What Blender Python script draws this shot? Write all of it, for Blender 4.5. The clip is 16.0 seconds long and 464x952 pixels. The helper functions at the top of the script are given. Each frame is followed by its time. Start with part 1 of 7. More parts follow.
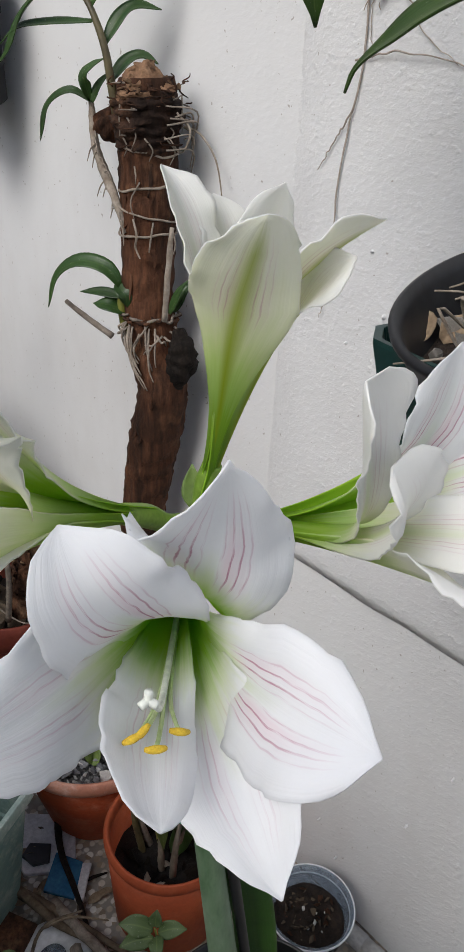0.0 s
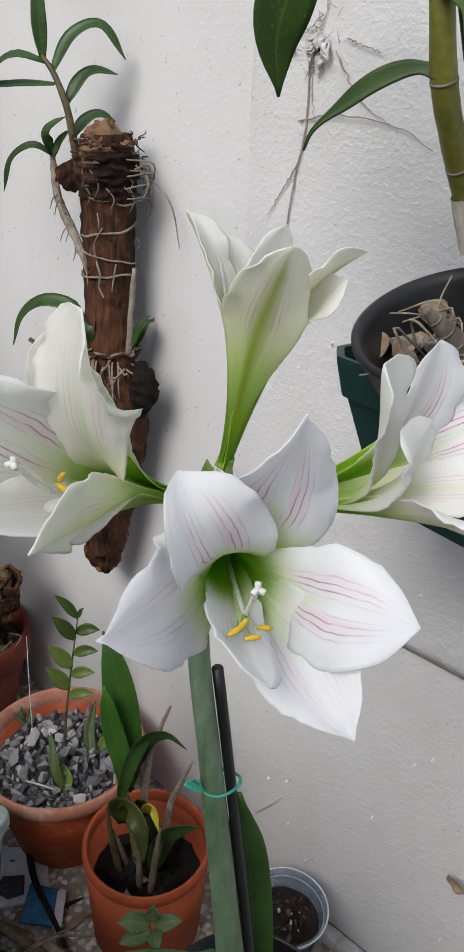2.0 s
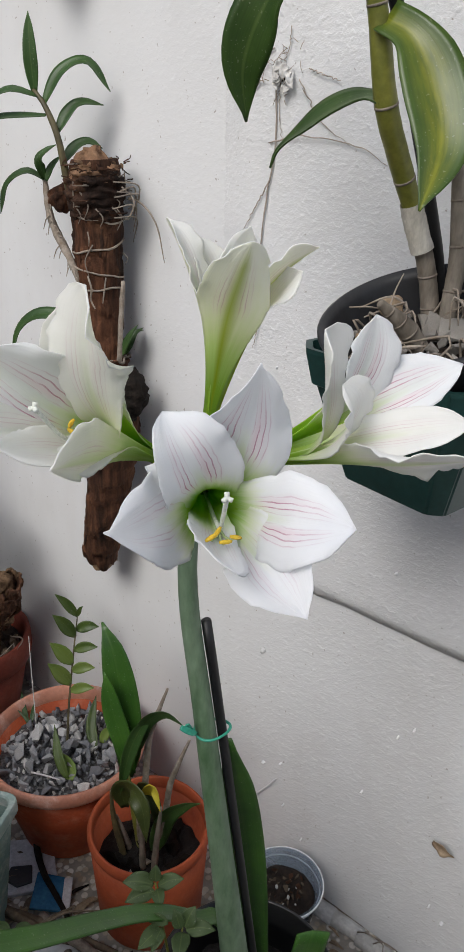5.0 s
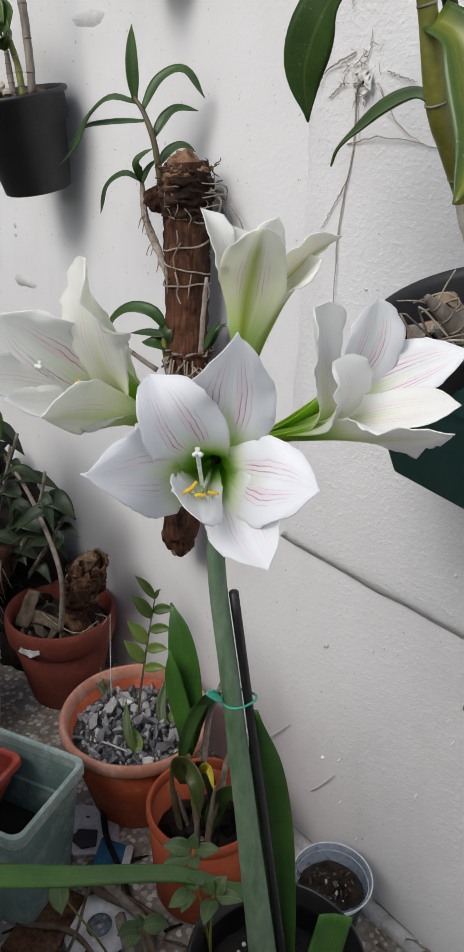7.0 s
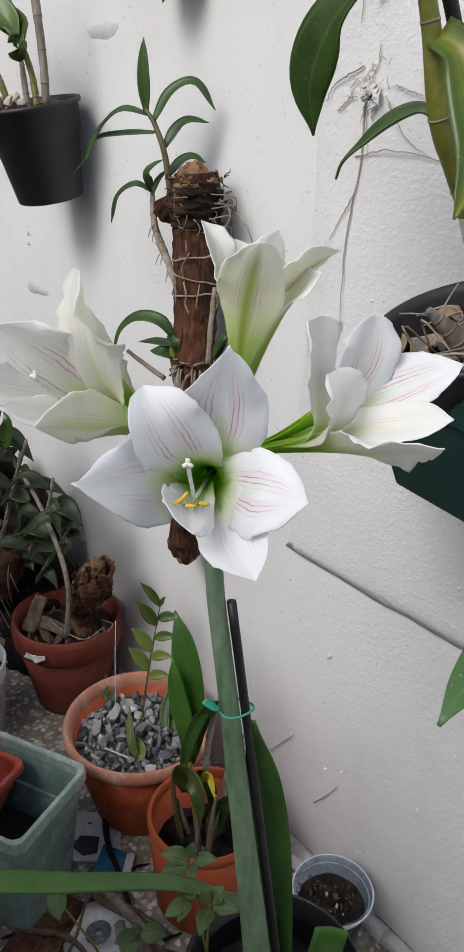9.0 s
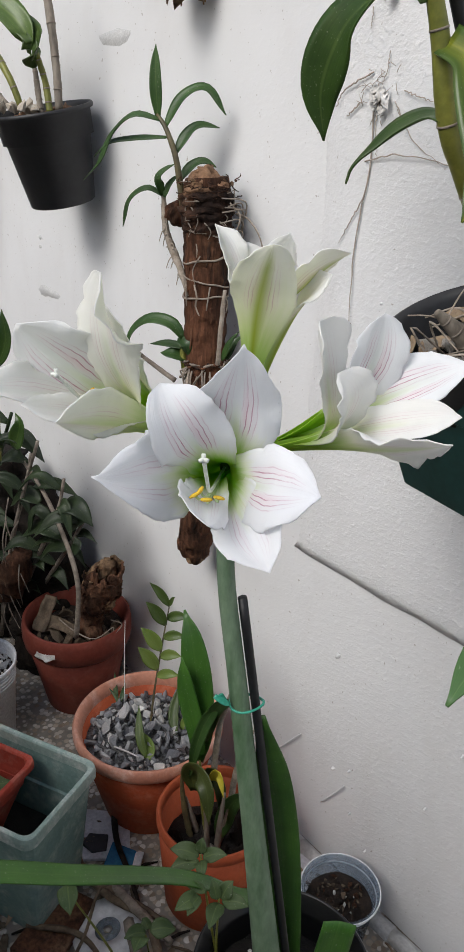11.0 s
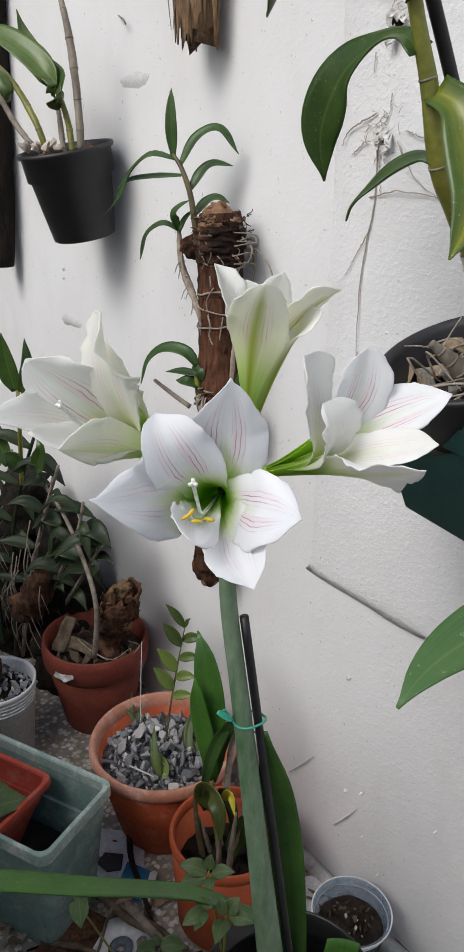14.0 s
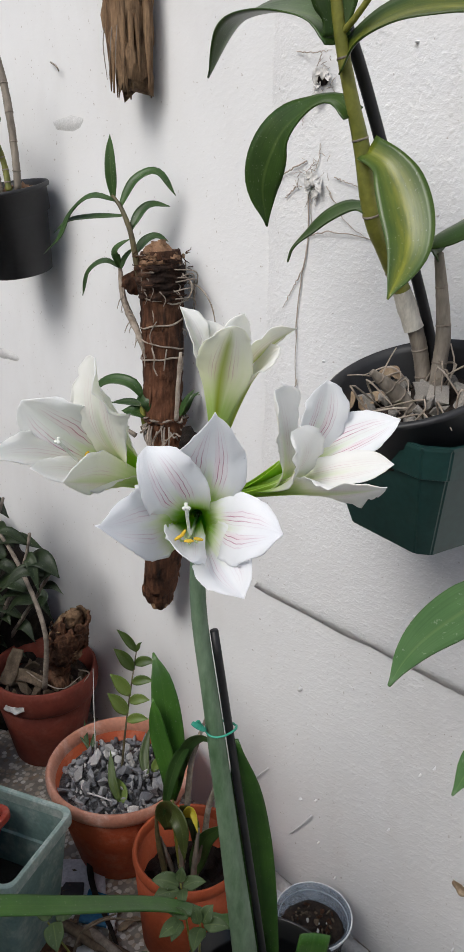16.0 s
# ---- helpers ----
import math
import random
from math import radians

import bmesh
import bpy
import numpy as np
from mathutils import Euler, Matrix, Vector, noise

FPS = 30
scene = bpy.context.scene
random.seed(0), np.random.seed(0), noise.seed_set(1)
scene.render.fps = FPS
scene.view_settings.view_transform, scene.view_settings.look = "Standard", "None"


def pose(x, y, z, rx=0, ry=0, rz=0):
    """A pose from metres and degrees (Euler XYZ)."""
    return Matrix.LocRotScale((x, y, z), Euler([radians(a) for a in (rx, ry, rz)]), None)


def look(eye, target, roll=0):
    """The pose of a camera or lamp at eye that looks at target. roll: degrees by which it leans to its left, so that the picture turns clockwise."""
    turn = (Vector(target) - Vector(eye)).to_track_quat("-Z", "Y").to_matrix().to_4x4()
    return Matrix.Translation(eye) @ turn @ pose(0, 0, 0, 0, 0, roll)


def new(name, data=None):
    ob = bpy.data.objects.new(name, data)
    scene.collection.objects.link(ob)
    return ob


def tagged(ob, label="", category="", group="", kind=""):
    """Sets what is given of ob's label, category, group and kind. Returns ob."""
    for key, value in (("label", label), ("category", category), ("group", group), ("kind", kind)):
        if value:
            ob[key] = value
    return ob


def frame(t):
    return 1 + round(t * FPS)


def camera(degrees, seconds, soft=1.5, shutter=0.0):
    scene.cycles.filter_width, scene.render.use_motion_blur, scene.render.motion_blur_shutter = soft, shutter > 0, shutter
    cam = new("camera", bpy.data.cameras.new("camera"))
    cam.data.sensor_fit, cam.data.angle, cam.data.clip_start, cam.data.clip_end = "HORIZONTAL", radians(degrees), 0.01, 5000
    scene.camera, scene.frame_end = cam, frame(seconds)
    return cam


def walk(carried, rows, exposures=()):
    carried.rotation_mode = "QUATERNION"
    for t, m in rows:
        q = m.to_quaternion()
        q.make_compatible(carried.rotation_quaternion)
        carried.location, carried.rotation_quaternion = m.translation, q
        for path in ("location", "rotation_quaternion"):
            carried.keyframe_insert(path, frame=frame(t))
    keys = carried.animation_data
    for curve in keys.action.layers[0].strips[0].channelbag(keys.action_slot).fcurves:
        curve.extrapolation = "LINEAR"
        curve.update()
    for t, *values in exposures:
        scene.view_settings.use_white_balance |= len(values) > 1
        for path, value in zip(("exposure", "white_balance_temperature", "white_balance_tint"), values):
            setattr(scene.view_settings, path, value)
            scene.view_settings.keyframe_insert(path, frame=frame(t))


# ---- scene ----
cam = camera(34.31, 16.0)
PATH = [
    (0, (1.395, -0.658, 1.235), (0.152, 0.548, 0.235), 3.2),
    (0.5, (1.398, -0.681, 1.236), (0.165, 0.556, 0.263), 3.7),
    (1, (1.400, -0.706, 1.239), (0.176, 0.566, 0.299), 4.1),
    (1.5, (1.409, -0.727, 1.239), (0.223, 0.602, 0.328), 3.4),
    (2, (1.415, -0.75, 1.242), (0.272, 0.626, 0.348), 3.5),
    (2.5, (1.42, -0.763, 1.238), (0.309, 0.641, 0.346), 2.5),
    (3, (1.423, -0.785, 1.241), (0.334, 0.649, 0.369), 2.0),
    (5.5, (1.497, -0.809, 1.242), (0.301, 0.562, 0.41), 1.9),
    (6, (1.519, -0.8, 1.237), (0.241, 0.483, 0.39), 1.3),
    (6.5, (1.547, -0.793, 1.241), (0.213, 0.445, 0.411), 1.1),
    (7, (1.556, -0.789, 1.236), (0.184, 0.405, 0.403), 1.4),
    (7.5, (1.558, -0.787, 1.234), (0.161, 0.38, 0.405), 1.4),
    (8, (1.559, -0.781, 1.236), (0.164, 0.391, 0.41), 1.9),
    (10.5, (1.573, -0.789, 1.24), (0.162, 0.379, 0.437), 1.4),
    (11, (1.573, -0.793, 1.24), (0.158, 0.367, 0.434), 1.7),
    (11.5, (1.57, -0.791, 1.242), (0.142, 0.358, 0.442), 1.3),
    (12, (1.572, -0.791, 1.243), (0.14, 0.354, 0.444), 1.4),
    (12.5, (1.581, -0.793, 1.247), (0.14, 0.353, 0.466), 1.2),
    (13, (1.595, -0.794, 1.25), (0.149, 0.348, 0.474), 0.9),
    (13.5, (1.603, -0.793, 1.25), (0.146, 0.341, 0.482), 0.9),
    (14, (1.609, -0.795, 1.253), (0.132, 0.327, 0.504), 1.0),
    (14.5, (1.617, -0.8, 1.251), (0.115, 0.296, 0.514), 0.9),
    (15, (1.622, -0.819, 1.259), (0.15, 0.336, 0.552), 0.8),
    (15.5, (1.623, -0.846, 1.268), (0.215, 0.39, 0.568), 0.5),
    (16, (1.624, -0.856, 1.272), (0.256, 0.432, 0.586), 0.8),
]
walk(cam, [(t, look(eye, target, roll)) for t, eye, target, roll in PATH],
     [(0, 0.0), (1, 0.02), (3, 0.03), (5.5, 0.03), (8, 0.09), (16, 0.15)])


# ---- light: a bright hazy sky over a courtyard ----
SUN_EL, SUN_AZ = radians(44), radians(172)
world = bpy.data.worlds.new("sky")
scene.world = world
world.use_nodes = True
wn = world.node_tree
sky = wn.nodes.new("ShaderNodeTexSky")
sky.sky_type, sky.sun_disc, sky.sun_elevation, sky.sun_rotation = "NISHITA", False, SUN_EL, SUN_AZ
sky.dust_density, sky.air_density = 3.0, 1.0
wn.links.new(sky.outputs[0], wn.nodes["Background"].inputs[0])
wn.nodes["Background"].inputs[1].default_value = 0.106
sun = new("sun", bpy.data.lights.new("sun", "SUN"))
sun.data.energy, sun.data.angle, sun.data.color = 1.68, radians(30), (0.985, 1.0, 1.0)
to_sun = Vector((math.sin(SUN_AZ) * math.cos(SUN_EL), math.cos(SUN_AZ) * math.cos(SUN_EL), math.sin(SUN_EL)))
sun.matrix_world = look(to_sun * 10, (0, 0, 0))

# ---- materials ----
def mat(name, rough=0.6, metal=0.0, spec=0.5):
    m = bpy.data.materials.new(name)
    m.use_nodes = True
    nt = m.node_tree
    b = nt.nodes["Principled BSDF"]
    b.inputs["Roughness"].default_value = rough
    b.inputs["Metallic"].default_value = metal
    b.inputs["Specular IOR Level"].default_value = spec
    return m, nt, b


def node(nt, kind, **values):
    n = nt.nodes.new(kind)
    for key, value in values.items():
        if key in n.inputs:
            n.inputs[key].default_value = value
    return n


def noise_tex(nt, scale, detail=4.0, rough=0.55, stretch=None, coord="Object"):
    tc = nt.nodes.new("ShaderNodeTexCoord")
    n = node(nt, "ShaderNodeTexNoise", Scale=scale, Detail=detail, Roughness=rough)
    if stretch:
        mp = nt.nodes.new("ShaderNodeMapping")
        mp.inputs["Scale"].default_value = stretch
        nt.links.new(tc.outputs[coord], mp.inputs[0])
        nt.links.new(mp.outputs[0], n.inputs["Vector"])
    else:
        nt.links.new(tc.outputs[coord], n.inputs["Vector"])
    return n.outputs[0]


def ramp(nt, fac, stops):
    r = nt.nodes.new("ShaderNodeValToRGB")
    el = r.color_ramp.elements
    while len(el) < len(stops):
        el.new(0.5)
    for e, (p, c) in zip(el, stops):
        e.position, e.color = p, (*c, 1) if len(c) == 3 else c
    nt.links.new(fac, r.inputs[0])
    return r.outputs[0]


def mix(nt, fac, a, b, blend="MIX"):
    m = nt.nodes.new("ShaderNodeMix")
    m.data_type, m.blend_type = "RGBA", blend
    for sock, v in ((m.inputs[0], fac), (m.inputs[6], a), (m.inputs[7], b)):
        if isinstance(v, (int, float)):
            sock.default_value = v
        elif isinstance(v, tuple):
            sock.default_value = (*v, 1)
        else:
            nt.links.new(v, sock)
    return m.outputs[2]


def maths(nt, op, a, b=0.0, clamp=False):
    m = nt.nodes.new("ShaderNodeMath")
    m.operation, m.use_clamp = op, clamp
    for sock, v in ((m.inputs[0], a), (m.inputs[1], b)):
        if isinstance(v, (int, float)):
            sock.default_value = v
        else:
            nt.links.new(v, sock)
    return m.outputs[0]


def bump(nt, b, height, strength=0.3, dist=0.002):
    n = node(nt, "ShaderNodeBump", Strength=strength, Distance=dist)
    nt.links.new(height, n.inputs["Height"])
    nt.links.new(n.outputs[0], b.inputs["Normal"])


def plain(name, dark, light, rough=0.6, scale=30.0, bumpy=0.2, dist=0.001, spec=0.5, stretch=None, vary=0.0, fine=6.0):
    """Two tones in noise at two scales, a fine bump, and optional change from object to object."""
    m, nt, b = mat(name, rough, 0.0, spec)
    big, small = noise_tex(nt, scale, 5, 0.6, stretch), noise_tex(nt, scale * fine, 4, 0.6, stretch)
    col = ramp(nt, big, [(0.3, dark), (0.7, light)])
    shade = ramp(nt, small, [(0.25, (0.72, 0.72, 0.72)), (0.75, (1.12, 1.12, 1.12))])
    col = mix(nt, 1.0, col, shade, "MULTIPLY")
    if vary:
        info = nt.nodes.new("ShaderNodeObjectInfo")
        tone = ramp(nt, info.outputs["Random"], [(0.0, (1 - vary,) * 3), (1.0, (1 + vary,) * 3)])
        col = mix(nt, 1.0, col, tone, "MULTIPLY")
    nt.links.new(col, b.inputs["Base Color"])
    bump(nt, b, small, bumpy, dist)
    return m


def wall_paint(name, rough_bump, from_x=None):
    """White masonry paint: broad grey stains, streaks, plaster grain."""
    m, nt, b = mat(name, 0.75, 0, 0.3)
    stain = noise_tex(nt, 2.2, 6, 0.6)
    streak = noise_tex(nt, 3.0, 5, 0.6, (1.6, 1.0, 0.7))
    base = ramp(nt, stain, [(0.25, (0.70, 0.70, 0.70)), (0.65, (0.77, 0.775, 0.78))])
    dirt = ramp(nt, streak, [(0.28, (0.93, 0.92, 0.91)), (0.5, (1, 1, 1))])
    specks = ramp(nt, noise_tex(nt, 160, 2, 0.5), [(0.24, (0.62, 0.58, 0.54)), (0.29, (1, 1, 1))])
    col = mix(nt, 1.0, mix(nt, 1.0, base, dirt, "MULTIPLY"), specks, "MULTIPLY")
    nt.links.new(col, b.inputs["Base Color"])
    blob = ramp(nt, noise_tex(nt, 120, 3, 0.5), [(0.50, (0, 0, 0)), (0.78, (1, 1, 1))])
    swirl = maths(nt, "ADD", maths(nt, "MULTIPLY", noise_tex(nt, 170, 4, 0.65, (0.95, 1.0, 1.15)), 0.7), maths(nt, "MULTIPLY", noise_tex(nt, 62, 3, 0.6, (0.8, 1.0, 1.25)), 0.5))
    wave = noise_tex(nt, 14, 3, 0.5)
    h = maths(nt, "ADD", maths(nt, "MULTIPLY", blob, 0.45), maths(nt, "ADD", swirl, maths(nt, "MULTIPLY", wave, 1.4)))
    if from_x is not None:
        tc = nt.nodes.new("ShaderNodeTexCoord")
        sep = nt.nodes.new("ShaderNodeSeparateXYZ")
        nt.links.new(tc.outputs["Object"], sep.inputs[0])
        mr = nt.nodes.new("ShaderNodeMapRange")
        mr.inputs[1].default_value, mr.inputs[2].default_value = from_x - 0.25, from_x + 0.15
        mr.inputs[3].default_value, mr.inputs[4].default_value = 0.22, 1.0
        nt.links.new(sep.outputs[0], mr.inputs[0])
        h = maths(nt, "MULTIPLY", h, mr.outputs[0])
    bump(nt, b, h, rough_bump, 0.0022)
    return m


def leaf_mat(name, dark, light, gloss=0.35, rib=0.25, yellow=0.0):
    """Leaf green along the blade (UV: across, along) with parallel veins and a paler midrib, letting some light through."""
    m, nt, b = mat(name, gloss, 0, 0.5)
    uv = nt.nodes.new("ShaderNodeUVMap")
    sep = nt.nodes.new("ShaderNodeSeparateXYZ")
    nt.links.new(uv.outputs[0], sep.inputs[0])
    big = noise_tex(nt, 16, 4, 0.6)
    col = ramp(nt, big, [(0.3, dark), (0.7, light)])
    veins = noise_tex(nt, 26, 2, 0.5, (1.0, 0.05, 1.0), "UV")
    col = mix(nt, 0.35, col, ramp(nt, veins, [(0.3, (0.6, 0.6, 0.6)), (0.7, (1.25, 1.25, 1.25))]), "MULTIPLY")
    mid = maths(nt, "ABSOLUTE", maths(nt, "SUBTRACT", sep.outputs[0], 0.5))
    line = ramp(nt, mid, [(0.0, (rib,) * 3), (0.05, (0, 0, 0))])
    dust = ramp(nt, noise_tex(nt, 420, 2, 0.5), [(0.66, (0, 0, 0)), (0.74, (0.30,) * 3)])
    col = mix(nt, dust, col, (0.42, 0.44, 0.36))
    col = mix(nt, line, col, (0.25, 0.33, 0.10))
    if yellow:
        worn = ramp(nt, noise_tex(nt, 5, 3, 0.6, (1.4, 1.0, 1), "UV"), [(0.30, (0.25,) * 3), (0.62, (1, 1, 1))])
        patch = maths(nt, "MULTIPLY", maths(nt, "MULTIPLY", ramp(nt, mid, [(0.0, (1, 1, 1)), (0.36, (0, 0, 0))]), worn), yellow)
        col = mix(nt, patch, col, (0.30, 0.29, 0.02))
    info = nt.nodes.new("ShaderNodeObjectInfo")
    col = mix(nt, 1.0, col, ramp(nt, info.outputs["Random"], [(0.0, (0.8, 0.8, 0.8)), (1.0, (1.15, 1.15, 1.1))]), "MULTIPLY")
    nt.links.new(col, b.inputs["Base Color"])
    bump(nt, b, veins, 0.15, 0.0008)
    tr = nt.nodes.new("ShaderNodeBsdfTranslucent")
    nt.links.new(col, tr.inputs[0])
    ms = nt.nodes.new("ShaderNodeMixShader")
    ms.inputs[0].default_value = 0.12
    nt.links.new(b.outputs[0], ms.inputs[1])
    nt.links.new(tr.outputs[0], ms.inputs[2])
    nt.links.new(ms.outputs[0], nt.nodes["Material Output"].inputs[0])
    return m


def petal_mat(name, veins=1.0, green_to=0.58, soft=0.12, green=(0.50, 0.77, 0.08), cream=(0.78, 0.86, 0.40), rib_to=0.66, rib_col=(0.55, 0.70, 0.18), rib_most=0.25, rib_wide=0.16, body=((0.91, 0.925, 0.95), (0.955, 0.965, 0.98))):
    """White petal: green in the throat, cream-green further out, fine mauve-red veins in bundles beside the midrib."""
    m, nt, b = mat(name, 0.5, 0, 0.3)
    uv = nt.nodes.new("ShaderNodeUVMap")
    sep = nt.nodes.new("ShaderNodeSeparateXYZ")
    nt.links.new(uv.outputs[0], sep.inputs[0])
    across, along = sep.outputs[0], sep.outputs[1]
    mid = maths(nt, "ABSOLUTE", maths(nt, "SUBTRACT", across, 0.5))
    wob = maths(nt, "MULTIPLY", maths(nt, "SUBTRACT", noise_tex(nt, 9, 3, 0.6, (1.6, 0.5, 1), "UV"), 0.5), 0.14)
    up = maths(nt, "ADD", maths(nt, "ADD", along, wob), maths(nt, "MULTIPLY", mid, 0.08))
    white = ramp(nt, noise_tex(nt, 40, 4, 0.6), [(0.3, body[0]), (0.7, body[1])])
    fall = ramp(nt, up, [(green_to - soft, (1, 1, 1)), (green_to, (0.5,) * 3), (min(green_to + soft, 1.0), (0, 0, 0))])
    tint = ramp(nt, up, [(green_to - 2 * soft, green), (green_to - 0.4 * soft, (0.50, 0.72, 0.10)), (green_to + 0.4 * soft, cream)])
    col = mix(nt, fall, white, tint)
    rib = maths(nt, "MULTIPLY", ramp(nt, mid, [(0.0, (1, 1, 1)), (rib_wide * 0.3, (0.75,) * 3), (rib_wide, (0, 0, 0))]), ramp(nt, up, [(green_to - 0.05, (rib_most,) * 3), (rib_to, (rib_most * 0.85,) * 3), (min(rib_to + 0.14, 1.0), (0, 0, 0))]))
    col = mix(nt, rib, col, rib_col)
    # vein bundles
    shift = maths(nt, "MULTIPLY", maths(nt, "SUBTRACT", noise_tex(nt, 3.0, 3, 0.55, (1, 1.4, 1), "UV"), 0.5), 0.10)
    wave = maths(nt, "SINE", maths(nt, "MULTIPLY", maths(nt, "ADD", mid, shift), 112.0))
    line = ramp(nt, wave, [(0.58, (0, 0, 0)), (0.95, (1, 1, 1))])
    band = ramp(nt, mid, [(0.045, (0, 0, 0)), (0.10, (1, 1, 1)), (0.19, (0.9,) * 3), (0.29, (0, 0, 0))])
    reach = ramp(nt, along, [(green_to + 0.02, (0, 0, 0)), (green_to + 0.10, (1, 1, 1)), (0.82, (0.8,) * 3), (0.95, (0, 0, 0))])
    broken = ramp(nt, noise_tex(nt, 30, 3, 0.7, (1.8, 0.30, 1), "UV"), [(0.36, (0, 0, 0)), (0.54, (1, 1, 1))])
    k = maths(nt, "MULTIPLY", maths(nt, "MULTIPLY", line, band), maths(nt, "MULTIPLY", reach, broken))
    cloud = ramp(nt, noise_tex(nt, 6, 3, 0.6, (1, 0.7, 1), "UV"), [(0.35, (0.2,) * 3), (0.65, (1, 1, 1))])
    blush = maths(nt, "MULTIPLY", maths(nt, "MULTIPLY", band, reach), maths(nt, "MULTIPLY", cloud, 0.40 * veins))
    col = mix(nt, blush, col, (0.88, 0.60, 0.70))
    col = mix(nt, maths(nt, "MULTIPLY", k, 0.85 * veins), col, (0.50, 0.16, 0.28))
    nt.links.new(col, b.inputs["Base Color"])
    grain = noise_tex(nt, 30, 3, 0.6, (1.0, 0.06, 1.0), "UV")
    bump(nt, b, maths(nt, "ADD", grain, maths(nt, "MULTIPLY", noise_tex(nt, 7, 2, 0.5, (1.0, 0.5, 1.0), "UV"), 1.5)), 0.35, 0.0008)
    tr = nt.nodes.new("ShaderNodeBsdfTranslucent")
    nt.links.new(col, tr.inputs[0])
    ms = nt.nodes.new("ShaderNodeMixShader")
    thin = nt.nodes.new("ShaderNodeMapRange")
    thin.inputs[1].default_value, thin.inputs[2].default_value = green_to - 0.1, green_to + 0.1
    thin.inputs[3].default_value, thin.inputs[4].default_value = 0.55, 0.38
    nt.links.new(along, thin.inputs[0])
    nt.links.new(thin.outputs[0], ms.inputs[0])
    nt.links.new(b.outputs[0], ms.inputs[1])
    nt.links.new(tr.outputs[0], ms.inputs[2])
    nt.links.new(ms.outputs[0], nt.nodes["Material Output"].inputs[0])
    return m


def bark_mat(name, dark, light, patch):
    m, nt, b = mat(name, 0.85, 0, 0.25)
    grain = noise_tex(nt, 28, 6, 0.65, (1.0, 1.0, 0.16))
    col = ramp(nt, grain, [(0.36, dark), (0.70, light)])
    col = mix(nt, ramp(nt, noise_tex(nt, 11, 4, 0.6), [(0.55, (0, 0, 0)), (0.75, (0.8,) * 3)]), col, patch)
    fine = noise_tex(nt, 150, 5, 0.7, (1.0, 1.0, 0.10))
    col = mix(nt, 1.0, col, ramp(nt, fine, [(0.32, (0.45, 0.43, 0.42)), (0.68, (1.35, 1.32, 1.30))]), "MULTIPLY")
    nt.links.new(col, b.inputs["Base Color"])
    bump(nt, b, maths(nt, "ADD", maths(nt, "ADD", grain, fine), noise_tex(nt, 90, 4, 0.6)), 0.8, 0.004)
    return m


def clay_mat(name, dark, light, bloom, amount):
    """Terracotta with pale lime bloom and dark damp patches."""
    m, nt, b = mat(name, 0.7, 0, 0.35)
    col = ramp(nt, noise_tex(nt, 9, 5, 0.6), [(0.3, dark), (0.7, light)])
    col = mix(nt, ramp(nt, noise_tex(nt, 24, 6, 0.7), [(0.5, (0, 0, 0)), (0.75, (amount,) * 3)]), col, bloom)
    col = mix(nt, 1.0, col, ramp(nt, noise_tex(nt, 130, 3, 0.6), [(0.2, (0.8,) * 3), (0.8, (1.1,) * 3)]), "MULTIPLY")
    nt.links.new(col, b.inputs["Base Color"])
    bump(nt, b, noise_tex(nt, 120, 4, 0.6), 0.2, 0.0006)
    return m


def terrazzo_mat(name):
    """Pale stone chips set in grey cement, dirty."""
    m, nt, b = mat(name, 0.6, 0, 0.4)
    tc = nt.nodes.new("ShaderNodeTexCoord")
    v = nt.nodes.new("ShaderNodeTexVoronoi")
    v.inputs["Scale"].default_value, v.inputs["Randomness"].default_value = 84, 1.0
    nt.links.new(tc.outputs["Object"], v.inputs["Vector"])
    chip = ramp(nt, v.outputs["Distance"], [(0.44, (1, 1, 1)), (0.58, (0, 0, 0))])
    sep = nt.nodes.new("ShaderNodeSeparateColor")
    nt.links.new(v.outputs["Color"], sep.inputs[0])
    tone = ramp(nt, sep.outputs[0], [(0.0, (0.26, 0.20, 0.15)), (0.4, (0.52, 0.45, 0.36)), (0.7, (0.68, 0.65, 0.60)), (1.0, (0.80, 0.79, 0.76))])
    col = mix(nt, chip, (0.30, 0.28, 0.25), tone)
    dirt = ramp(nt, noise_tex(nt, 6, 6, 0.7), [(0.30, (0.32, 0.28, 0.245)), (0.56, (1.0, 0.985, 0.96))])
    nt.links.new(mix(nt, 1.0, col, dirt, "MULTIPLY"), b.inputs["Base Color"])
    bump(nt, b, noise_tex(nt, 60, 5, 0.6), 0.4, 0.002)
    return m


WALL_SMOOTH = wall_paint("smooth_paint", 0.62, 0.85)
WALL_ROUGH = wall_paint("rough_paint", 0.8)
FLOOR = terrazzo_mat("terrazzo")
GROUND = plain("cement", (0.16, 0.15, 0.14), (0.28, 0.27, 0.25), 0.8, 3.0, 0.4, 0.003)
CEMENT = plain("lime_cement", (0.42, 0.41, 0.39), (0.62, 0.61, 0.59), 0.85, 20.0, 0.5, 0.002)
CLAY_ORANGE = clay_mat("orange_clay", (0.37, 0.062, 0.020), (0.50, 0.105, 0.036), (0.62, 0.27, 0.17), 0.5)
CLAY_RIM = clay_mat("bloomed_clay", (0.50, 0.20, 0.125), (0.62, 0.30, 0.21), (0.74, 0.52, 0.44), 0.9)
CLAY_PLAIN = clay_mat("bright_clay", (0.36, 0.066, 0.024), (0.46, 0.100, 0.036), (0.55, 0.2, 0.12), 0.25)
CLAY_RED = clay_mat("red_clay", (0.155, 0.030, 0.019), (0.26, 0.058, 0.036), (0.34, 0.15, 0.115), 0.3)
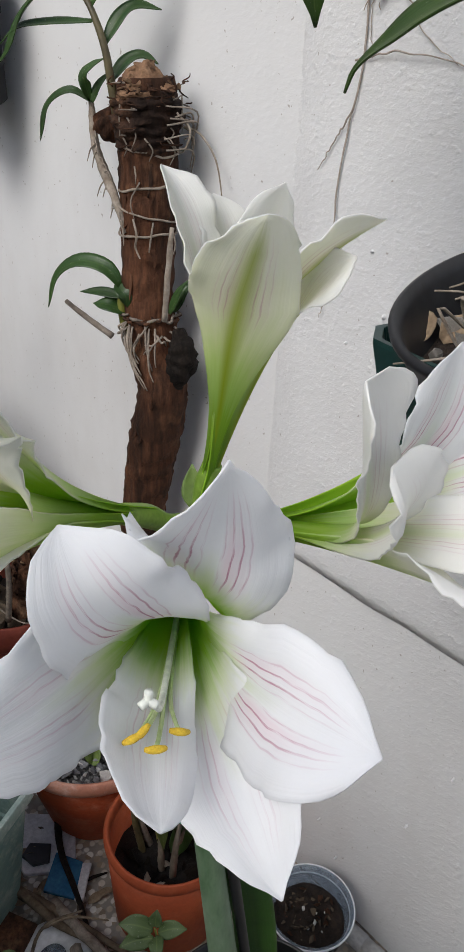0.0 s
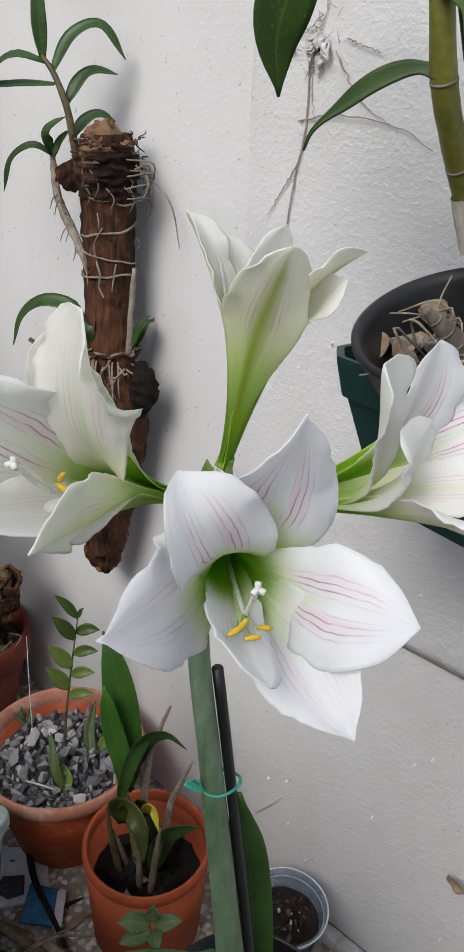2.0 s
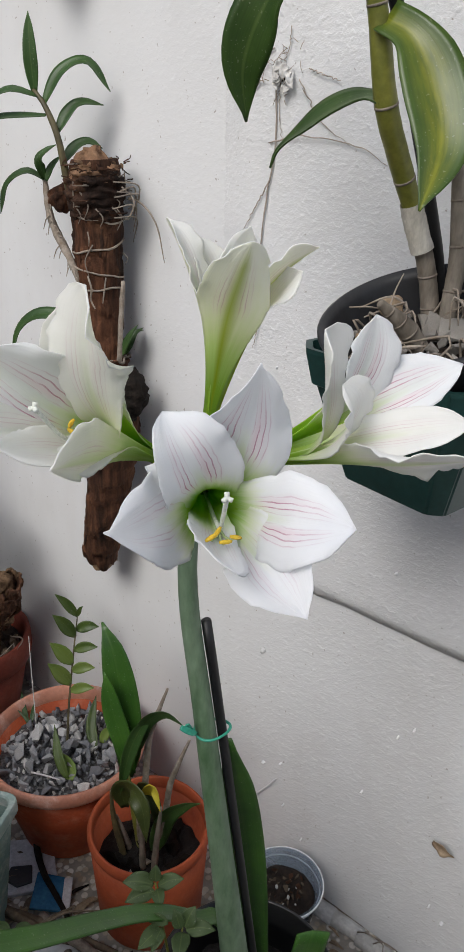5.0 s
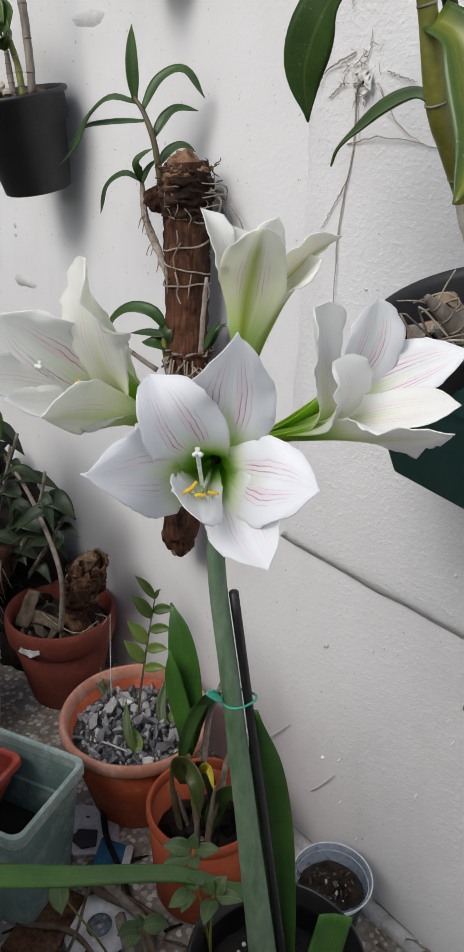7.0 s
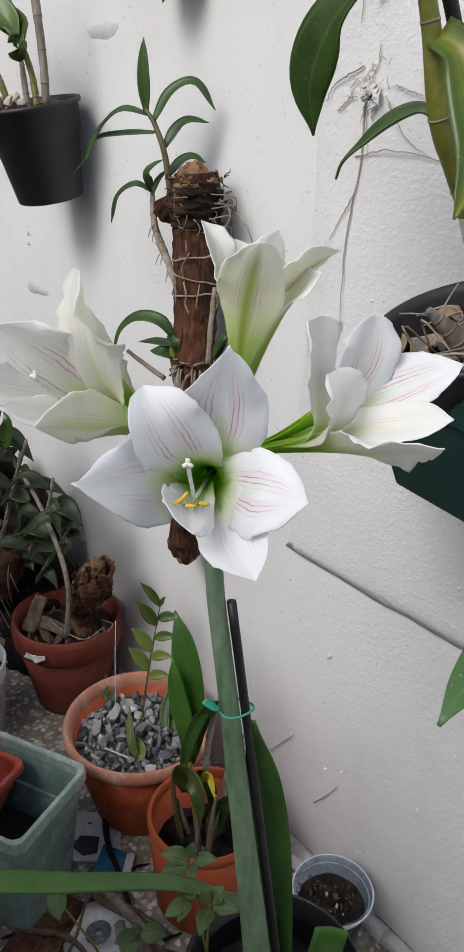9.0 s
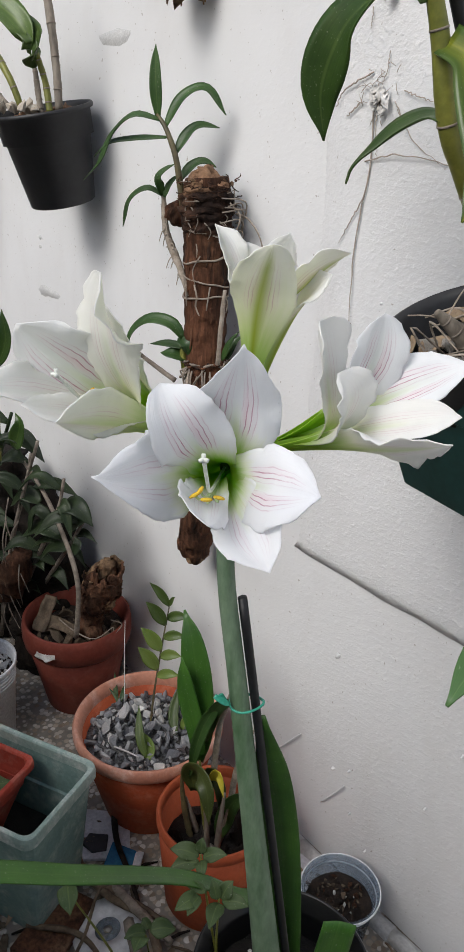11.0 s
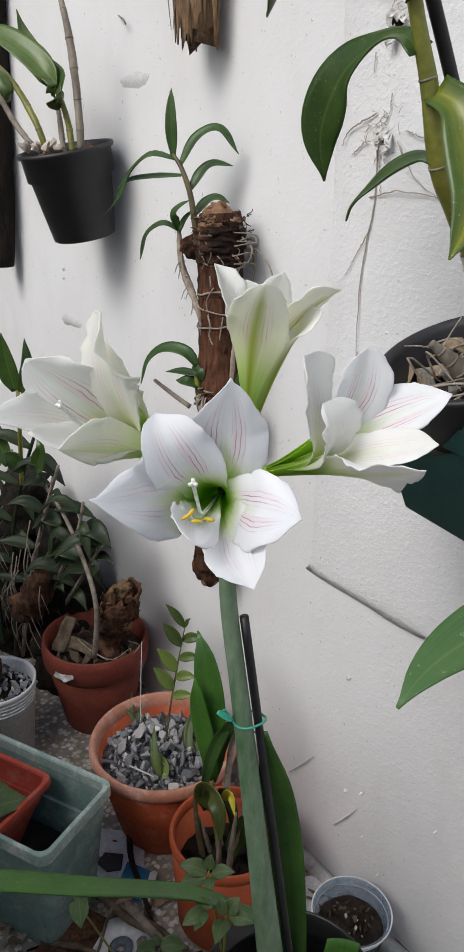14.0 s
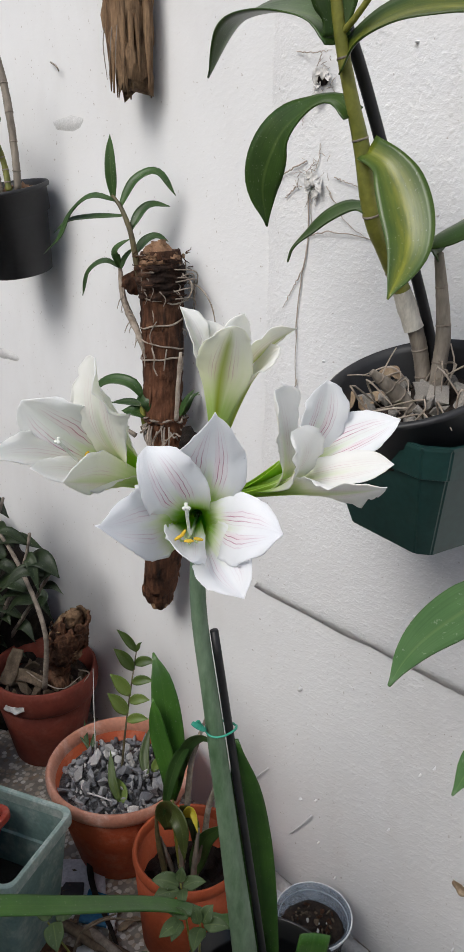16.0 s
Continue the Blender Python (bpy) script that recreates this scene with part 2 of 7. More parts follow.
POT_PLASTIC = plain("shiny_black_plastic", (0.004, 0.004, 0.005), (0.010, 0.010, 0.011), 0.28, 20, 0.1, 0.0005)
BLACK_PLASTIC = plain("black_plastic", (0.012, 0.012, 0.014), (0.024, 0.025, 0.028), 0.5, 20, 0.1, 0.0005)
GREEN_PLASTIC = plain("dark_green_plastic", (0.008, 0.035, 0.032), (0.016, 0.055, 0.05), 0.4, 20, 0.1, 0.0005)
PLANTER_PLASTIC = clay_mat("faded_green_plastic", (0.13, 0.235, 0.215), (0.25, 0.365, 0.33), (0.54, 0.60, 0.56), 0.7)
PLANTER_RIM = clay_mat("chalky_green_plastic", (0.24, 0.345, 0.31), (0.38, 0.47, 0.43), (0.74, 0.76, 0.71), 0.95)
RED_PLASTIC = clay_mat("faded_red_plastic", (0.34, 0.040, 0.024), (0.50, 0.085, 0.050), (0.56, 0.27, 0.21), 0.5)
WHITE_PLASTIC = plain("cloudy_plastic", (0.82, 0.84, 0.86), (0.92, 0.93, 0.94), 0.4, 30, 0.2, 0.001)
SOIL = plain("dark_soil", (0.012, 0.008, 0.006), (0.055, 0.034, 0.022), 0.9, 70, 1.0, 0.006)
WET_SOIL = plain("black_compost", (0.006, 0.005, 0.005), (0.022, 0.017, 0.014), 0.8, 70, 1.0, 0.006)


def stone_mat():
    """Crushed limestone: blue-grey to nearly white from stone to stone."""
    m, nt, b = mat("grey_gravel", 0.8, 0, 0.3)
    info = nt.nodes.new("ShaderNodeObjectInfo")
    tone = ramp(nt, info.outputs["Random"], [(0.0, (0.13, 0.135, 0.15)), (0.35, (0.30, 0.305, 0.32)), (0.75, (0.50, 0.495, 0.49)), (0.93, (0.74, 0.72, 0.69)), (1.0, (0.86, 0.85, 0.83))])
    fleck = ramp(nt, noise_tex(nt, 140, 5, 0.65), [(0.3, (0.66,) * 3), (0.7, (1.18,) * 3)])
    nt.links.new(mix(nt, 1.0, tone, fleck, "MULTIPLY"), b.inputs["Base Color"])
    bump(nt, b, noise_tex(nt, 220, 4, 0.6), 0.6, 0.0015)
    return m


STONE = stone_mat()
GRIT = plain("stone_grit", (0.05, 0.05, 0.052), (0.36, 0.355, 0.35), 0.9, 190, 1.0, 0.006)
PERLITE = plain("perlite", (0.6, 0.6, 0.56), (0.75, 0.74, 0.7), 0.8, 80, 0.4, 0.001)
BARK = bark_mat("log_bark", (0.020, 0.010, 0.006), (0.165, 0.070, 0.036), (0.28, 0.135, 0.070))
STUMP = bark_mat("stump_bark", (0.028, 0.013, 0.008), (0.17, 0.080, 0.044), (0.28, 0.17, 0.105))
DARK_BARK = bark_mat("shaggy_bark", (0.014, 0.008, 0.006), (0.085, 0.043, 0.026), (0.19, 0.095, 0.050))
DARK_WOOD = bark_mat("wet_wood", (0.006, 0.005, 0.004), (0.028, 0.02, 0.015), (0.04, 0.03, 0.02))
CUT_WOOD = plain("cut_wood", (0.16, 0.08, 0.04), (0.36, 0.21, 0.12), 0.85, 60, 0.8, 0.003)
SPLINTER = bark_mat("splintered_wood", (0.09, 0.05, 0.028), (0.36, 0.24, 0.14), (0.46, 0.33, 0.2))
ROOT = plain("pale_root", (0.19, 0.145, 0.105), (0.45, 0.39, 0.325), 0.85, 60, 0.6, 0.001)
ROOT_DARK = plain("dry_root", (0.14, 0.11, 0.085), (0.34, 0.29, 0.24), 0.85, 60, 0.6, 0.001)
PAPER = plain("papery_sheath", (0.45, 0.42, 0.36), (0.66, 0.63, 0.56), 0.7, 60, 0.5, 0.001, stretch=(1, 1, 0.25))
ROOT_WALL = plain("wall_root", (0.32, 0.27, 0.22), (0.54, 0.48, 0.42), 0.85, 60, 0.6, 0.001)
CANE = plain("papery_cane", (0.105, 0.086, 0.066), (0.34, 0.295, 0.24), 0.7, 40, 0.4, 0.001, stretch=(1, 1, 0.3))
CANE_GREEN = plain("green_cane", (0.125, 0.140, 0.022), (0.250, 0.245, 0.046), 0.45, 24, 0.2, 0.0006)
TWIG = plain("dead_twig", (0.06, 0.04, 0.025), (0.2, 0.15, 0.1), 0.85, 50, 0.6, 0.001)
SCAPE = plain("bloomy_stem", (0.060, 0.125, 0.055), (0.215, 0.300, 0.205), 0.5, 26, 0.12, 0.0005, stretch=(1.6, 1.6, 0.5), fine=3.5)
BRACT = plain("green_bract", (0.14, 0.22, 0.05), (0.24, 0.33, 0.10), 0.5, 40, 0.2, 0.0005)
STAKE = plain("black_stake", (0.006, 0.006, 0.007), (0.014, 0.014, 0.016), 0.5, 40, 0.2, 0.0005)
TIE = plain("green_tape", (0.02, 0.26, 0.17), (0.05, 0.40, 0.28), 0.45, 60, 0.2, 0.0005)
POLLEN = plain("yellow_pollen", (0.62, 0.38, 0.02), (0.84, 0.60, 0.06), 0.9, 200, 0.8, 0.0008)
STYLE = plain("pale_style", (0.72, 0.76, 0.66), (0.84, 0.86, 0.80), 0.5, 60, 0.1, 0.0005)
FILAMENT = plain("green_filament", (0.42, 0.55, 0.22), (0.62, 0.70, 0.42), 0.5, 60, 0.1, 0.0005)
DISC = plain("printed_disc", (0.58, 0.58, 0.60), (0.72, 0.72, 0.74), 0.35, 14, 0.1, 0.0003)
INK = plain("black_ink", (0.015, 0.015, 0.02), (0.04, 0.04, 0.045), 0.5, 40, 0.1, 0.0003)
BLUE_TILE = plain("blue_glaze", (0.02, 0.11, 0.22), (0.05, 0.19, 0.33), 0.25, 30, 0.1, 0.0004)
WHITE_TILE = plain("pale_glaze", (0.55, 0.55, 0.58), (0.74, 0.74, 0.76), 0.35, 30, 0.1, 0.0004)
DEAD_LEAF = plain("dead_leaf", (0.16, 0.10, 0.06), (0.38, 0.29, 0.19), 0.8, 40, 0.5, 0.001)
HUSK = plain("white_fibre", (0.55, 0.53, 0.50), (0.78, 0.77, 0.75), 0.85, 50, 0.5, 0.001)
LEAF_ORCHID = leaf_mat("orchid_leaf", (0.024, 0.062, 0.014), (0.050, 0.110, 0.026), 0.42, 0.12)
LEAF_BIG = leaf_mat("broad_orchid_leaf", (0.024, 0.058, 0.011), (0.054, 0.105, 0.021), 0.34, 0.18)
LEAF_YELLOWING = leaf_mat("yellowing_leaf", (0.036, 0.076, 0.010), (0.070, 0.118, 0.018), 0.36, 0.08, 0.6)
LEAF_PALE = leaf_mat("pale_orchid_leaf", (0.055, 0.105, 0.020), (0.115, 0.180, 0.045), 0.40, 0.25)
LEAF_STRAP = leaf_mat("strap_leaf", (0.030, 0.095, 0.014), (0.062, 0.165, 0.024), 0.36, 0.05)
# leaf green darkened to carry the shade the clump stands in
LEAF_SHADED = leaf_mat("shaded_leaf", (0.008, 0.020, 0.006), (0.026, 0.046, 0.012), 0.55, 0.05)
LEAF_LIME = leaf_mat("lime_leaf", (0.10, 0.17, 0.03), (0.20, 0.27, 0.06), 0.45, 0.1)
LEAF_YOUNG = leaf_mat("young_leaf", (0.045, 0.085, 0.015), (0.10, 0.15, 0.03), 0.45, 0.1)
LEAF_OLIVE = leaf_mat("olive_leaf", (0.030, 0.045, 0.010), (0.075, 0.095, 0.022), 0.45, 0.12)
SHOOT = plain("bronze_shoot", (0.050, 0.040, 0.022), (0.150, 0.125, 0.055), 0.5, 30, 0.3, 0.0008)
LEAF_WEED = leaf_mat("weed_leaf", (0.045, 0.085, 0.026), (0.105, 0.155, 0.055), 0.6, 0.25)
LEAF_NEAR = leaf_mat("fresh_leaf", (0.045, 0.110, 0.030), (0.080, 0.175, 0.052), 0.42, 0.2)
LEAF_YELLOW = leaf_mat("yellow_leaf", (0.45, 0.36, 0.02), (0.62, 0.52, 0.05), 0.45, 0.1)
PETAL_A = petal_mat("veined_petal", 1.0, 0.605, 0.10)
PETAL_FAINT = petal_mat("faintly_veined_petal", 0.38, 0.605, 0.10)
PETAL_PALE = petal_mat("white_petal", 0.3, 0.50, 0.18, cream=(0.90, 0.87, 0.46), body=((0.93, 0.93, 0.91), (0.965, 0.965, 0.955)))
PETAL_BACK = petal_mat("cream_backed_petal", 0.2, 0.60, 0.15)
PETAL_SIDE = petal_mat("green_backed_petal", 0.2, 0.56, 0.16, (0.24, 0.44, 0.03), (0.80, 0.85, 0.48), 0.84, rib_most=0.5, body=((0.90, 0.905, 0.87), (0.94, 0.94, 0.92)))
PETAL_TRUMPET = petal_mat("trumpet_petal", 0.45, 0.64, 0.30, (0.13, 0.32, 0.010), (0.86, 0.88, 0.50), 0.90, (0.40, 0.48, 0.03), 0.9, 0.16, ((0.90, 0.91, 0.76), (0.95, 0.95, 0.86)))
PETAL_CREAM = petal_mat("cream_green_petal", 0.25, 0.58, 0.26, (0.18, 0.38, 0.02), (0.82, 0.88, 0.50), 0.88, rib_most=0.5, body=((0.90, 0.92, 0.78), (0.95, 0.955, 0.86)))


def clear_plastic():
    m, nt, b = mat("clear_plastic", 0.18, 0, 0.5)
    b.inputs["Base Color"].default_value = (0.24, 0.29, 0.35, 1)
    tr = nt.nodes.new("ShaderNodeBsdfTransparent")
    tr.inputs[0].default_value = (0.80, 0.84, 0.88, 1)
    ms = nt.nodes.new("ShaderNodeMixShader")
    cloud = ramp(nt, noise_tex(nt, 30, 4, 0.6), [(0.3, (0.50,) * 3), (0.7, (0.72,) * 3)])
    nt.links.new(cloud, ms.inputs[0])
    nt.links.new(b.outputs[0], ms.inputs[1])
    nt.links.new(tr.outputs[0], ms.inputs[2])
    nt.links.new(ms.outputs[0], nt.nodes["Material Output"].inputs[0])
    return m


CLEAR = clear_plastic()


# ---- building blocks ----
V = Vector


def thing(name, base, label, category, group="", kind=""):
    e = new(name)
    e.empty_display_size = 0.02
    e.location = V(base)
    return tagged(e, label, category, group, kind)


def root_of(ob):
    while ob.parent:
        ob = ob.parent
    return ob


def part(name, bm, material, parent, label="", smooth=True):
    """Links a bmesh, given in world places, as one mesh under its thing or part."""
    bm.normal_update()
    me = bpy.data.meshes.new(name)
    bmesh.ops.translate(bm, verts=bm.verts, vec=-V(root_of(parent).location))
    bm.to_mesh(me)
    bm.free()
    if smooth:
        me.shade_smooth()
    for m_ in material if isinstance(material, tuple) else (material,):
        me.materials.append(m_)
    ob = new(name, me)
    ob.parent = parent
    return tagged(ob, label)


def single(name, bm, material, label, category, kind="", base=(0, 0, 0), smooth=True, group=""):
    bm.normal_update()
    me = bpy.data.meshes.new(name)
    bmesh.ops.translate(bm, verts=bm.verts, vec=-V(base))
    bm.to_mesh(me)
    bm.free()
    if smooth:
        me.shade_smooth()
    me.materials.append(material)
    ob = new(name, me)
    ob.location = V(base)
    return tagged(ob, label, category, group, kind)


def spline(pts, n):
    """n + 1 points of a smooth curve through pts, evenly by length."""
    p = [V(q) for q in pts]
    if len(p) == 2:
        return [p[0].lerp(p[1], i / n) for i in range(n + 1)]
    p = [p[0] * 2 - p[1], *p, p[-1] * 2 - p[-2]]
    fine = []
    for i in range(1, len(p) - 2):
        a, b, c, d = p[i - 1 : i + 3]
        for k in range(16):
            t = k / 16
            fine.append(0.5 * (2 * b + (c - a) * t + (2 * a - 5 * b + 4 * c - d) * t * t + (3 * b - a - 3 * c + d) * t**3))
    fine.append(p[-2])
    run = [0.0]
    for a, b in zip(fine, fine[1:]):
        run.append(run[-1] + (b - a).length)
    out, j = [], 0
    for i in range(n + 1):
        s = run[-1] * i / n
        while j < len(run) - 2 and run[j + 1] < s:
            j += 1
        f = (s - run[j]) / max(run[j + 1] - run[j], 1e-9)
        out.append(fine[j].lerp(fine[j + 1], min(max(f, 0), 1)))
    return out


def along(values, u):
    """A value between the given ones, evenly spaced over 0 to 1."""
    if isinstance(values, (int, float)):
        return values
    x = u * (len(values) - 1)
    i = min(int(x), len(values) - 2)
    return values[i] + (values[i + 1] - values[i]) * (x - i)


def eased(values, u):
    """Like along(), but smooth from value to value."""
    x = u * (len(values) - 1)
    i = min(int(x), len(values) - 2)
    a, b, c, d = (values[min(max(i + k, 0), len(values) - 1)] for k in (-1, 0, 1, 2))
    t = x - i
    return 0.5 * (2 * b + (c - a) * t + (2 * a - 5 * b + 4 * c - d) * t * t + (3 * b - a - 3 * c + d) * t**3)


def wander(pts, size, seed, n=18):
    """The curve through pts with small kinks."""
    c = spline(pts, n)
    return [q + V((noise.noise(V((i * 0.9, seed, 1))), 0.3 * noise.noise(V((i * 0.9, seed, 5))), noise.noise(V((i * 0.9, seed, 9))))) * size for i, q in enumerate(c)]


def tube(bm, pts, radii, seg=10, n=None, wobble=0.0, seed=0, cap=True):
    """A round, tapering rod along a curve."""
    n = n or max(4, 6 * (len(pts) - 1))
    c = spline(pts, n)
    t0 = (c[1] - c[0]).normalized()
    side = t0.orthogonal().normalized()
    rings = []
    for i, p in enumerate(c):
        t = (c[min(i + 1, n)] - c[max(i - 1, 0)]).normalized()
        side = (side - t * side.dot(t)).normalized()
        other = t.cross(side)
        r = along(radii, i / n)
        ring = []
        for k in range(seg):
            a = 2 * math.pi * k / seg
            q = r
            if wobble:
                q *= 1 + wobble * noise.noise(V((math.cos(a) * 1.7, math.sin(a) * 1.7, i * 0.55 + seed * 7.3)))
            ring.append(bm.verts.new(p + side * (q * math.cos(a)) + other * (q * math.sin(a))))
        rings.append(ring)
    for a, b in zip(rings, rings[1:]):
        for k in range(seg):
            bm.faces.new((a[k], a[(k + 1) % seg], b[(k + 1) % seg], b[k]))
    if cap:
        bm.faces.new(rings[0][::-1])
        bm.faces.new(rings[-1])
    return bm


def lathe(bm, profile, centre, seg=48, tilt=None, wobble=0.0, seed=0):
    """Turns a closed profile of (radius, height) round the centre's upright."""
    c, rows = V(centre), []
    for r, z in profile:
        ring = []
        for k in range(seg):
            a = 2 * math.pi * k / seg
            q = V((r * math.cos(a), r * math.sin(a), z))
            if wobble:
                q += V((q.x, q.y, 0)) * wobble * noise.noise(V((math.cos(a), math.sin(a), z * 9 + seed)))
            ring.append(bm.verts.new(c + (tilt @ q if tilt else q)))
        rows.append(ring)
    for i in range(len(rows)):
        a, b = rows[i], rows[(i + 1) % len(rows)]
        for k in range(seg):
            bm.faces.new((a[k], a[(k + 1) % seg], b[(k + 1) % seg], b[k]))
    return bm


def disc(bm, centre, radius, rings=6, seg=32, lump=0.006, seed=0, tilt=None, dome=0.0):
    """A lumpy round sheet with a skirt: soil in a pot."""
    c, rows = V(centre), []
    for i in range(1, rings + 1):
        row = []
        for k in range(seg):
            a, r = 2 * math.pi * k / seg, radius * i / rings
            x, y = r * math.cos(a), r * math.sin(a)
            z = lump * (noise.noise(V((x * 40, y * 40, seed))) + 0.5 * noise.noise(V((x * 110, y * 110, seed)))) + dome * (1 - (i / rings) ** 2)
            q = V((x, y, z))
            row.append(bm.verts.new(c + (tilt @ q if tilt else q)))
        rows.append(row)
    low = [bm.verts.new(v.co + ((tilt @ V((0, 0, -0.02))) if tilt else V((0, 0, -0.02)))) for v in rows[-1]]
    rows.append(low)
    mid = bm.verts.new(c + V((0, 0, dome)))
    for k in range(seg):
        bm.faces.new((mid, rows[0][k], rows[0][(k + 1) % seg]))
    for a, b in zip(rows, rows[1:]):
        for k in range(seg):
            bm.faces.new((a[k], b[k], b[(k + 1) % seg], a[(k + 1) % seg]))
    bm.faces.new(low[::-1])
    return bm


def sheet(bm, rows, thick, two=False):
    """Closes rows of (place, normal, uv) into a thin solid with UVs."""
    uvl = bm.loops.layers.uv.verify()
    uvs, sides = {}, []
    for s in (1, -1):
        grid = []
        for row in rows:
            line = []
            for p, nrm, uv in row:
                v = bm.verts.new(p + nrm * (s * thick / 2))
                uvs[v] = uv
                line.append(v)
            grid.append(line)
        sides.append(grid)
    faces = []
    for s, g in enumerate(sides):
        for a, b in zip(g, g[1:]):
            for k in range(len(a) - 1):
                q = (a[k], a[k + 1], b[k + 1], b[k])
                f = bm.faces.new(q if s == 0 else q[::-1])
                f.material_index = s if two else 0
                faces.append(f)
    t, u = sides
    edge = [r[0] for r in t] + t[-1][1:] + [r[-1] for r in t[-2::-1]] + t[0][-2:0:-1]
    under = [r[0] for r in u] + u[-1][1:] + [r[-1] for r in u[-2::-1]] + u[0][-2:0:-1]
    for k in range(len(edge)):
        j = (k + 1) % len(edge)
        faces.append(bm.faces.new((edge[k], edge[j], under[j], under[k])))
    for f in faces:
        for lp in f.loops:
            lp[uvl].uv = uvs[lp.vert]
    return bm


def blade(bm, pts, width, up=(0, 0, 1), fold=0.25, n=18, m=6, thick=0.0009, shape=(0.35, 0.85, 1.0, 0.95, 0.75, 0.42, 0.03), twist=0.0, wave=0.0, seed=0):
    """A leaf along a curve: half widths by shape, folded along the midrib, its face towards up."""
    c = spline(pts, n)
    rows, side0 = [], None
    for i, p in enumerate(c):
        u = i / n
        t = (c[min(i + 1, n)] - c[max(i - 1, 0)]).normalized()
        side = t.cross(V(up))
        if side.length < 1e-4:
            side = side0 or t.orthogonal()
        side.normalize()
        if side0 and side.dot(side0) < -0.2:
            side = -side
        if side0:
            side = (side * 0.5 + side0 * 0.5)
            side = (side - t * side.dot(t)).normalized()
        side0 = side.copy()
        turn = Matrix.Rotation(twist * u, 3, t)
        s = turn @ side
        nrm = s.cross(t).normalized()
        w = max(width / 2 * eased(shape, u), 0.0003)
        row = []
        for k in range(m + 1):
            v = 2 * k / m - 1
            lift = fold * w * abs(v) ** 1.5 + wave * w * math.sin(u * 11 + seed * 2.1 + (1.6 if v > 0 else 0)) * v * v
            row.append((p + s * (w * v) + nrm * lift, nrm, (0.5 + v / 2, u)))
        rows.append(row)
    return sheet(bm, rows, thick)


def stone_meshes(count, seed, material, squash=0.75):
    """A few angular broken stones, to be shared between many."""
    rnd, out = random.Random(seed), []
    for k in range(count):
        bm = bmesh.new()
        for j in range(13):
            d = V((rnd.gauss(0, 1), rnd.gauss(0, 1), rnd.gauss(0, 1))).normalized() * rnd.uniform(0.75, 1.25)
            bm.verts.new((d.x * rnd.uniform(0.9, 1.15), d.y * 0.85, d.z * squash))
        hull = bmesh.ops.convex_hull(bm, input=bm.verts)
        bmesh.ops.delete(bm, geom=[g for g in hull["geom_interior"] if isinstance(g, bmesh.types.BMVert)], context="VERTS")
        bmesh.ops.recalc_face_normals(bm, faces=bm.faces)
        me = bpy.data.meshes.new("stone")
        bm.to_mesh(me)
        bm.free()
        me.materials.append(material)
        out.append(me)
    return out


def scatter(name, meshes, parent, count, centre, radius, size, seed, dome=0.0, tilt=None, label="", vary=0.4):
    """Loose pieces heaped over a round bed, each an object of its own."""
    rnd = random.Random(seed)
    done, c = [], V(centre)
    for k in range(count * 12):
        if len(done) >= count:
            break
        a, r = rnd.random() * 2 * math.pi, radius * math.sqrt(rnd.random())
        s = size * (1 - vary + 2.6 * vary * rnd.random() ** 1.5)
        p = V((r * math.cos(a), r * math.sin(a), dome * (1 - (r / radius) ** 2)))
        if any((p - q).length < 0.64 * (s + z) for q, z in done):
            continue
        done.append((p, s))
        ob = new(name, meshes[rnd.randrange(len(meshes))])
        ob.parent = parent
        p2 = V((p.x, p.y, p.z + s * 0.25))
        ob.location = c + (tilt @ p2 if tilt else p2) - V(root_of(parent).location)
        ob.rotation_euler = [rnd.random() * 6.28 for _ in range(3)]
        ob.scale = (s * (0.8 + 0.5 * rnd.random()), s, s * (0.7 + 0.5 * rnd.random()))
        if label:
            tagged(ob, label)


def box(bm, lo, hi, m=None, bevel=0.0):
    r = bmesh.ops.create_cube(bm, size=1.0)
    lo, hi = V(lo), V(hi)
    for v in r["verts"]:
        v.co = V((lo[i] + (v.co[i] + 0.5) * (hi[i] - lo[i]) for i in range(3)))
    if bevel:
        es = [e for e in bm.edges if e.verts[0] in r["verts"]]
        bmesh.ops.bevel(bm, geom=es, offset=bevel, segments=2, affect="EDGES", profile=0.6)
    if m:
        bmesh.ops.transform(bm, matrix=m, verts=bm.verts)
    return bm


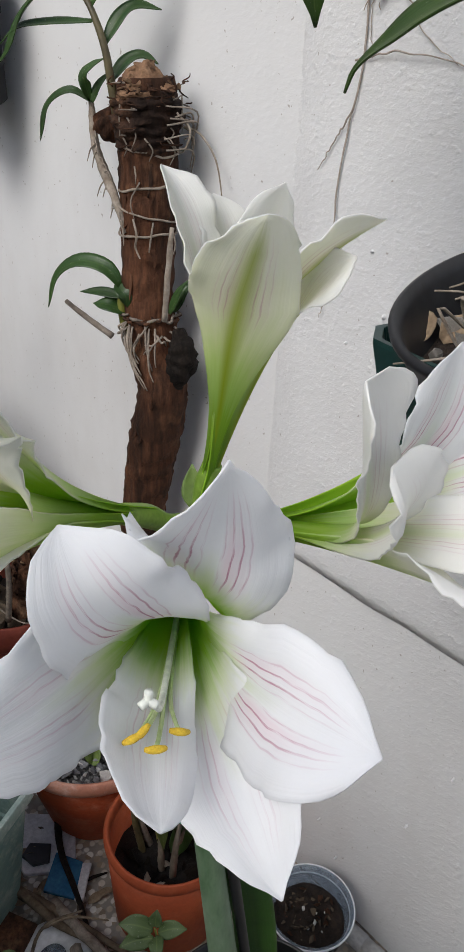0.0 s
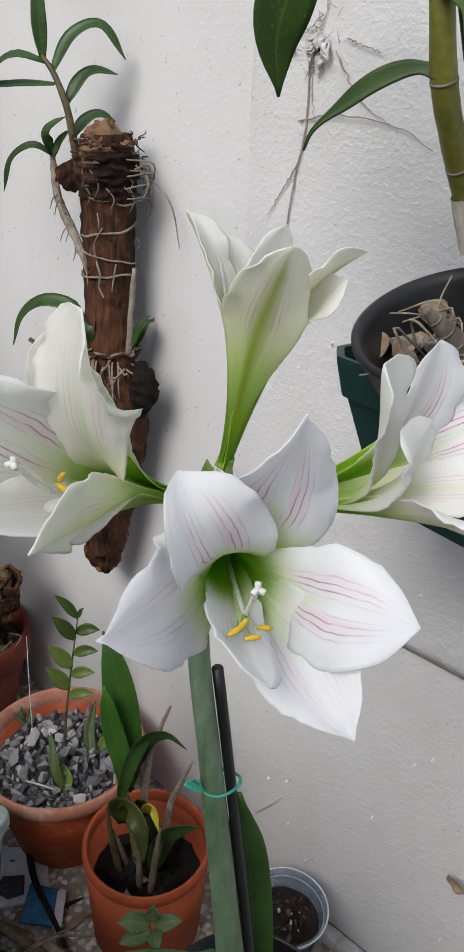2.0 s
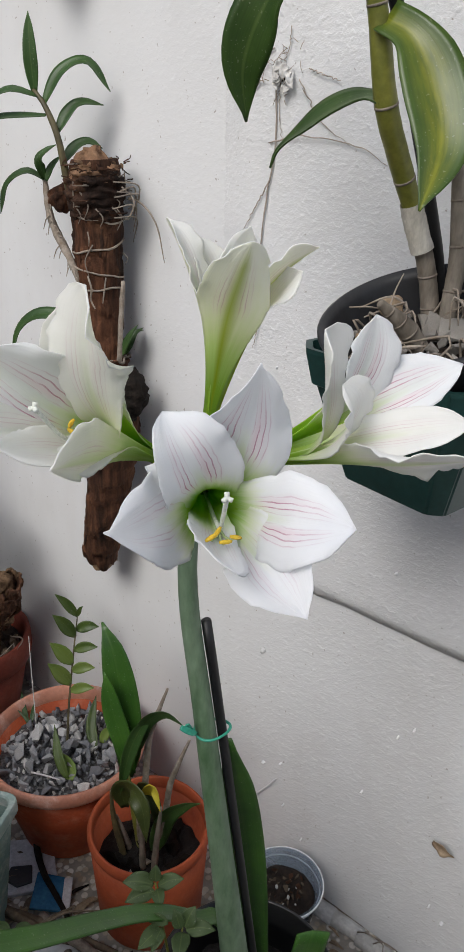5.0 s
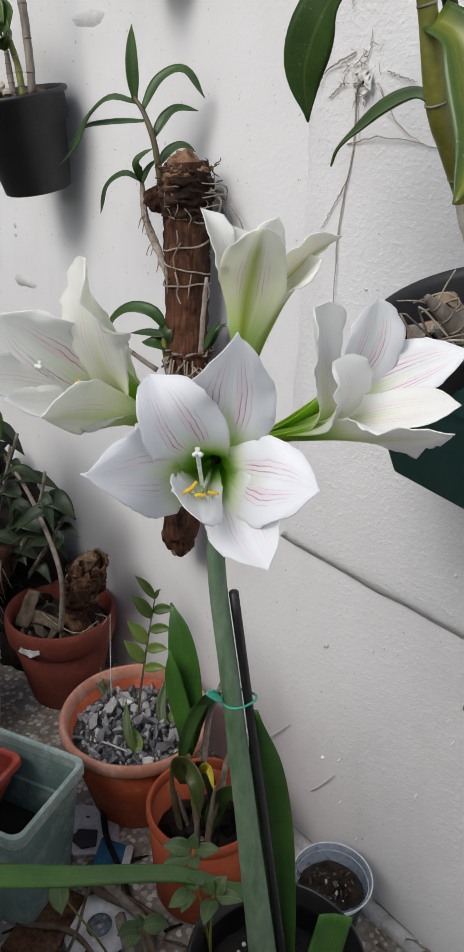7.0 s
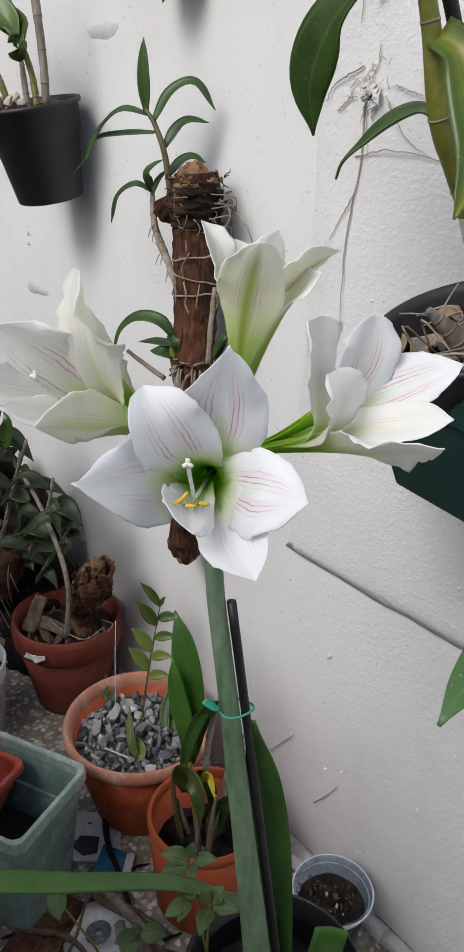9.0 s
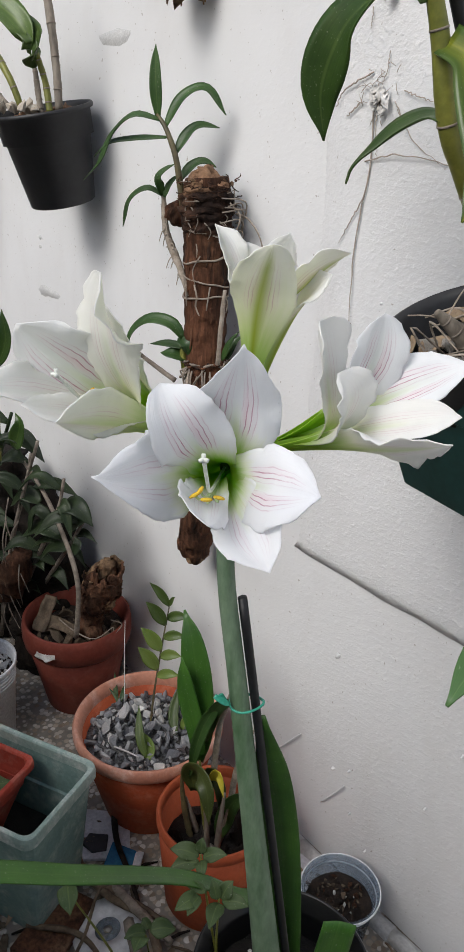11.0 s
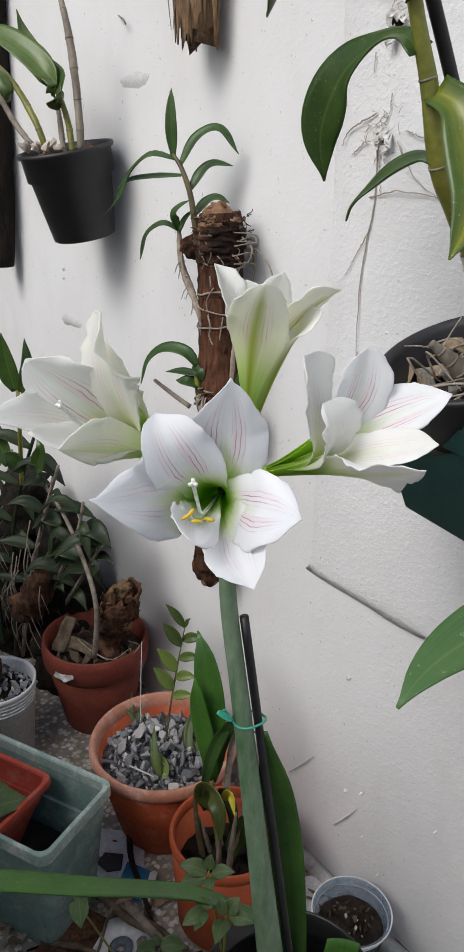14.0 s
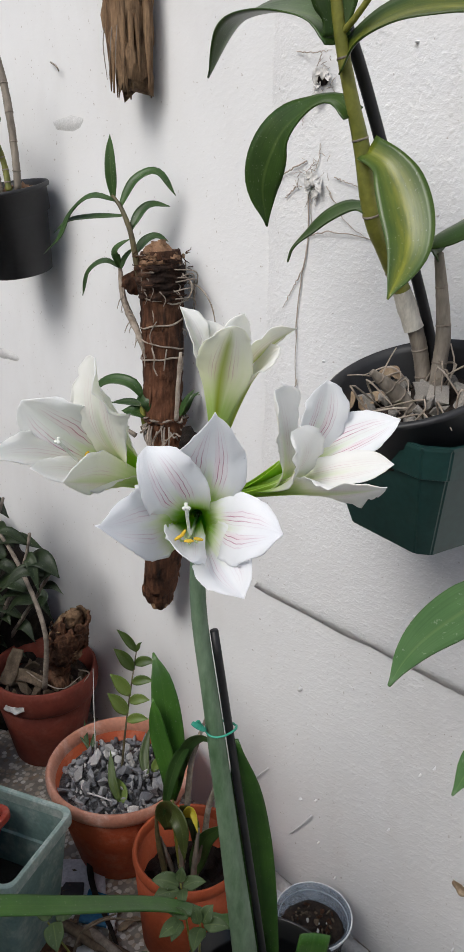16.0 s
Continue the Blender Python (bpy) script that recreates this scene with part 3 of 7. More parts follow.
# ---- the setting: one painted wall, the paved ledge at its foot ----
def wall_sheet(x0, x1, z0, z1, front, back, step, ripple, seed, edge=0.0):
    """A wall slab with a gently uneven face."""
    bm = bmesh.new()
    nx, nz = max(2, round((x1 - x0) / step)), max(2, round((z1 - z0) / step))
    grid = []
    for j in range(nz + 1):
        row = []
        for i in range(nx + 1):
            x, z = x0 + (x1 - x0) * i / nx, z0 + (z1 - z0) * j / nz
            y = front + ripple * noise.noise(V((x * 3.1, z * 3.1, seed))) + 0.4 * ripple * noise.noise(V((x * 13, z * 13, seed)))
            if edge:
                q = min((x - x0) / 0.05, 1.0)
                y += (0.0120 if j else 0.005) * (1 - q * q * (3 - 2 * q))
            if edge and i == 0:
                x += edge * noise.noise(V((z * 17, 1.3, seed)))
            if edge and j == 0:
                z += 0.4 * edge * noise.noise(V((x * 15, 7.7, seed)))
                y += edge * 0.7
            row.append(bm.verts.new((x, y, z)))
        grid.append(row)
    for a, b in zip(grid, grid[1:]):
        for i in range(nx):
            bm.faces.new((a[i], a[i + 1], b[i + 1], b[i]))
    rim = grid[0] + [r[-1] for r in grid[1:]] + grid[-1][-2::-1] + [r[0] for r in grid[-2:0:-1]]
    rear = [bm.verts.new((v.co.x, back, v.co.z)) for v in rim]
    for k in range(len(rim)):
        j = (k + 1) % len(rim)
        bm.faces.new((rim[k], rear[k], rear[j], rim[j]))
    bm.faces.new(rear)
    return bm


single("wall_north", wall_sheet(-3.2, 4.2, -0.05, 3.4, 0.010, 0.22, 0.035, 0.003, 1.0), WALL_SMOOTH, "white painted masonry wall with faint stains and scuffs", "wall", "structure")
single("wall_panel", wall_sheet(0.766, 4.1, 0.614, 3.3, 0.0005, 0.012, 0.018, 0.003, 1.0, 0.006), WALL_ROUGH, "raised panel of rough white plaster on the wall", "wall", "structure")
# unseen west wall, added; its grey holds down light bounced onto the left
single("wall_west", wall_sheet(-3.2, -3.0, -0.05, 3.4, -6.0, 0.0, 0.2, 0.002, 4.0), GROUND, "unseen plain grey wall added to close the courtyard with little bounce", "wall", "structure")
# unseen parapet, added to keep sun and sky off floor and low wall
bm = bmesh.new()
box(bm, (-3.2, -1.35, -0.05), (4.2, -1.2, 1.18), bevel=0.01)
single("shade_parapet", bm, GROUND, "unseen plain grey parapet added behind the camera to shade the floor", "wall", "structure", smooth=False)
bm = bmesh.new()
box(bm, (-60, -60, -0.12), (60, 0.2, -0.012))
single("ground", bm, GROUND, "grey cement ground of the courtyard", "ground", "structure", smooth=False)
bm = bmesh.new()
nx, ny = 80, 28
vs = [[bm.verts.new((-1.2 + 3.6 * i / nx, 0.012 - 0.9 * j / ny, 0.0015 * noise.noise(V((i * 0.7, j * 0.7, 5))))) for i in range(nx + 1)] for j in range(ny + 1)]
for a, b in zip(vs, vs[1:]):
    for i in range(nx):
        bm.faces.new((a[i], b[i], b[i + 1], a[i + 1]))
single("floor", bm, FLOOR, "dirty terrazzo floor of pale stone chips", "floor", "structure")
bm = bmesh.new()
for k in range(16):
    x = 0.70 + k * 0.055
    w = 0.030 + 0.012 * noise.noise(V((k * 0.9, 3, 1)))
    tube(bm, [(x, -0.002 - w * 0.4, 0.001), (x + 0.06, 0.0 - w * 0.35, 0.002)], [w * 0.55, w * 0.5], 8, 2, 0.3, k)
single("trim", bm, CEMENT, "crumbling lime cement along the wall's foot", "trim", "structure")


# ---- the amaryllis: pot, bulb leaves, stem, four flowers ----
HEART = V((1.135, -0.433, 1.008))


# outline of a tepal: where it is widest, how full its shoulders and tip are, its width in the tube, a drawn-out point
ROUND = (0.78, 3.0, 0.50, 0.20, 0.10)
BROAD = (0.75, 2.2, 0.62, 0.20, 0.14)
POINT = (0.72, 1.8, 0.80, 0.20, 0.18)
FRILL = (0.82, 3.0, 0.45, 0.20, 0.30)
WIDE = (0.76, 3.0, 0.45, 0.12, 0.06)
NARROW = (0.74, 2.6, 0.50, 0.20, 0.15)


def outline(shape, u, start, swell):
    widest, full, tip, foot, nib = shape
    if u < widest:
        x = min(max((u - start) / (widest - start), 0), 1)
        return foot + (1 - foot) * (x**swell if swell else (x * x * (3 - 2 * x)) ** 1.15)
    x = (u - widest) / (1 - widest)
    return (1 - nib) * max(1 - (x / 0.955) ** full, 0) ** tip + nib * (1 - x)


def petal(bm, base, throat, tip, arm, half, shape=BROAD, lead=0.05, roll=(0.0, 0.0), cup=(0.12, 0.12), ruffle=0.22, frill=0.075, hook=0.0, seed=0, k0=0.40, start=0.10, swell=1.5, n=52, m=22):
    """One tepal: it leaves the base along the flower's axis for the length lead, then bends by way of arm to its tip.
    half: its half widths on both sides; cup: how far each side rises; roll turns the blade about its length, at the middle and at the tip; hook bends the last tip back."""
    base, tip, arm = V(base), V(tip), V(arm)
    axis = (V(throat) - base).normalized()
    out = tip - base
    rad = (out - axis * out.dot(axis)).normalized()
    p0 = base + rad * 0.0035
    p1 = p0 + axis * lead
    fine = []
    for i in range(61):
        f = i / 60
        fine.append(p0 * (1 - f) ** 3 + p1 * (3 * f * (1 - f) ** 2) + arm * (3 * f * f * (1 - f)) + tip * f**3)
    c = spline(fine, n)
    across = rad.cross(axis)
    rows = []
    for i, p in enumerate(c):
        u = i / n
        t = (c[min(i + 1, n)] - c[max(i - 1, 0)]).normalized()
        k = min(max((u - k0) / 0.35, 0), 1)
        k = k * k * (3 - 2 * k)
        s = (across - t * across.dot(t)).normalized()
        nrm = s.cross(t)
        q = Matrix.Rotation(k * (roll[0] + (roll[1] - roll[0]) * min(max((u - 0.5) / 0.5, 0), 1)), 3, t)
        s, nrm = q @ s, q @ nrm
        full = outline(shape, u, start, swell)
        away = p - base
        away = max((away - axis * away.dot(axis)).length, 0.005)
        late = max((u - 0.86) / 0.14, 0)
        p = p - nrm * (hook * late * late)
        row = []
        for j in range(m + 1):
            v = 2 * j / m - 1
            sg = 1 if v > 0 else 0
            w = max(half[sg] * full, 0.0003)
            mean = max((half[0] + half[1]) / 2 * full, 0.0003)
            hollow = w * w / (2 * max(away, w * 0.8)) * (1 - k) + cup[sg] * w * k
            slow = noise.noise(V((u * 6.0, 6.0 * sg - 3.0, seed * 3.7))) * 1.7
            fast = noise.noise(V((u * 24.0, 10.0 * sg - 5.0, seed * 2.3)))
            rip = k * mean * (ruffle * slow * abs(v) ** 2.5 + frill * 2.4 * fast * abs(v) ** 5)
            wv = w * v * (1 + k * (0.05 * noise.noise(V((u * 13, 2 * sg - 1, seed * 1.9))) + frill * 0.6 * noise.noise(V((u * 40, 4 * sg - 2, seed)))))
            crease = -0.10 * mean * k * math.exp(-((v * 5) ** 2)) + 0.025 * mean * k * math.cos(v * 9)
            row.append((p + s * wv + nrm * (hollow * v * v + rip + crease), nrm, (0.5 + v / 2, u)))
        rows.append(row)
    return sheet(bm, rows, 0.0007, True)


def flower(plant, throat, petals, fwd, pedicel, label, stamens=None, outside=PETAL_BACK):
    """petals: (tip, arm, half widths, material, settings)."""
    throat, fwd = V(throat), V(fwd).normalized()
    base = HEART.lerp(throat, pedicel)
    axis = (throat - base).normalized()
    bm = bmesh.new()
    tube(bm, [HEART, HEART.lerp(base, 0.6) - V((0, 0, 0.003)), base, base.lerp(throat, 0.22)], [0.0048, 0.0045, 0.0062, 0.0052], 12, 14)
    fl = part("flower", bm, SCAPE_PALE, plant, label)
    for i, (tip, arm, half, material, extra) in enumerate(petals):
        bm = bmesh.new()
        petal(bm, base, throat, tip, arm, half, seed=i + 1, **extra)
        part("petal", bm, (material, outside), fl)
    if stamens:
        stig, anthers = stamens
        bm = bmesh.new()
        a = base.lerp(throat, 0.3)
        b = V(stig)
        side = fwd.cross(V((0, 0, 1))).normalized()
        tube(bm, [a, throat.lerp(b, 0.3) - V((0, 0, 0.010)), b.lerp(throat, 0.35) - V((0, 0, 0.009)), b], [0.0011, 0.0011, 0.0011, 0.0012], 8, 16)
        for k in range(3):
            d = side * math.cos(k * 2.09 + 0.5) + fwd.cross(side) * math.sin(k * 2.09 + 0.5)
            tube(bm, [b, b + d * 0.0026 + fwd * 0.0010], [0.0013, 0.0012], 8, 3)
        part("pistil", bm, STYLE, fl, "white three-lobed pistil")
        for k, q in enumerate(anthers):
            q = V(q)
            bm = bmesh.new()
            tube(bm, [a, throat.lerp(q, 0.2) - V((0, 0, 0.006)), q.lerp(throat, 0.3) - V((0, 0, 0.006)), q], [0.0009, 0.0009, 0.0008, 0.0007], 6, 12)
            part("filament", bm, FILAMENT, fl)
            bm = bmesh.new()
            d = (side * math.cos(k * 1.9) + V((0, 0, 1)) * 0.5 * math.sin(k * 1.3 + 0.6)).normalized() * 0.0030
            tube(bm, [q - d, q - d * 0.5 + fwd * 0.0006, q + d * 0.5 + fwd * 0.0006, q + d], [0.0007, 0.0012, 0.0012, 0.0007], 8, 8)
            part("anther", bm, POLLEN, fl, "yellow pollen-covered anther")
    return fl


SCAPE_PALE = plain("pale_tube", (0.16, 0.30, 0.03), (0.30, 0.44, 0.08), 0.45, 40, 0.1, 0.0005)
POT_C = V((1.137, -0.328, 0.0))
amaryllis = thing("potted_amaryllis", POT_C, "amaryllis with four white flowers, staked, in a black pot", "potted plant")
bm = bmesh.new()
lathe(bm, [(0.080, 0.0), (0.106, 0.245), (0.112, 0.246), (0.1165, 0.262), (0.1170, 0.268), (0.1150, 0.271), (0.1120, 0.270), (0.1110, 0.264), (0.1085, 0.263), (0.1080, 0.257), (0.1055, 0.256), (0.1050, 0.250), (0.1025, 0.249), (0.1015, 0.236), (0.076, 0.006), (0.02, 0.005), (0.02, 0.0)], POT_C, 64)
part("pot", bm, POT_PLASTIC, amaryllis, "black ribbed plastic pot")
bm = bmesh.new()
disc(bm, POT_C + V((0, 0, 0.205)), 0.098, 8, 36, 0.01, 3)
part("soil", bm, WET_SOIL, amaryllis, "black compost with white perlite")
for k in range(26):
    random.seed(100 + k)
    a, r = random.random() * 6.28, 0.088 * math.sqrt(random.random())
    bm = bmesh.new()
    bmesh.ops.create_icosphere(bm, subdivisions=1, radius=0.0022 + 0.0022 * random.random())
    bmesh.ops.translate(bm, verts=bm.verts, vec=POT_C + V((r * math.cos(a), r * math.sin(a), 0.211)))
    part("perlite_crumb", bm, PERLITE, amaryllis)
bm = bmesh.new()
tube(bm, [(1.180, -0.366, 0.165), (1.163, -0.390, 0.424), (1.141, -0.421, 0.753), (1.131, -0.435, 0.905), HEART], [0.0165, 0.0160, 0.0118, 0.0088, 0.0072], 20, 40)
stem = part("stem", bm, SCAPE, amaryllis, "thick hollow blue-green flower stem")
bm = bmesh.new()
tube(bm, [HEART - V((0, 0, 0.016)), HEART - V((0, 0, 0.006)), HEART + V((0, 0, 0.004))], [0.0072, 0.0092, 0.0060], 16, 8)
part("umbel_base", bm, BRACT, stem)
for d in ((-0.006, 0.004, 0.012), (0.002, 0.007, 0.014)):
    bm = bmesh.new()
    blade(bm, [HEART + V(d) * 0.5, HEART + V(d) * 1.2, HEART + V(d) * 1.8 + V((0, 0, 0.006))], 0.012, (0.6, -0.6, 0.2), n=8)
    part("bract", bm, BRACT, stem)
bm = bmesh.new()
tube(bm, [(1.184, -0.334, 0.16), (1.148, -0.409, 0.761), (1.139, -0.421, 0.870)], [0.0046, 0.0046, 0.0044], 10, 20)
part("stake", bm, STAKE, amaryllis, "thin black support stake")
bm = bmesh.new()
ring = [V((1.1445, -0.415, 0.752 + 0.002 * math.sin(a * 2))) + V((0.5, 0.866, 0)) * (0.0165 * math.cos(a)) + V((0.866, -0.5, 0)) * (0.0130 * math.sin(a)) for a in [k * math.pi / 6 for k in range(13)]]
tube(bm, ring, [0.0013] * 4, 6, 40)
tie = part("tie", bm, TIE, amaryllis, "green plastic tape tied round stem and stake")
bm = bmesh.new()
blade(bm, [(1.143, -0.435, 0.759), (1.141, -0.441, 0.764), (1.136, -0.448, 0.771)], 0.0055, (0.5, -0.6, 0.6), n=8, shape=(0.5, 0.9, 1, 1, 0.8))
part("tie_end", bm, TIE, tie)
bm = bmesh.new()
blade(bm, [(1.142, -0.436, 0.758), (1.139, -0.440, 0.766), (1.139, -0.443, 0.773)], 0.005, (0.5, -0.6, 0.6), n=8, shape=(0.5, 0.9, 1, 1, 0.8))
part("tie_end", bm, TIE, tie)
# strap leaves
bm = bmesh.new()
blade(bm, [(1.168, -0.356, 0.20), (1.160, -0.350, 0.36), (1.149, -0.361, 0.56), (1.152, -0.403, 0.735)], 0.035, (0.75, -0.65, 0.1), 0.18, 28, 8, 0.0022, (0.75, 0.95, 1.0, 1.05, 1.08, 1.05, 0.92, 0.25))
part("strap_leaf", bm, LEAF_STRAP, amaryllis, "upright dark green strap leaf")
bm = bmesh.new()
blade(bm, [(1.165, -0.345, 0.20), (1.099, -0.329, 0.338), (1.088, -0.368, 0.387), (1.069, -0.438, 0.453), (1.056, -0.570, 0.546), (1.021, -0.654, 0.580), (1.010, -0.736, 0.617), (1.022, -0.810, 0.658)], 0.025, (0.05, -0.1, 1), 0.12, 40, 8, 0.0022, (0.6, 0.75, 0.8, 0.9, 1.0, 1.0, 0.9, 0.3))
part("strap_leaf", bm, LEAF_STRAP, amaryllis, "long arching dark green strap leaf")
bm = bmesh.new()
blade(bm, [(1.190, -0.345, 0.17), (1.212, -0.342, 0.34), (1.228, -0.340, 0.47)], 0.040, (0.75, -0.65, 0.1), 0.15, 14, 8, 0.0024, (0.7, 0.9, 1.0, 0.95, 0.9))
part("strap_leaf", bm, LEAF_STRAP, amaryllis, "cut-off stub of a strap leaf")
# flowers
PA, PM, PW = PETAL_A, PETAL_FAINT, PETAL_PALE
flower(amaryllis, (1.249, -0.541, 1.056), [
    ((1.2466, -0.576, 1.1239), (1.2851, -0.5834, 1.0864), (0.0214, 0.0242), PA, dict(shape=(0.728, *ROUND[1:]), lead=0.0648, roll=(-0.25, 0.48), cup=(0.22, 0.10), hook=0.005)),
    ((1.2771, -0.5448, 1.145), (1.2694, -0.5423, 1.0802), (0.0296, 0.0246), PA, dict(shape=(0.671, *BROAD[1:]), lead=0.0632, roll=(-0.93, 0.83), cup=(-0.09, -0.22), ruffle=0.36, frill=0.09)),
    ((1.3277, -0.5344, 1.0756), (1.2782, -0.5465, 1.0623), (0.0243, 0.0254), PA, dict(shape=(0.782, *BROAD[1:]), lead=0.0693, roll=(0.10, -0.68), cup=(0.12, 0.02), ruffle=0.28, hook=0.004)),
    ((1.323, -0.5588, 1.0315), (1.2634, -0.5428, 1.0547), (0.0252, 0.0196), PM, dict(shape=(0.789, *POINT[1:]), lead=0.0618, roll=(0.18, -0.26), cup=(0.35, 0.30), ruffle=0.30, start=0.42, swell=0.9, frill=0.11, hook=-0.005)),
    ((1.259, -0.6292, 1.0828), (1.2757, -0.5945, 1.0758), (0.0246, 0.0296), PM, dict(shape=(0.692, *POINT[1:]), lead=0.0527, roll=(-0.06, 0.41), cup=(-0.05, -0.10), hook=-0.006, ruffle=0.26)),
    ((1.3001, -0.5841, 1.0601), (1.2709, -0.5695, 1.0592), (0.0145, 0.0190), PM, dict(shape=(0.806, *FRILL[1:]), lead=0.0571, roll=(-0.41, -0.51), cup=(-0.20, 0.40), ruffle=0.25, frill=0.12)),
], (0.725, -0.45, 0.51), 0.36, "wide open white flower with mauve veins and green throat",
    ((1.286, -0.577, 1.091), [(1.2785, -0.5605, 1.0612), (1.2765, -0.572, 1.068), (1.281, -0.571, 1.064), (1.275, -0.5745, 1.0655)]))
B = dict(k0=0.55, swell=1.3)
flower(amaryllis, (1.154, -0.415, 1.112), [
    ((1.1074, -0.434, 1.1852), (1.156, -0.4379, 1.1519), (0.0216, 0.0183), PW, dict(shape=(0.734, *NARROW[1:]), lead=0.0436, roll=(-0.46, -0.01), cup=(0.37, 0.43), k0=0.55, swell=1.0)),
    ((1.194, -0.3785, 1.1719), (1.154, -0.4245, 1.1449), (0.0216, 0.0339), PW, dict(shape=(0.759, *BROAD[1:]), lead=0.0564, roll=(-0.54, -0.29), cup=(-0.12, 0.13), **B)),
    ((1.2022, -0.4607, 1.1829), (1.1708, -0.4527, 1.129), (0.0257, 0.0212), PW, dict(shape=(0.713, *WIDE[1:]), lead=0.0502, roll=(0.27, 0.88), cup=(0.36, 0.38), k0=0.55, swell=1.9)),
    ((1.1545, -0.4019, 1.1824), (1.1444, -0.4151, 1.1429), (0.0243, 0.0223), PW, dict(shape=(0.752, *BROAD[1:]), lead=0.0495, roll=(-0.09, 0.03), cup=(-0.00, 0.01), **B)),
    ((1.1949, -0.3972, 1.1583), (1.1712, -0.4153, 1.1374), (0.0220, 0.0224), PW, dict(shape=(0.757, *BROAD[1:]), lead=0.0483, roll=(0.04, 0.85), cup=(0.13, 0.03), k0=0.55, swell=1.0)),
    ((1.114, -0.408, 1.172), (1.145, -0.413, 1.135), (0.02, 0.02), PW, dict(shape=WIDE, cup=(0.3, 0.3), **B)),
], (0.12, 0.12, 1.0), 0.16, "white trumpet flower turned away, with green-ribbed back", outside=PETAL_TRUMPET)
flower(amaryllis, (1.174, -0.556, 1.085), [
    ((1.2144, -0.5927, 1.1766), (1.1855, -0.5862, 1.0961), (0.0210, 0.0248), PW, dict(shape=(0.834, *WIDE[1:]), lead=0.0624, roll=(1.33, -0.50), cup=(-0.01, -0.01), ruffle=0.36, frill=0.13)),
    ((1.2368, -0.6349, 1.1082), (1.2005, -0.5825, 1.0886), (0.0210, 0.0101), PW, dict(shape=(0.742, *POINT[1:]), lead=0.0511, roll=(0.51, 0.18), cup=(0.32, 0.11))),
    ((1.1611, -0.6189, 1.1426), (1.1788, -0.5935, 1.101), (0.0261, 0.0338), PA, dict(shape=(0.777, *ROUND[1:]), lead=0.0559, roll=(0.41, -0.60), cup=(0.08, 0.10))),
    ((1.199, -0.6362, 1.1074), (1.1941, -0.5833, 1.0895), (0.0216, 0.0160), PW, dict(shape=(0.737, *BROAD[1:]), lead=0.0550, roll=(-0.31, -0.55), cup=(0.05, 0.19), frill=0.08)),
    ((1.1824, -0.6569, 1.1149), (1.1756, -0.5986, 1.1061), (0.0216, 0.0249), PW, dict(shape=(0.729, *POINT[1:]), lead=0.0553, roll=(0.18, 0.01), cup=(0.17, 0.14))),
    ((1.176, -0.578, 1.160), (1.175, -0.562, 1.105), (0.023, 0.023), PW, dict(shape=BROAD, cup=(0.25, 0.25))),
], (0.15, -0.85, 0.45), 0.34, "white flower seen from the side, with pale green back",
    ((1.204, -0.617, 1.123), [(1.201, -0.594, 1.104), (1.198, -0.592, 1.107)]), outside=PETAL_CREAM)
flower(amaryllis, (1.246, -0.444, 1.064), [
    ((1.3588, -0.4668, 1.0975), (1.2856, -0.4457, 1.0656), (0.0230, 0.0234), PW, dict(shape=(0.722, *POINT[1:]), lead=0.0428, roll=(-0.31, 0.24), cup=(-0.06, 0.01))),
    ((1.2718, -0.4851, 1.1494), (1.2639, -0.4477, 1.0556), (0.0115, 0.0196), PW, dict(shape=(0.918, *NARROW[1:]), lead=0.0904, roll=(-0.37, 0.26), cup=(0.30, 0.40), frill=0.06)),
    ((1.2633, -0.4178, 1.1452), (1.2769, -0.4235, 1.0904), (0.0231, 0.0222), PA, dict(shape=(0.779, *ROUND[1:]), lead=0.0492, roll=(0.09, 0.06), cup=(0.27, 0.24))),
    ((1.3017, -0.3729, 1.1143), (1.2725, -0.4273, 1.0922), (0.0243, 0.0173), PA, dict(shape=(0.739, *BROAD[1:]), lead=0.0455, roll=(-0.10, -0.74), cup=(0.05, 0.17))),
    ((1.3341, -0.4244, 1.0975), (1.2753, -0.4368, 1.0776), (0.0164, 0.0156), PW, dict(shape=(0.744, *BROAD[1:]), lead=0.0452, roll=(-0.28, -0.32), cup=(0.06, 0.17), frill=0.06)),
    ((1.2865, -0.468, 1.1175), (1.2800, -0.4530, 1.0620), (0.0125, 0.0290), PW, dict(shape=(0.83, *WIDE[1:]), lead=0.0490, roll=(-0.1, 0.15), cup=(0.34, 0.05), ruffle=0.50, frill=0.13, hook=0.010, k0=0.58, swell=2.2)),
], (0.85, 0.05, 0.52), 0.34, "white flower seen from the side, petals widely flared",
    outside=PETAL_SIDE)
# ---- plants on the wall ----
CAMSIDE = V((0.78, -0.62, 0.0))
LOG_AXIS = [(0.557, -0.050, 0.530), (0.596, -0.052, 0.697), (0.620, -0.052, 0.803), (0.595, -0.050, 0.869), (0.586, -0.050, 0.957), (0.587, -0.050, 1.068), (0.590, -0.050, 1.146), (0.589, -0.052, 1.194)]
LOG_LINE = spline(LOG_AXIS, 60)


def on_log(z):
    return min(LOG_LINE, key=lambda q: abs(q.z - z))


def round_log(z, turn, r):
    """A place beside the log at a height, turned about it from the open side."""
    c = on_log(z)
    a = math.atan2(CAMSIDE.y, CAMSIDE.x) + radians(turn)
    return V((c.x + r * math.cos(a), c.y + r * math.sin(a), z))


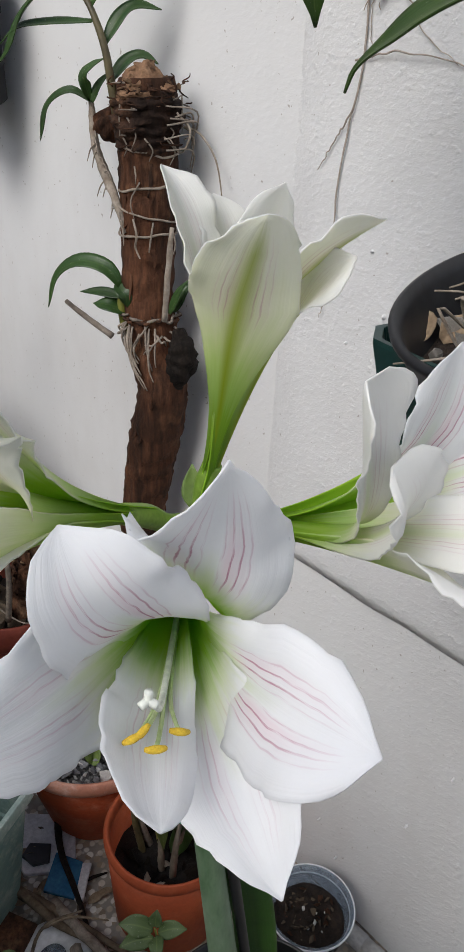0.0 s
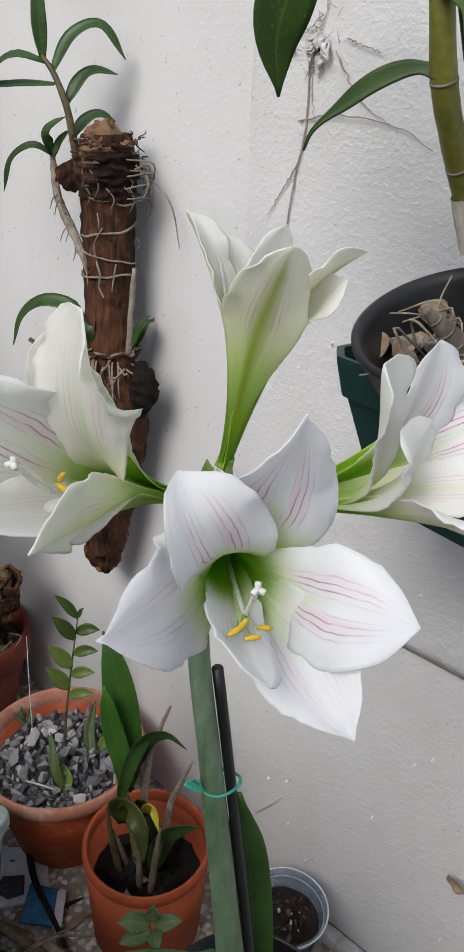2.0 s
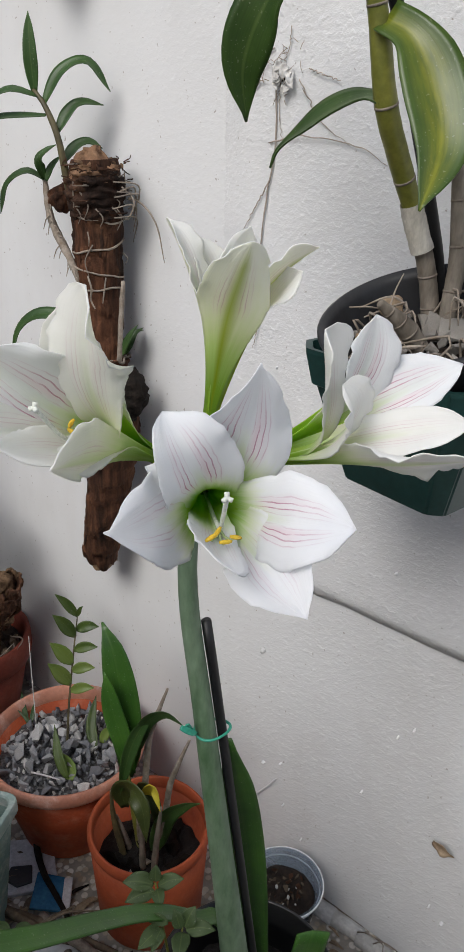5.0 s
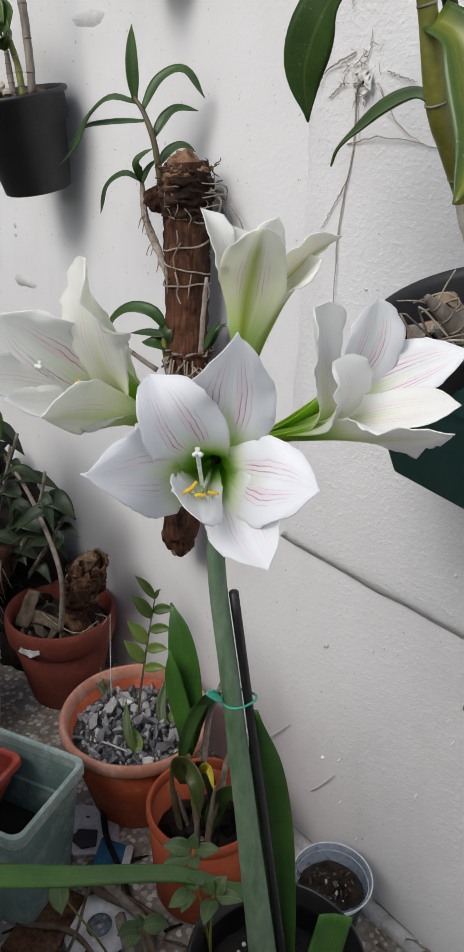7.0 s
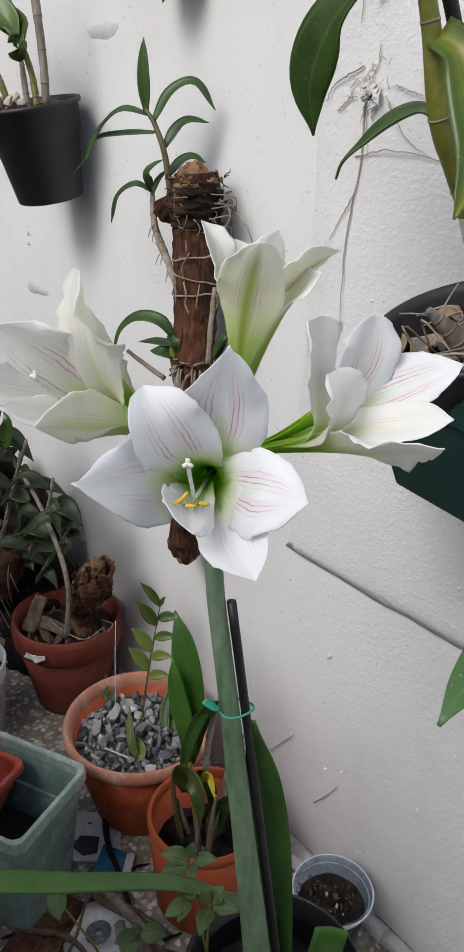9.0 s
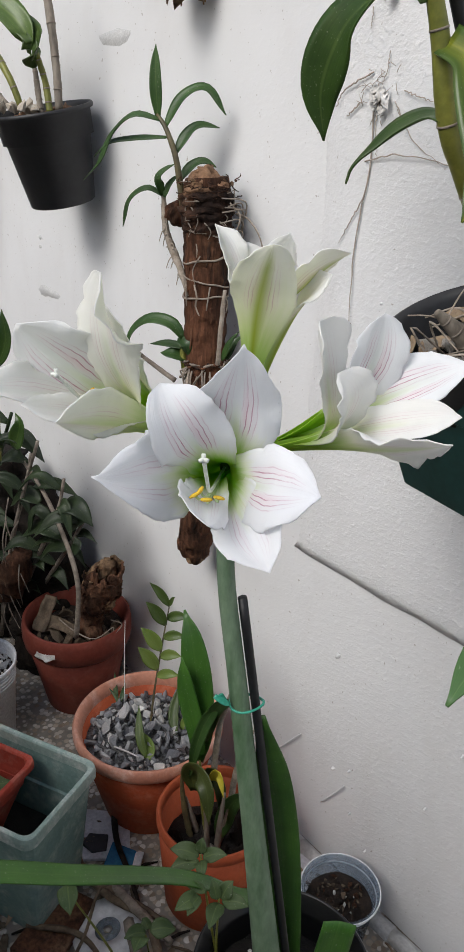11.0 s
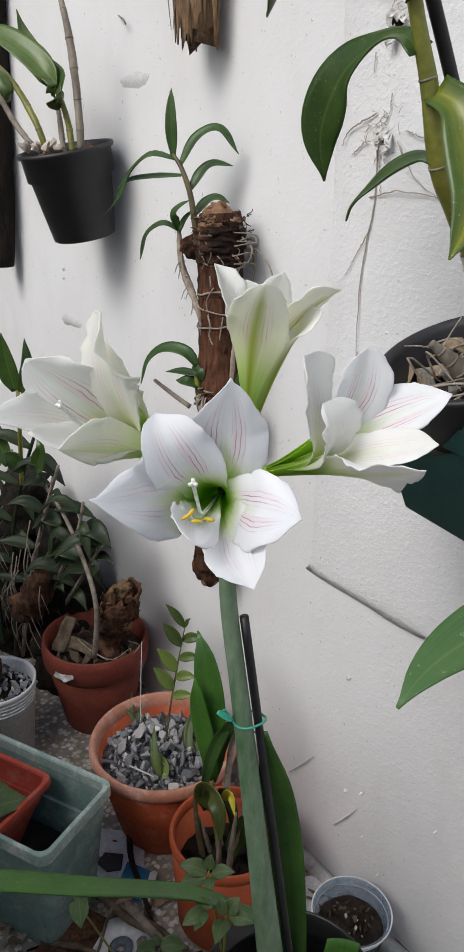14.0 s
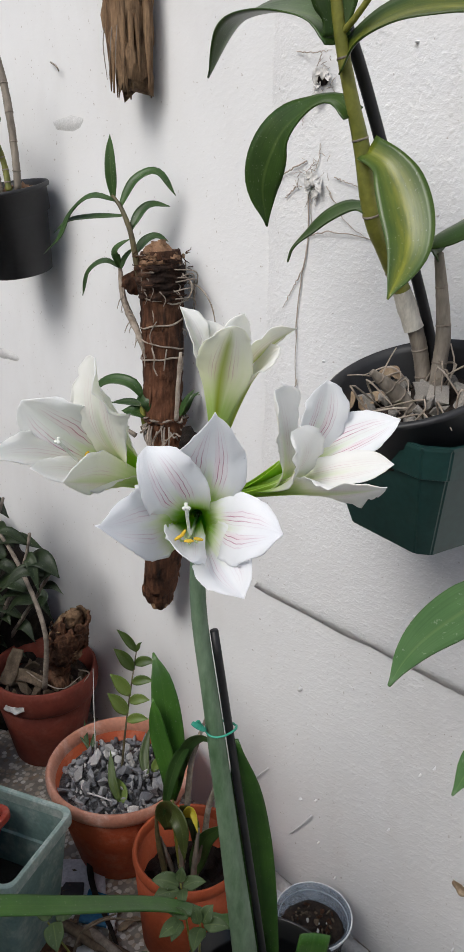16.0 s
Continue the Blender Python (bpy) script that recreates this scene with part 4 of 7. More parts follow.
log = thing("log_mount", (0.58, -0.05, 0.85), "rough brown log hung on the wall, small orchids tied on", "orchid mount")
bm = bmesh.new()
tube(bm, LOG_AXIS, [0.030, 0.035, 0.037, 0.036, 0.0345, 0.0345, 0.0350, 0.036, 0.034], 44, 90, 0.14, 4)
for v in bm.verts:
    fibre = V((v.co.x * 150, v.co.y * 150, v.co.z * 14))
    v.co += V((noise.noise(v.co * 60), noise.noise(v.co * 60 + V((9, 0, 0))), 0)) * 0.0013 + V((noise.noise(fibre), noise.noise(fibre + V((5, 0, 0))), 0)) * 0.0024
foot = min(v.co.z for v in bm.verts)
for v in bm.verts:
    if v.co.z < foot + 0.022:
        v.co.z += 0.022 * noise.noise(v.co * 75) + 0.004
part("trunk", bm, BARK, log, "brown bark of the log")
bm = bmesh.new()
tube(bm, [(0.521, -0.070, 1.152), (0.528, -0.065, 1.138), (0.538, -0.055, 1.125)], [0.014, 0.020, 0.018, 0.012], 12, 12, 0.4, 2)
part("knot", bm, BARK, log)
# shaggy fibrous head of the log
top = on_log(1.3)
rnd = random.Random(5)
bm = bmesh.new()
tube(bm, [top + V((0.002, 0.002, -0.082)), top + V((0, 0, -0.060)), top + V((0, 0, -0.030)), top + V((0, 0, -0.008))], [0.035, 0.039, 0.0415, 0.040, 0.030], 40, 26, 0.22, 11)
for v in bm.verts:
    v.co += V((noise.noise(v.co * 110), noise.noise(v.co * 110 + V((9, 0, 0))), noise.noise(v.co * 110 + V((0, 4, 0))))) * 0.0045
part("head", bm, DARK_BARK, log, "dark shaggy head of matted fibre")
bm = bmesh.new()
tube(bm, [top + V((0.0, -0.004, -0.030)), top + V((0.0, -0.004, -0.006)), top + V((0.001, -0.004, 0.010)), top + V((0.001, -0.004, 0.015))], [0.033, 0.031, 0.024, 0.010], 28, 16, 0.35, 21)
for v in bm.verts:
    v.co += V((noise.noise(v.co * 150), noise.noise(v.co * 150 + V((9, 0, 0))), noise.noise(v.co * 150))) * 0.006
part("broken_end", bm, CUT_WOOD, log, "rust-brown broken end of the log")
for k in range(34):
    a = rnd.uniform(-110, 110)
    z = top.z - 0.075 + 0.075 * rnd.random()
    r = 0.040 + 0.006 * rnd.random()
    ln = rnd.uniform(0.006, 0.020)
    up_ = rnd.uniform(-0.6, 1.0)
    bm = bmesh.new()
    tube(bm, [round_log(z, a, r), round_log(z + ln * 0.5 * up_, a + rnd.uniform(-14, 14), r + 0.006), round_log(z + ln * up_, a + rnd.uniform(-26, 26), r + 0.004 + 0.006 * rnd.random())], [0.0010, 0.0009, 0.0005], 5, 6, 0.3, k)
    part("fibre", bm, (STUMP, DARK_BARK, ROOT_DARK)[k % 3], log)
for k in range(6):
    z = top.z - 0.025 - 0.05 * rnd.random()
    bm = bmesh.new()
    tube(bm, [round_log(z, 20 + 20 * rnd.random(), 0.050), round_log(z + rnd.uniform(-0.02, 0.01), 62, 0.056 + 0.01 * rnd.random()), round_log(z - 0.02 - 0.03 * rnd.random(), 80 + 20 * rnd.random(), 0.052)], [0.0010, 0.0011, 0.0006], 6, 12, 0.3, k)
    part("root", bm, ROOT if k % 2 else ROOT_DARK, log)
bm = bmesh.new()
disc(bm, on_log(0.4) + V((0.0, -0.004, 0.0)), 0.026, 5, 18, 0.012, 5, Matrix.Rotation(radians(70), 3, "X"))
part("cut_end", bm, SPLINTER, log)
# straight root strands bound round the log
for za, zb, r in (
    (1.119, 1.109, 0.0014),
    (1.063, 1.087, 0.0016),
    (1.052, 1.028, 0.0014),
    (1.015, 1.019, 0.0015),
):
    bm = bmesh.new()
    pts = [round_log(za + (zb - za) * k / 8 + 0.006 * noise.noise(V((k * 0.7, za * 40, 3))), -104 + 26 * k, 0.0375) for k in range(9)]
    tube(bm, pts, [r * 0.9, r, r, r * 0.8], 7, 30, 0.25, r * 9000)
    part("root", bm, ROOT, log)
for pts, r in (
    ([(0.606, -0.088, 1.038), (0.614, -0.089, 1.020), (0.610, -0.088, 1.005), (0.618, -0.087, 0.992)], 0.0015),
    ([(0.634, -0.078, 1.038), (0.631, -0.079, 1.022), (0.625, -0.078, 1.000)], 0.0012),
):
    bm = bmesh.new()
    tube(bm, pts, [r * 0.9, r, r, r * 0.7], 7, 24, 0.25, r * 900)
    part("root", bm, ROOT, log)
for k in range(12):
    z, a = 1.02 + 0.16 * rnd.random(), -80 + 170 * rnd.random()
    bm = bmesh.new()
    drop, turn = 0.015 + 0.035 * rnd.random(), rnd.uniform(-25, 25)
    tube(bm, [round_log(z, a, 0.040), round_log(z - drop * 0.5, a + turn, 0.043), round_log(z - drop, a + turn * 0.6, 0.041)], [0.0011, 0.0010, 0.0005], 5, 8, 0.3, k)
    part("root", bm, ROOT_DARK if k % 3 else ROOT, log)
for k in range(22):
    z, a = 0.885 + 0.022 * rnd.random(), -70 + 140 * rnd.random()
    drop, turn = 0.010 + 0.065 * rnd.random() ** 1.6, rnd.uniform(-50, 50)
    pts = [round_log(z - drop * f + 0.005 * noise.noise(V((f * 4, k, 2))), a + turn * f + 16 * noise.noise(V((f * 5, k, 7))), 0.0385 + 0.008 * math.sin(f * 3.1)) for f in (0, 0.2, 0.4, 0.6, 0.8, 1.0)]
    bm = bmesh.new()
    tube(bm, pts, [0.0016, 0.0015, 0.0013, 0.0007], 6, 22, 0.3, k + 40)
    part("root", bm, ROOT if k % 3 else ROOT_DARK, log)
# a frayed collar above the knot and lifting flakes of bark
for k in range(14):
    a = -80 + 12 * k
    bm = bmesh.new()
    tube(bm, [round_log(0.905 + 0.008 * rnd.random(), a, 0.037), round_log(0.902 + 0.008 * rnd.random(), a + 14, 0.041), round_log(0.906 + 0.010 * rnd.random(), a + 30, 0.037)], [0.0016, 0.0024, 0.0012], 6, 10, 0.4, k)
    part("fibre", bm, (ROOT_DARK, DARK_BARK, STUMP)[k % 3], log)
for k in range(26):
    z, a = 0.56 + 0.58 * rnd.random(), rnd.uniform(-85, 85)
    ln = rnd.uniform(0.012, 0.040)
    bm = bmesh.new()
    blade(bm, [round_log(z, a, 0.0340), round_log(z - ln * 0.5, a + rnd.uniform(-4, 4), 0.0356), round_log(z - ln, a + rnd.uniform(-6, 6), 0.0356 + 0.002 * rnd.random())], rnd.uniform(0.004, 0.008), round_log(z, a, 1.0) - on_log(z), -0.25, 8, 4, 0.0014, (0.9, 1.0, 0.95, 0.7, 0.25), wave=0.3, seed=k)
    part("bark_flake", bm, (BARK, STUMP, BARK, DARK_BARK)[k % 4], log)
# pale chips and curls about the broken end
for k in range(16):
    a, r = rnd.uniform(-95, 95), 0.026 + 0.014 * rnd.random()
    z = top.z - 0.004 - 0.9 * (r - 0.026)
    bm = bmesh.new()
    blade(bm, [round_log(z, a, r), round_log(z + 0.004, a + rnd.uniform(-14, 14), r + 0.003), round_log(z + rnd.uniform(-0.004, 0.006), a + rnd.uniform(-26, 26), r + 0.005)], rnd.uniform(0.004, 0.008), (0.5, -0.5, 0.7), 0.4, 8, 4, 0.0010, wave=0.4, seed=k)
    part("chip", bm, (CUT_WOOD, SPLINTER, STUMP)[k % 3], log)
bm = bmesh.new()
tube(bm, [(0.646, -0.045, 0.900), (0.660, -0.050, 0.868), (0.646, -0.048, 0.818)], [0.006, 0.019, 0.019, 0.008], 24, 24, 0.45, 12)
part("fibre_clump", bm, DARK_WOOD, log, "dark clump of matted root fibre")
bm = bmesh.new()
pts = [(0.633, -0.030, 1.144), (0.651, -0.020, 1.137), (0.672, -0.012, 1.109), (0.681, -0.006, 1.058)]
tube(bm, pts, [0.0014, 0.0013, 0.0011, 0.0007], 6, 16, 0.3, 3)
part("root", bm, ROOT, log)
bm = bmesh.new()
tube(bm, [(0.637, -0.045, 1.160), (0.650, -0.035, 1.141), (0.640, -0.040, 1.116), (0.630, -0.050, 1.131)], [0.0012, 0.0014, 0.0012, 0.0008], 6, 16, 0.3, 3)
part("root", bm, ROOT, log)
bm = bmesh.new()
tube(bm, [(0.667, -0.075, 1.038), (0.665, -0.080, 0.977), (0.659, -0.080, 0.921)], [0.0030, 0.0040, 0.0038], 8, 14, 0.25, 1)
part("cane", bm, ROOT, log, "pale dried orchid cane")
bm = bmesh.new()
tube(bm, [(0.503, -0.075, 1.162), (0.509, -0.078, 1.140), (0.517, -0.080, 1.112), (0.535, -0.080, 1.083), (0.566, -0.085, 1.054), (0.585, -0.085, 1.017)], [0.0035, 0.0052, 0.0060, 0.0065, 0.0055, 0.0035], 8, 30, 0.3, 6)
part("cane", bm, ROOT, log, "pale dried orchid cane")
for k in range(16):
    q = spline([(0.512, -0.080, 1.141), (0.524, -0.085, 1.113), (0.542, -0.085, 1.084), (0.591, -0.090, 1.018)], 16)[k]
    bm = bmesh.new()
    d = V((rnd.uniform(-1, 1), rnd.uniform(-0.5, 0.3), rnd.uniform(-1, 0.2))) * 0.016
    tube(bm, [q, q + d * 0.6, q + d + V((0, 0, -0.008))], [0.001, 0.0009, 0.0005], 5, 6)
    part("root", bm, ROOT, log)
bm = bmesh.new()
tube(bm, [(0.559, -0.070, 1.126), (0.558, -0.080, 1.176), (0.552, -0.085, 1.220), (0.536, -0.090, 1.257), (0.518, -0.095, 1.279)], [0.0062, 0.0058, 0.0048, 0.0042, 0.0030], 10, 24, 0.08)
shoot = part("orchid_shoot", bm, SHOOT, log, "young bronze-stemmed orchid shoot")
for pts, w in (
    ([(0.520, -0.095, 1.277), (0.523, -0.100, 1.322), (0.524, -0.100, 1.371)], 0.019),
    ([(0.532, -0.090, 1.262), (0.548, -0.070, 1.302), (0.574, -0.045, 1.315), (0.591, -0.020, 1.280)], 0.020),
    ([(0.545, -0.080, 1.226), (0.548, -0.060, 1.253), (0.559, -0.045, 1.265), (0.576, -0.020, 1.263)], 0.019),
    ([(0.548, -0.075, 1.187), (0.553, -0.055, 1.208), (0.564, -0.040, 1.215), (0.576, -0.025, 1.207)], 0.018),
    ([(0.526, -0.095, 1.271), (0.493, -0.120, 1.277), (0.446, -0.130, 1.251), (0.418, -0.140, 1.209), (0.360, -0.140, 1.179)], 0.018),
    ([(0.535, -0.090, 1.247), (0.474, -0.110, 1.244), (0.433, -0.130, 1.237), (0.399, -0.140, 1.216)], 0.014),
    ([(0.508, -0.080, 1.163), (0.513, -0.090, 1.189), (0.525, -0.085, 1.202), (0.534, -0.075, 1.210)], 0.014),
    ([(0.513, -0.080, 1.161), (0.520, -0.075, 1.179), (0.530, -0.065, 1.195)], 0.012),
    ([(0.508, -0.080, 1.163), (0.494, -0.100, 1.173), (0.466, -0.115, 1.154), (0.450, -0.120, 1.112)], 0.014),
):
    bm = bmesh.new()
    blade(bm, pts, w, (0.35, -0.45, 0.8), 0.30, 18, 6, 0.0010, (0.45, 0.8, 1.0, 0.98, 0.85, 0.55, 0.05))
    part("leaf", bm, LEAF_ORCHID, shoot)
bm = bmesh.new()
tube(bm, [(0.573, -0.080, 0.884), (0.573, -0.085, 0.912), (0.569, -0.085, 0.945)], [0.006, 0.006, 0.004], 8, 10)
side = part("orchid_shoot", bm, CANE_GREEN, log, "short side shoot with broad leaves")
for pts, w in (
    ([(0.576, -0.085, 0.943), (0.561, -0.100, 0.970), (0.525, -0.120, 0.973), (0.494, -0.135, 0.948), (0.474, -0.140, 0.901)], 0.024),
    ([(0.576, -0.085, 0.932), (0.546, -0.100, 0.934), (0.518, -0.115, 0.930)], 0.016),
    ([(0.576, -0.080, 0.912), (0.565, -0.100, 0.921), (0.542, -0.110, 0.919)], 0.026),
    ([(0.569, -0.090, 0.948), (0.587, -0.090, 0.939), (0.587, -0.085, 0.920)], 0.020),
):
    bm = bmesh.new()
    blade(bm, pts, w, (0.3, -0.45, 0.8), 0.25, 16, 6, 0.0011)
    part("leaf", bm, LEAF_ORCHID, side)
bm = bmesh.new()
tube(bm, [(0.472, -0.110, 0.904), (0.502, -0.100, 0.889), (0.541, -0.080, 0.866)], [0.0034, 0.0040, 0.0044], 8, 12, 0.2, 5)
part("cane", bm, ROOT_DARK, log, "cut dry cane")
for k in range(3):
    bm = bmesh.new()
    blade(bm, [round_log(0.915, 45 + 14 * k, 0.038), round_log(0.945, 50 + 16 * k, 0.052), round_log(0.965 - 0.01 * k, 56 + 20 * k, 0.066)], 0.012, (0.3, -0.5, 0.8), n=10)
    part("leaf", bm, LEAF_ORCHID, log)


# second mount, only its splintered foot in sight
mount = thing("wood_mount", (0.49, -0.035, 1.44), "splintered piece of brown wood hung on the wall", "orchid mount")
bm = bmesh.new()
tube(bm, [(0.498, -0.032, 1.450), (0.490, -0.034, 1.55), (0.485, -0.034, 1.78)], [0.030, 0.038, 0.040], 26, 16, 0.5, 3)
for v in bm.verts:
    if v.co.z < 1.46:
        v.co.z += 0.05 * noise.noise(V((v.co.x * 90, v.co.y * 90, 2)))
part("trunk", bm, SPLINTER, mount)
for k in range(16):
    a = k * 0.4 - 3.4
    r = 0.031 + 0.006 * math.sin(k * 2.3)
    x, y = 0.497 + r * math.cos(a), -0.033 + r * math.sin(a)
    low = 1.432 + 0.022 * (0.5 + 0.5 * math.sin(k * 4.1))
    bm = bmesh.new()
    tube(bm, [(x, y, low), (x, y, low + 0.03), (x - 0.006, y, 1.62)], [0.0012, 0.0055, 0.0065], 6, 8, 0.4, k)
    part("splinter", bm, SPLINTER, mount)
for k in (1, 4, 6):
    x = 0.47 + 0.007 * k
    bm = bmesh.new()
    tube(bm, [(x, -0.07, 1.53), (x + 0.006, -0.078, 1.50 + 0.004 * (k % 3)), (x + 0.010 * math.sin(k), -0.074, 1.455)], [0.0008, 0.0009, 0.0005], 5, 6)
    part("root", bm, ROOT_DARK, mount)

# wet dark slab at the far end
slab = thing("fern_slab", (-0.42, -0.04, 1.02), "narrow dark wet slab of tree fern on the wall", "orchid mount")
bm = bmesh.new()
tube(bm, [(-0.425, -0.035, 1.01), (-0.420, -0.036, 1.10), (-0.405, -0.038, 1.30), (-0.39, -0.038, 1.85)], [0.030, 0.046, 0.056, 0.060], 16, 20, 0.25, 9)
part("slab", bm, DARK_WOOD, slab)
for k in range(9):
    z = 1.12 + 0.2 * rnd.random()
    bm = bmesh.new()
    x = -0.38 + 0.03 * rnd.random()
    tube(bm, [(x - 0.03, -0.09, z), (x + 0.01, -0.10, z + rnd.uniform(-0.02, 0.02)), (x + rnd.uniform(0.0, 0.035), -0.09, z + rnd.uniform(-0.05, 0.02))], [0.0016, 0.0015, 0.0008], 5, 8)
    part("root", bm, ROOT, slab)


# ---- hanging black pot with an orchid ----
hp = V((0.139, -0.100, 1.291))
hang = thing("hanging_pot", (hp.x, hp.y, hp.z - 0.18), "black plastic pot fixed to the wall with a bare-caned orchid", "potted plant")
tip = Matrix.Rotation(radians(8), 3, V((0.58, 0.81, 0.0))) @ Matrix.Rotation(radians(-9), 3, V((-0.81, 0.58, 0.0)))
bm = bmesh.new()
lathe(bm, [(0.060, -0.168), (0.063, -0.166), (0.080, -0.052), (0.086, -0.050), (0.0885, -0.008), (0.094, -0.006), (0.0955, -0.002), (0.094, 0.002), (0.090, 0.002), (0.085, -0.004), (0.078, -0.052), (0.057, -0.162), (0.012, -0.162), (0.012, -0.168)], hp, 56, tip)
part("pot", bm, BLACK_PLASTIC, hang, "black plastic pot with a stepped rim")
bm = bmesh.new()
disc(bm, hp + V((0, 0, -0.018)), 0.082, 6, 30, 0.012, 4, tip)
part("bark_chips", bm, SOIL, hang)
chips = stone_meshes(5, 41, CUT_WOOD, 0.55)
stones_pale = stone_meshes(4, 43, plain("pale_chip", (0.42, 0.36, 0.29), (0.62, 0.56, 0.47), 0.8, 40, 0.4, 0.001), 0.7)
scatter("bark_chip", chips, hang, 26, hp + V((0, 0, -0.014)), 0.074, 0.010, 6, tilt=tip)
scatter("pale_stone", stones_pale, hang, 12, hp + V((-0.03, -0.03, -0.002)), 0.050, 0.014, 7)
for pts, rad, m_ in (
    ([(0.208, -0.100, 1.288), (0.207, -0.100, 1.346), (0.198, -0.100, 1.418), (0.181, -0.100, 1.486), (0.160, -0.100, 1.537)], [0.0075, 0.0072, 0.0070, 0.0078, 0.0070, 0.005], CANE),
    ([(0.135, -0.100, 1.282), (0.127, -0.100, 1.323), (0.121, -0.100, 1.359)], [0.006, 0.0056, 0.0045], CANE),
    ([(0.171, -0.100, 1.286), (0.161, -0.100, 1.332), (0.156, -0.110, 1.374), (0.154, -0.120, 1.399)], [0.006, 0.0062, 0.0055, 0.004], CANE_GREEN),
    ([(0.093, -0.120, 1.295), (0.071, -0.130, 1.345), (0.009, -0.140, 1.408), (-0.080, -0.160, 1.469)], [0.006, 0.0068, 0.0062, 0.005], CANE_GREEN),
    ([(0.056, -0.130, 1.296), (0.003, -0.140, 1.336), (-0.048, -0.150, 1.389), (-0.108, -0.170, 1.460)], [0.0055, 0.0060, 0.0058, 0.005], CANE),
):
    bm = bmesh.new()
    tube(bm, pts, rad, 10, 30, 0.18, len(pts))
    part("cane", bm, m_, hang)
    c = spline(pts, 30)
    for k in range(4, 30, 6):
        bm = bmesh.new()
        d = (c[k + 1] - c[k]).normalized() * 0.0012
        tube(bm, [c[k] - d, c[k] + d], [along(rad, k / 30) * 1.12] * 2, 10, 2)
        part("node_ring", bm, ROOT_DARK, hang)
for pts, w, m_ in (
    ([(0.151, -0.120, 1.377), (0.161, -0.130, 1.408), (0.125, -0.150, 1.445), (0.059, -0.180, 1.482), (-0.055, -0.220, 1.509)], 0.052, LEAF_PALE),
    ([(0.160, -0.120, 1.370), (0.180, -0.120, 1.398), (0.119, -0.130, 1.434), (0.081, -0.140, 1.486), (0.075, -0.150, 1.527)], 0.044, LEAF_PALE),
    ([(0.148, -0.110, 1.359), (0.168, -0.125, 1.383), (0.162, -0.130, 1.410)], 0.042, LEAF_PALE),
    ([(0.005, -0.150, 1.377), (0.019, -0.160, 1.395), (-0.012, -0.170, 1.429), (-0.083, -0.180, 1.448)], 0.030, LEAF_PALE),
):
    bm = bmesh.new()
    blade(bm, pts, w, (0.35, -0.5, 0.75), 0.35, 22, 8, 0.0014)
    part("leaf", bm, m_, hang)


# ---- large orchid in a square green pot hung on the wall ----
SQ = V((1.180, -0.126, 0.0))
TURN = radians(-10.5)
orchid = thing("wall_orchid", (1.18, -0.126, 0.915), "tall leafy orchid in a black pot inside a green square pot", "potted plant")


def square_ring(side, z, cut):
    h = side / 2
    pts = [(-h + cut, -h), (h - cut, -h), (h, -h + cut), (h, h - cut), (h - cut, h), (-h + cut, h), (-h, h - cut), (-h, -h + cut)]
    c, s = math.cos(TURN), math.sin(TURN)
    return [V((SQ.x + x * c - y * s, SQ.y + x * s + y * c, z)) for x, y in pts]


bm = bmesh.new()
prof = [(0.128, 0.912), (0.188, 1.012), (0.196, 1.014), (0.209, 1.046), (0.209, 1.050), (0.199, 1.050), (0.186, 1.012), (0.122, 0.918)]
rings = [[bm.verts.new(q) for q in square_ring(s, z, 0.10 * s)] for s, z in prof]
for a, b in zip(rings, rings[1:]):
    for k in range(8):
        bm.faces.new((a[k], a[(k + 1) % 8], b[(k + 1) % 8], b[k]))
bm.faces.new(rings[0][::-1])
bm.faces.new(rings[-1])
bmesh.ops.bevel(bm, geom=[e for e in bm.edges if abs(e.verts[0].co.z - e.verts[1].co.z) > 0.004], offset=0.002, segments=2, affect="EDGES")
part("square_pot", bm, GREEN_PLASTIC, orchid, "dark green square plastic pot with a banded rim", smooth=False)
bp = V((1.177, -0.172, 1.091))
lean = V((-0.077, -0.364, 1.0)).to_track_quat("Z", "Y").to_matrix()
bm = bmesh.new()
lathe(bm, [(0.062, -0.115), (0.086, -0.03), (0.089, -0.028), (0.094, -0.003), (0.098, 0.0), (0.098, 0.004), (0.093, 0.006), (0.088, -0.004), (0.084, -0.03), (0.060, -0.11), (0.01, -0.11), (0.01, -0.115)], bp, 56, lean)
part("inner_pot", bm, BLACK_PLASTIC, orchid, "round black plastic pot")
bm = bmesh.new()
disc(bm, bp + lean @ V((0, 0, -0.040)), 0.080, 6, 30, 0.010, 14, lean)
part("bark_mix", bm, SOIL, orchid)
scatter("pale_stone", stone_meshes(5, 47, plain("dusty_stone", (0.20, 0.185, 0.165), (0.42, 0.39, 0.35), 0.85, 40, 0.5, 0.002, vary=0.3), 0.6), orchid, 34, bp + lean @ V((0, 0, -0.036)), 0.070, 0.012, 9, 0.006, lean)
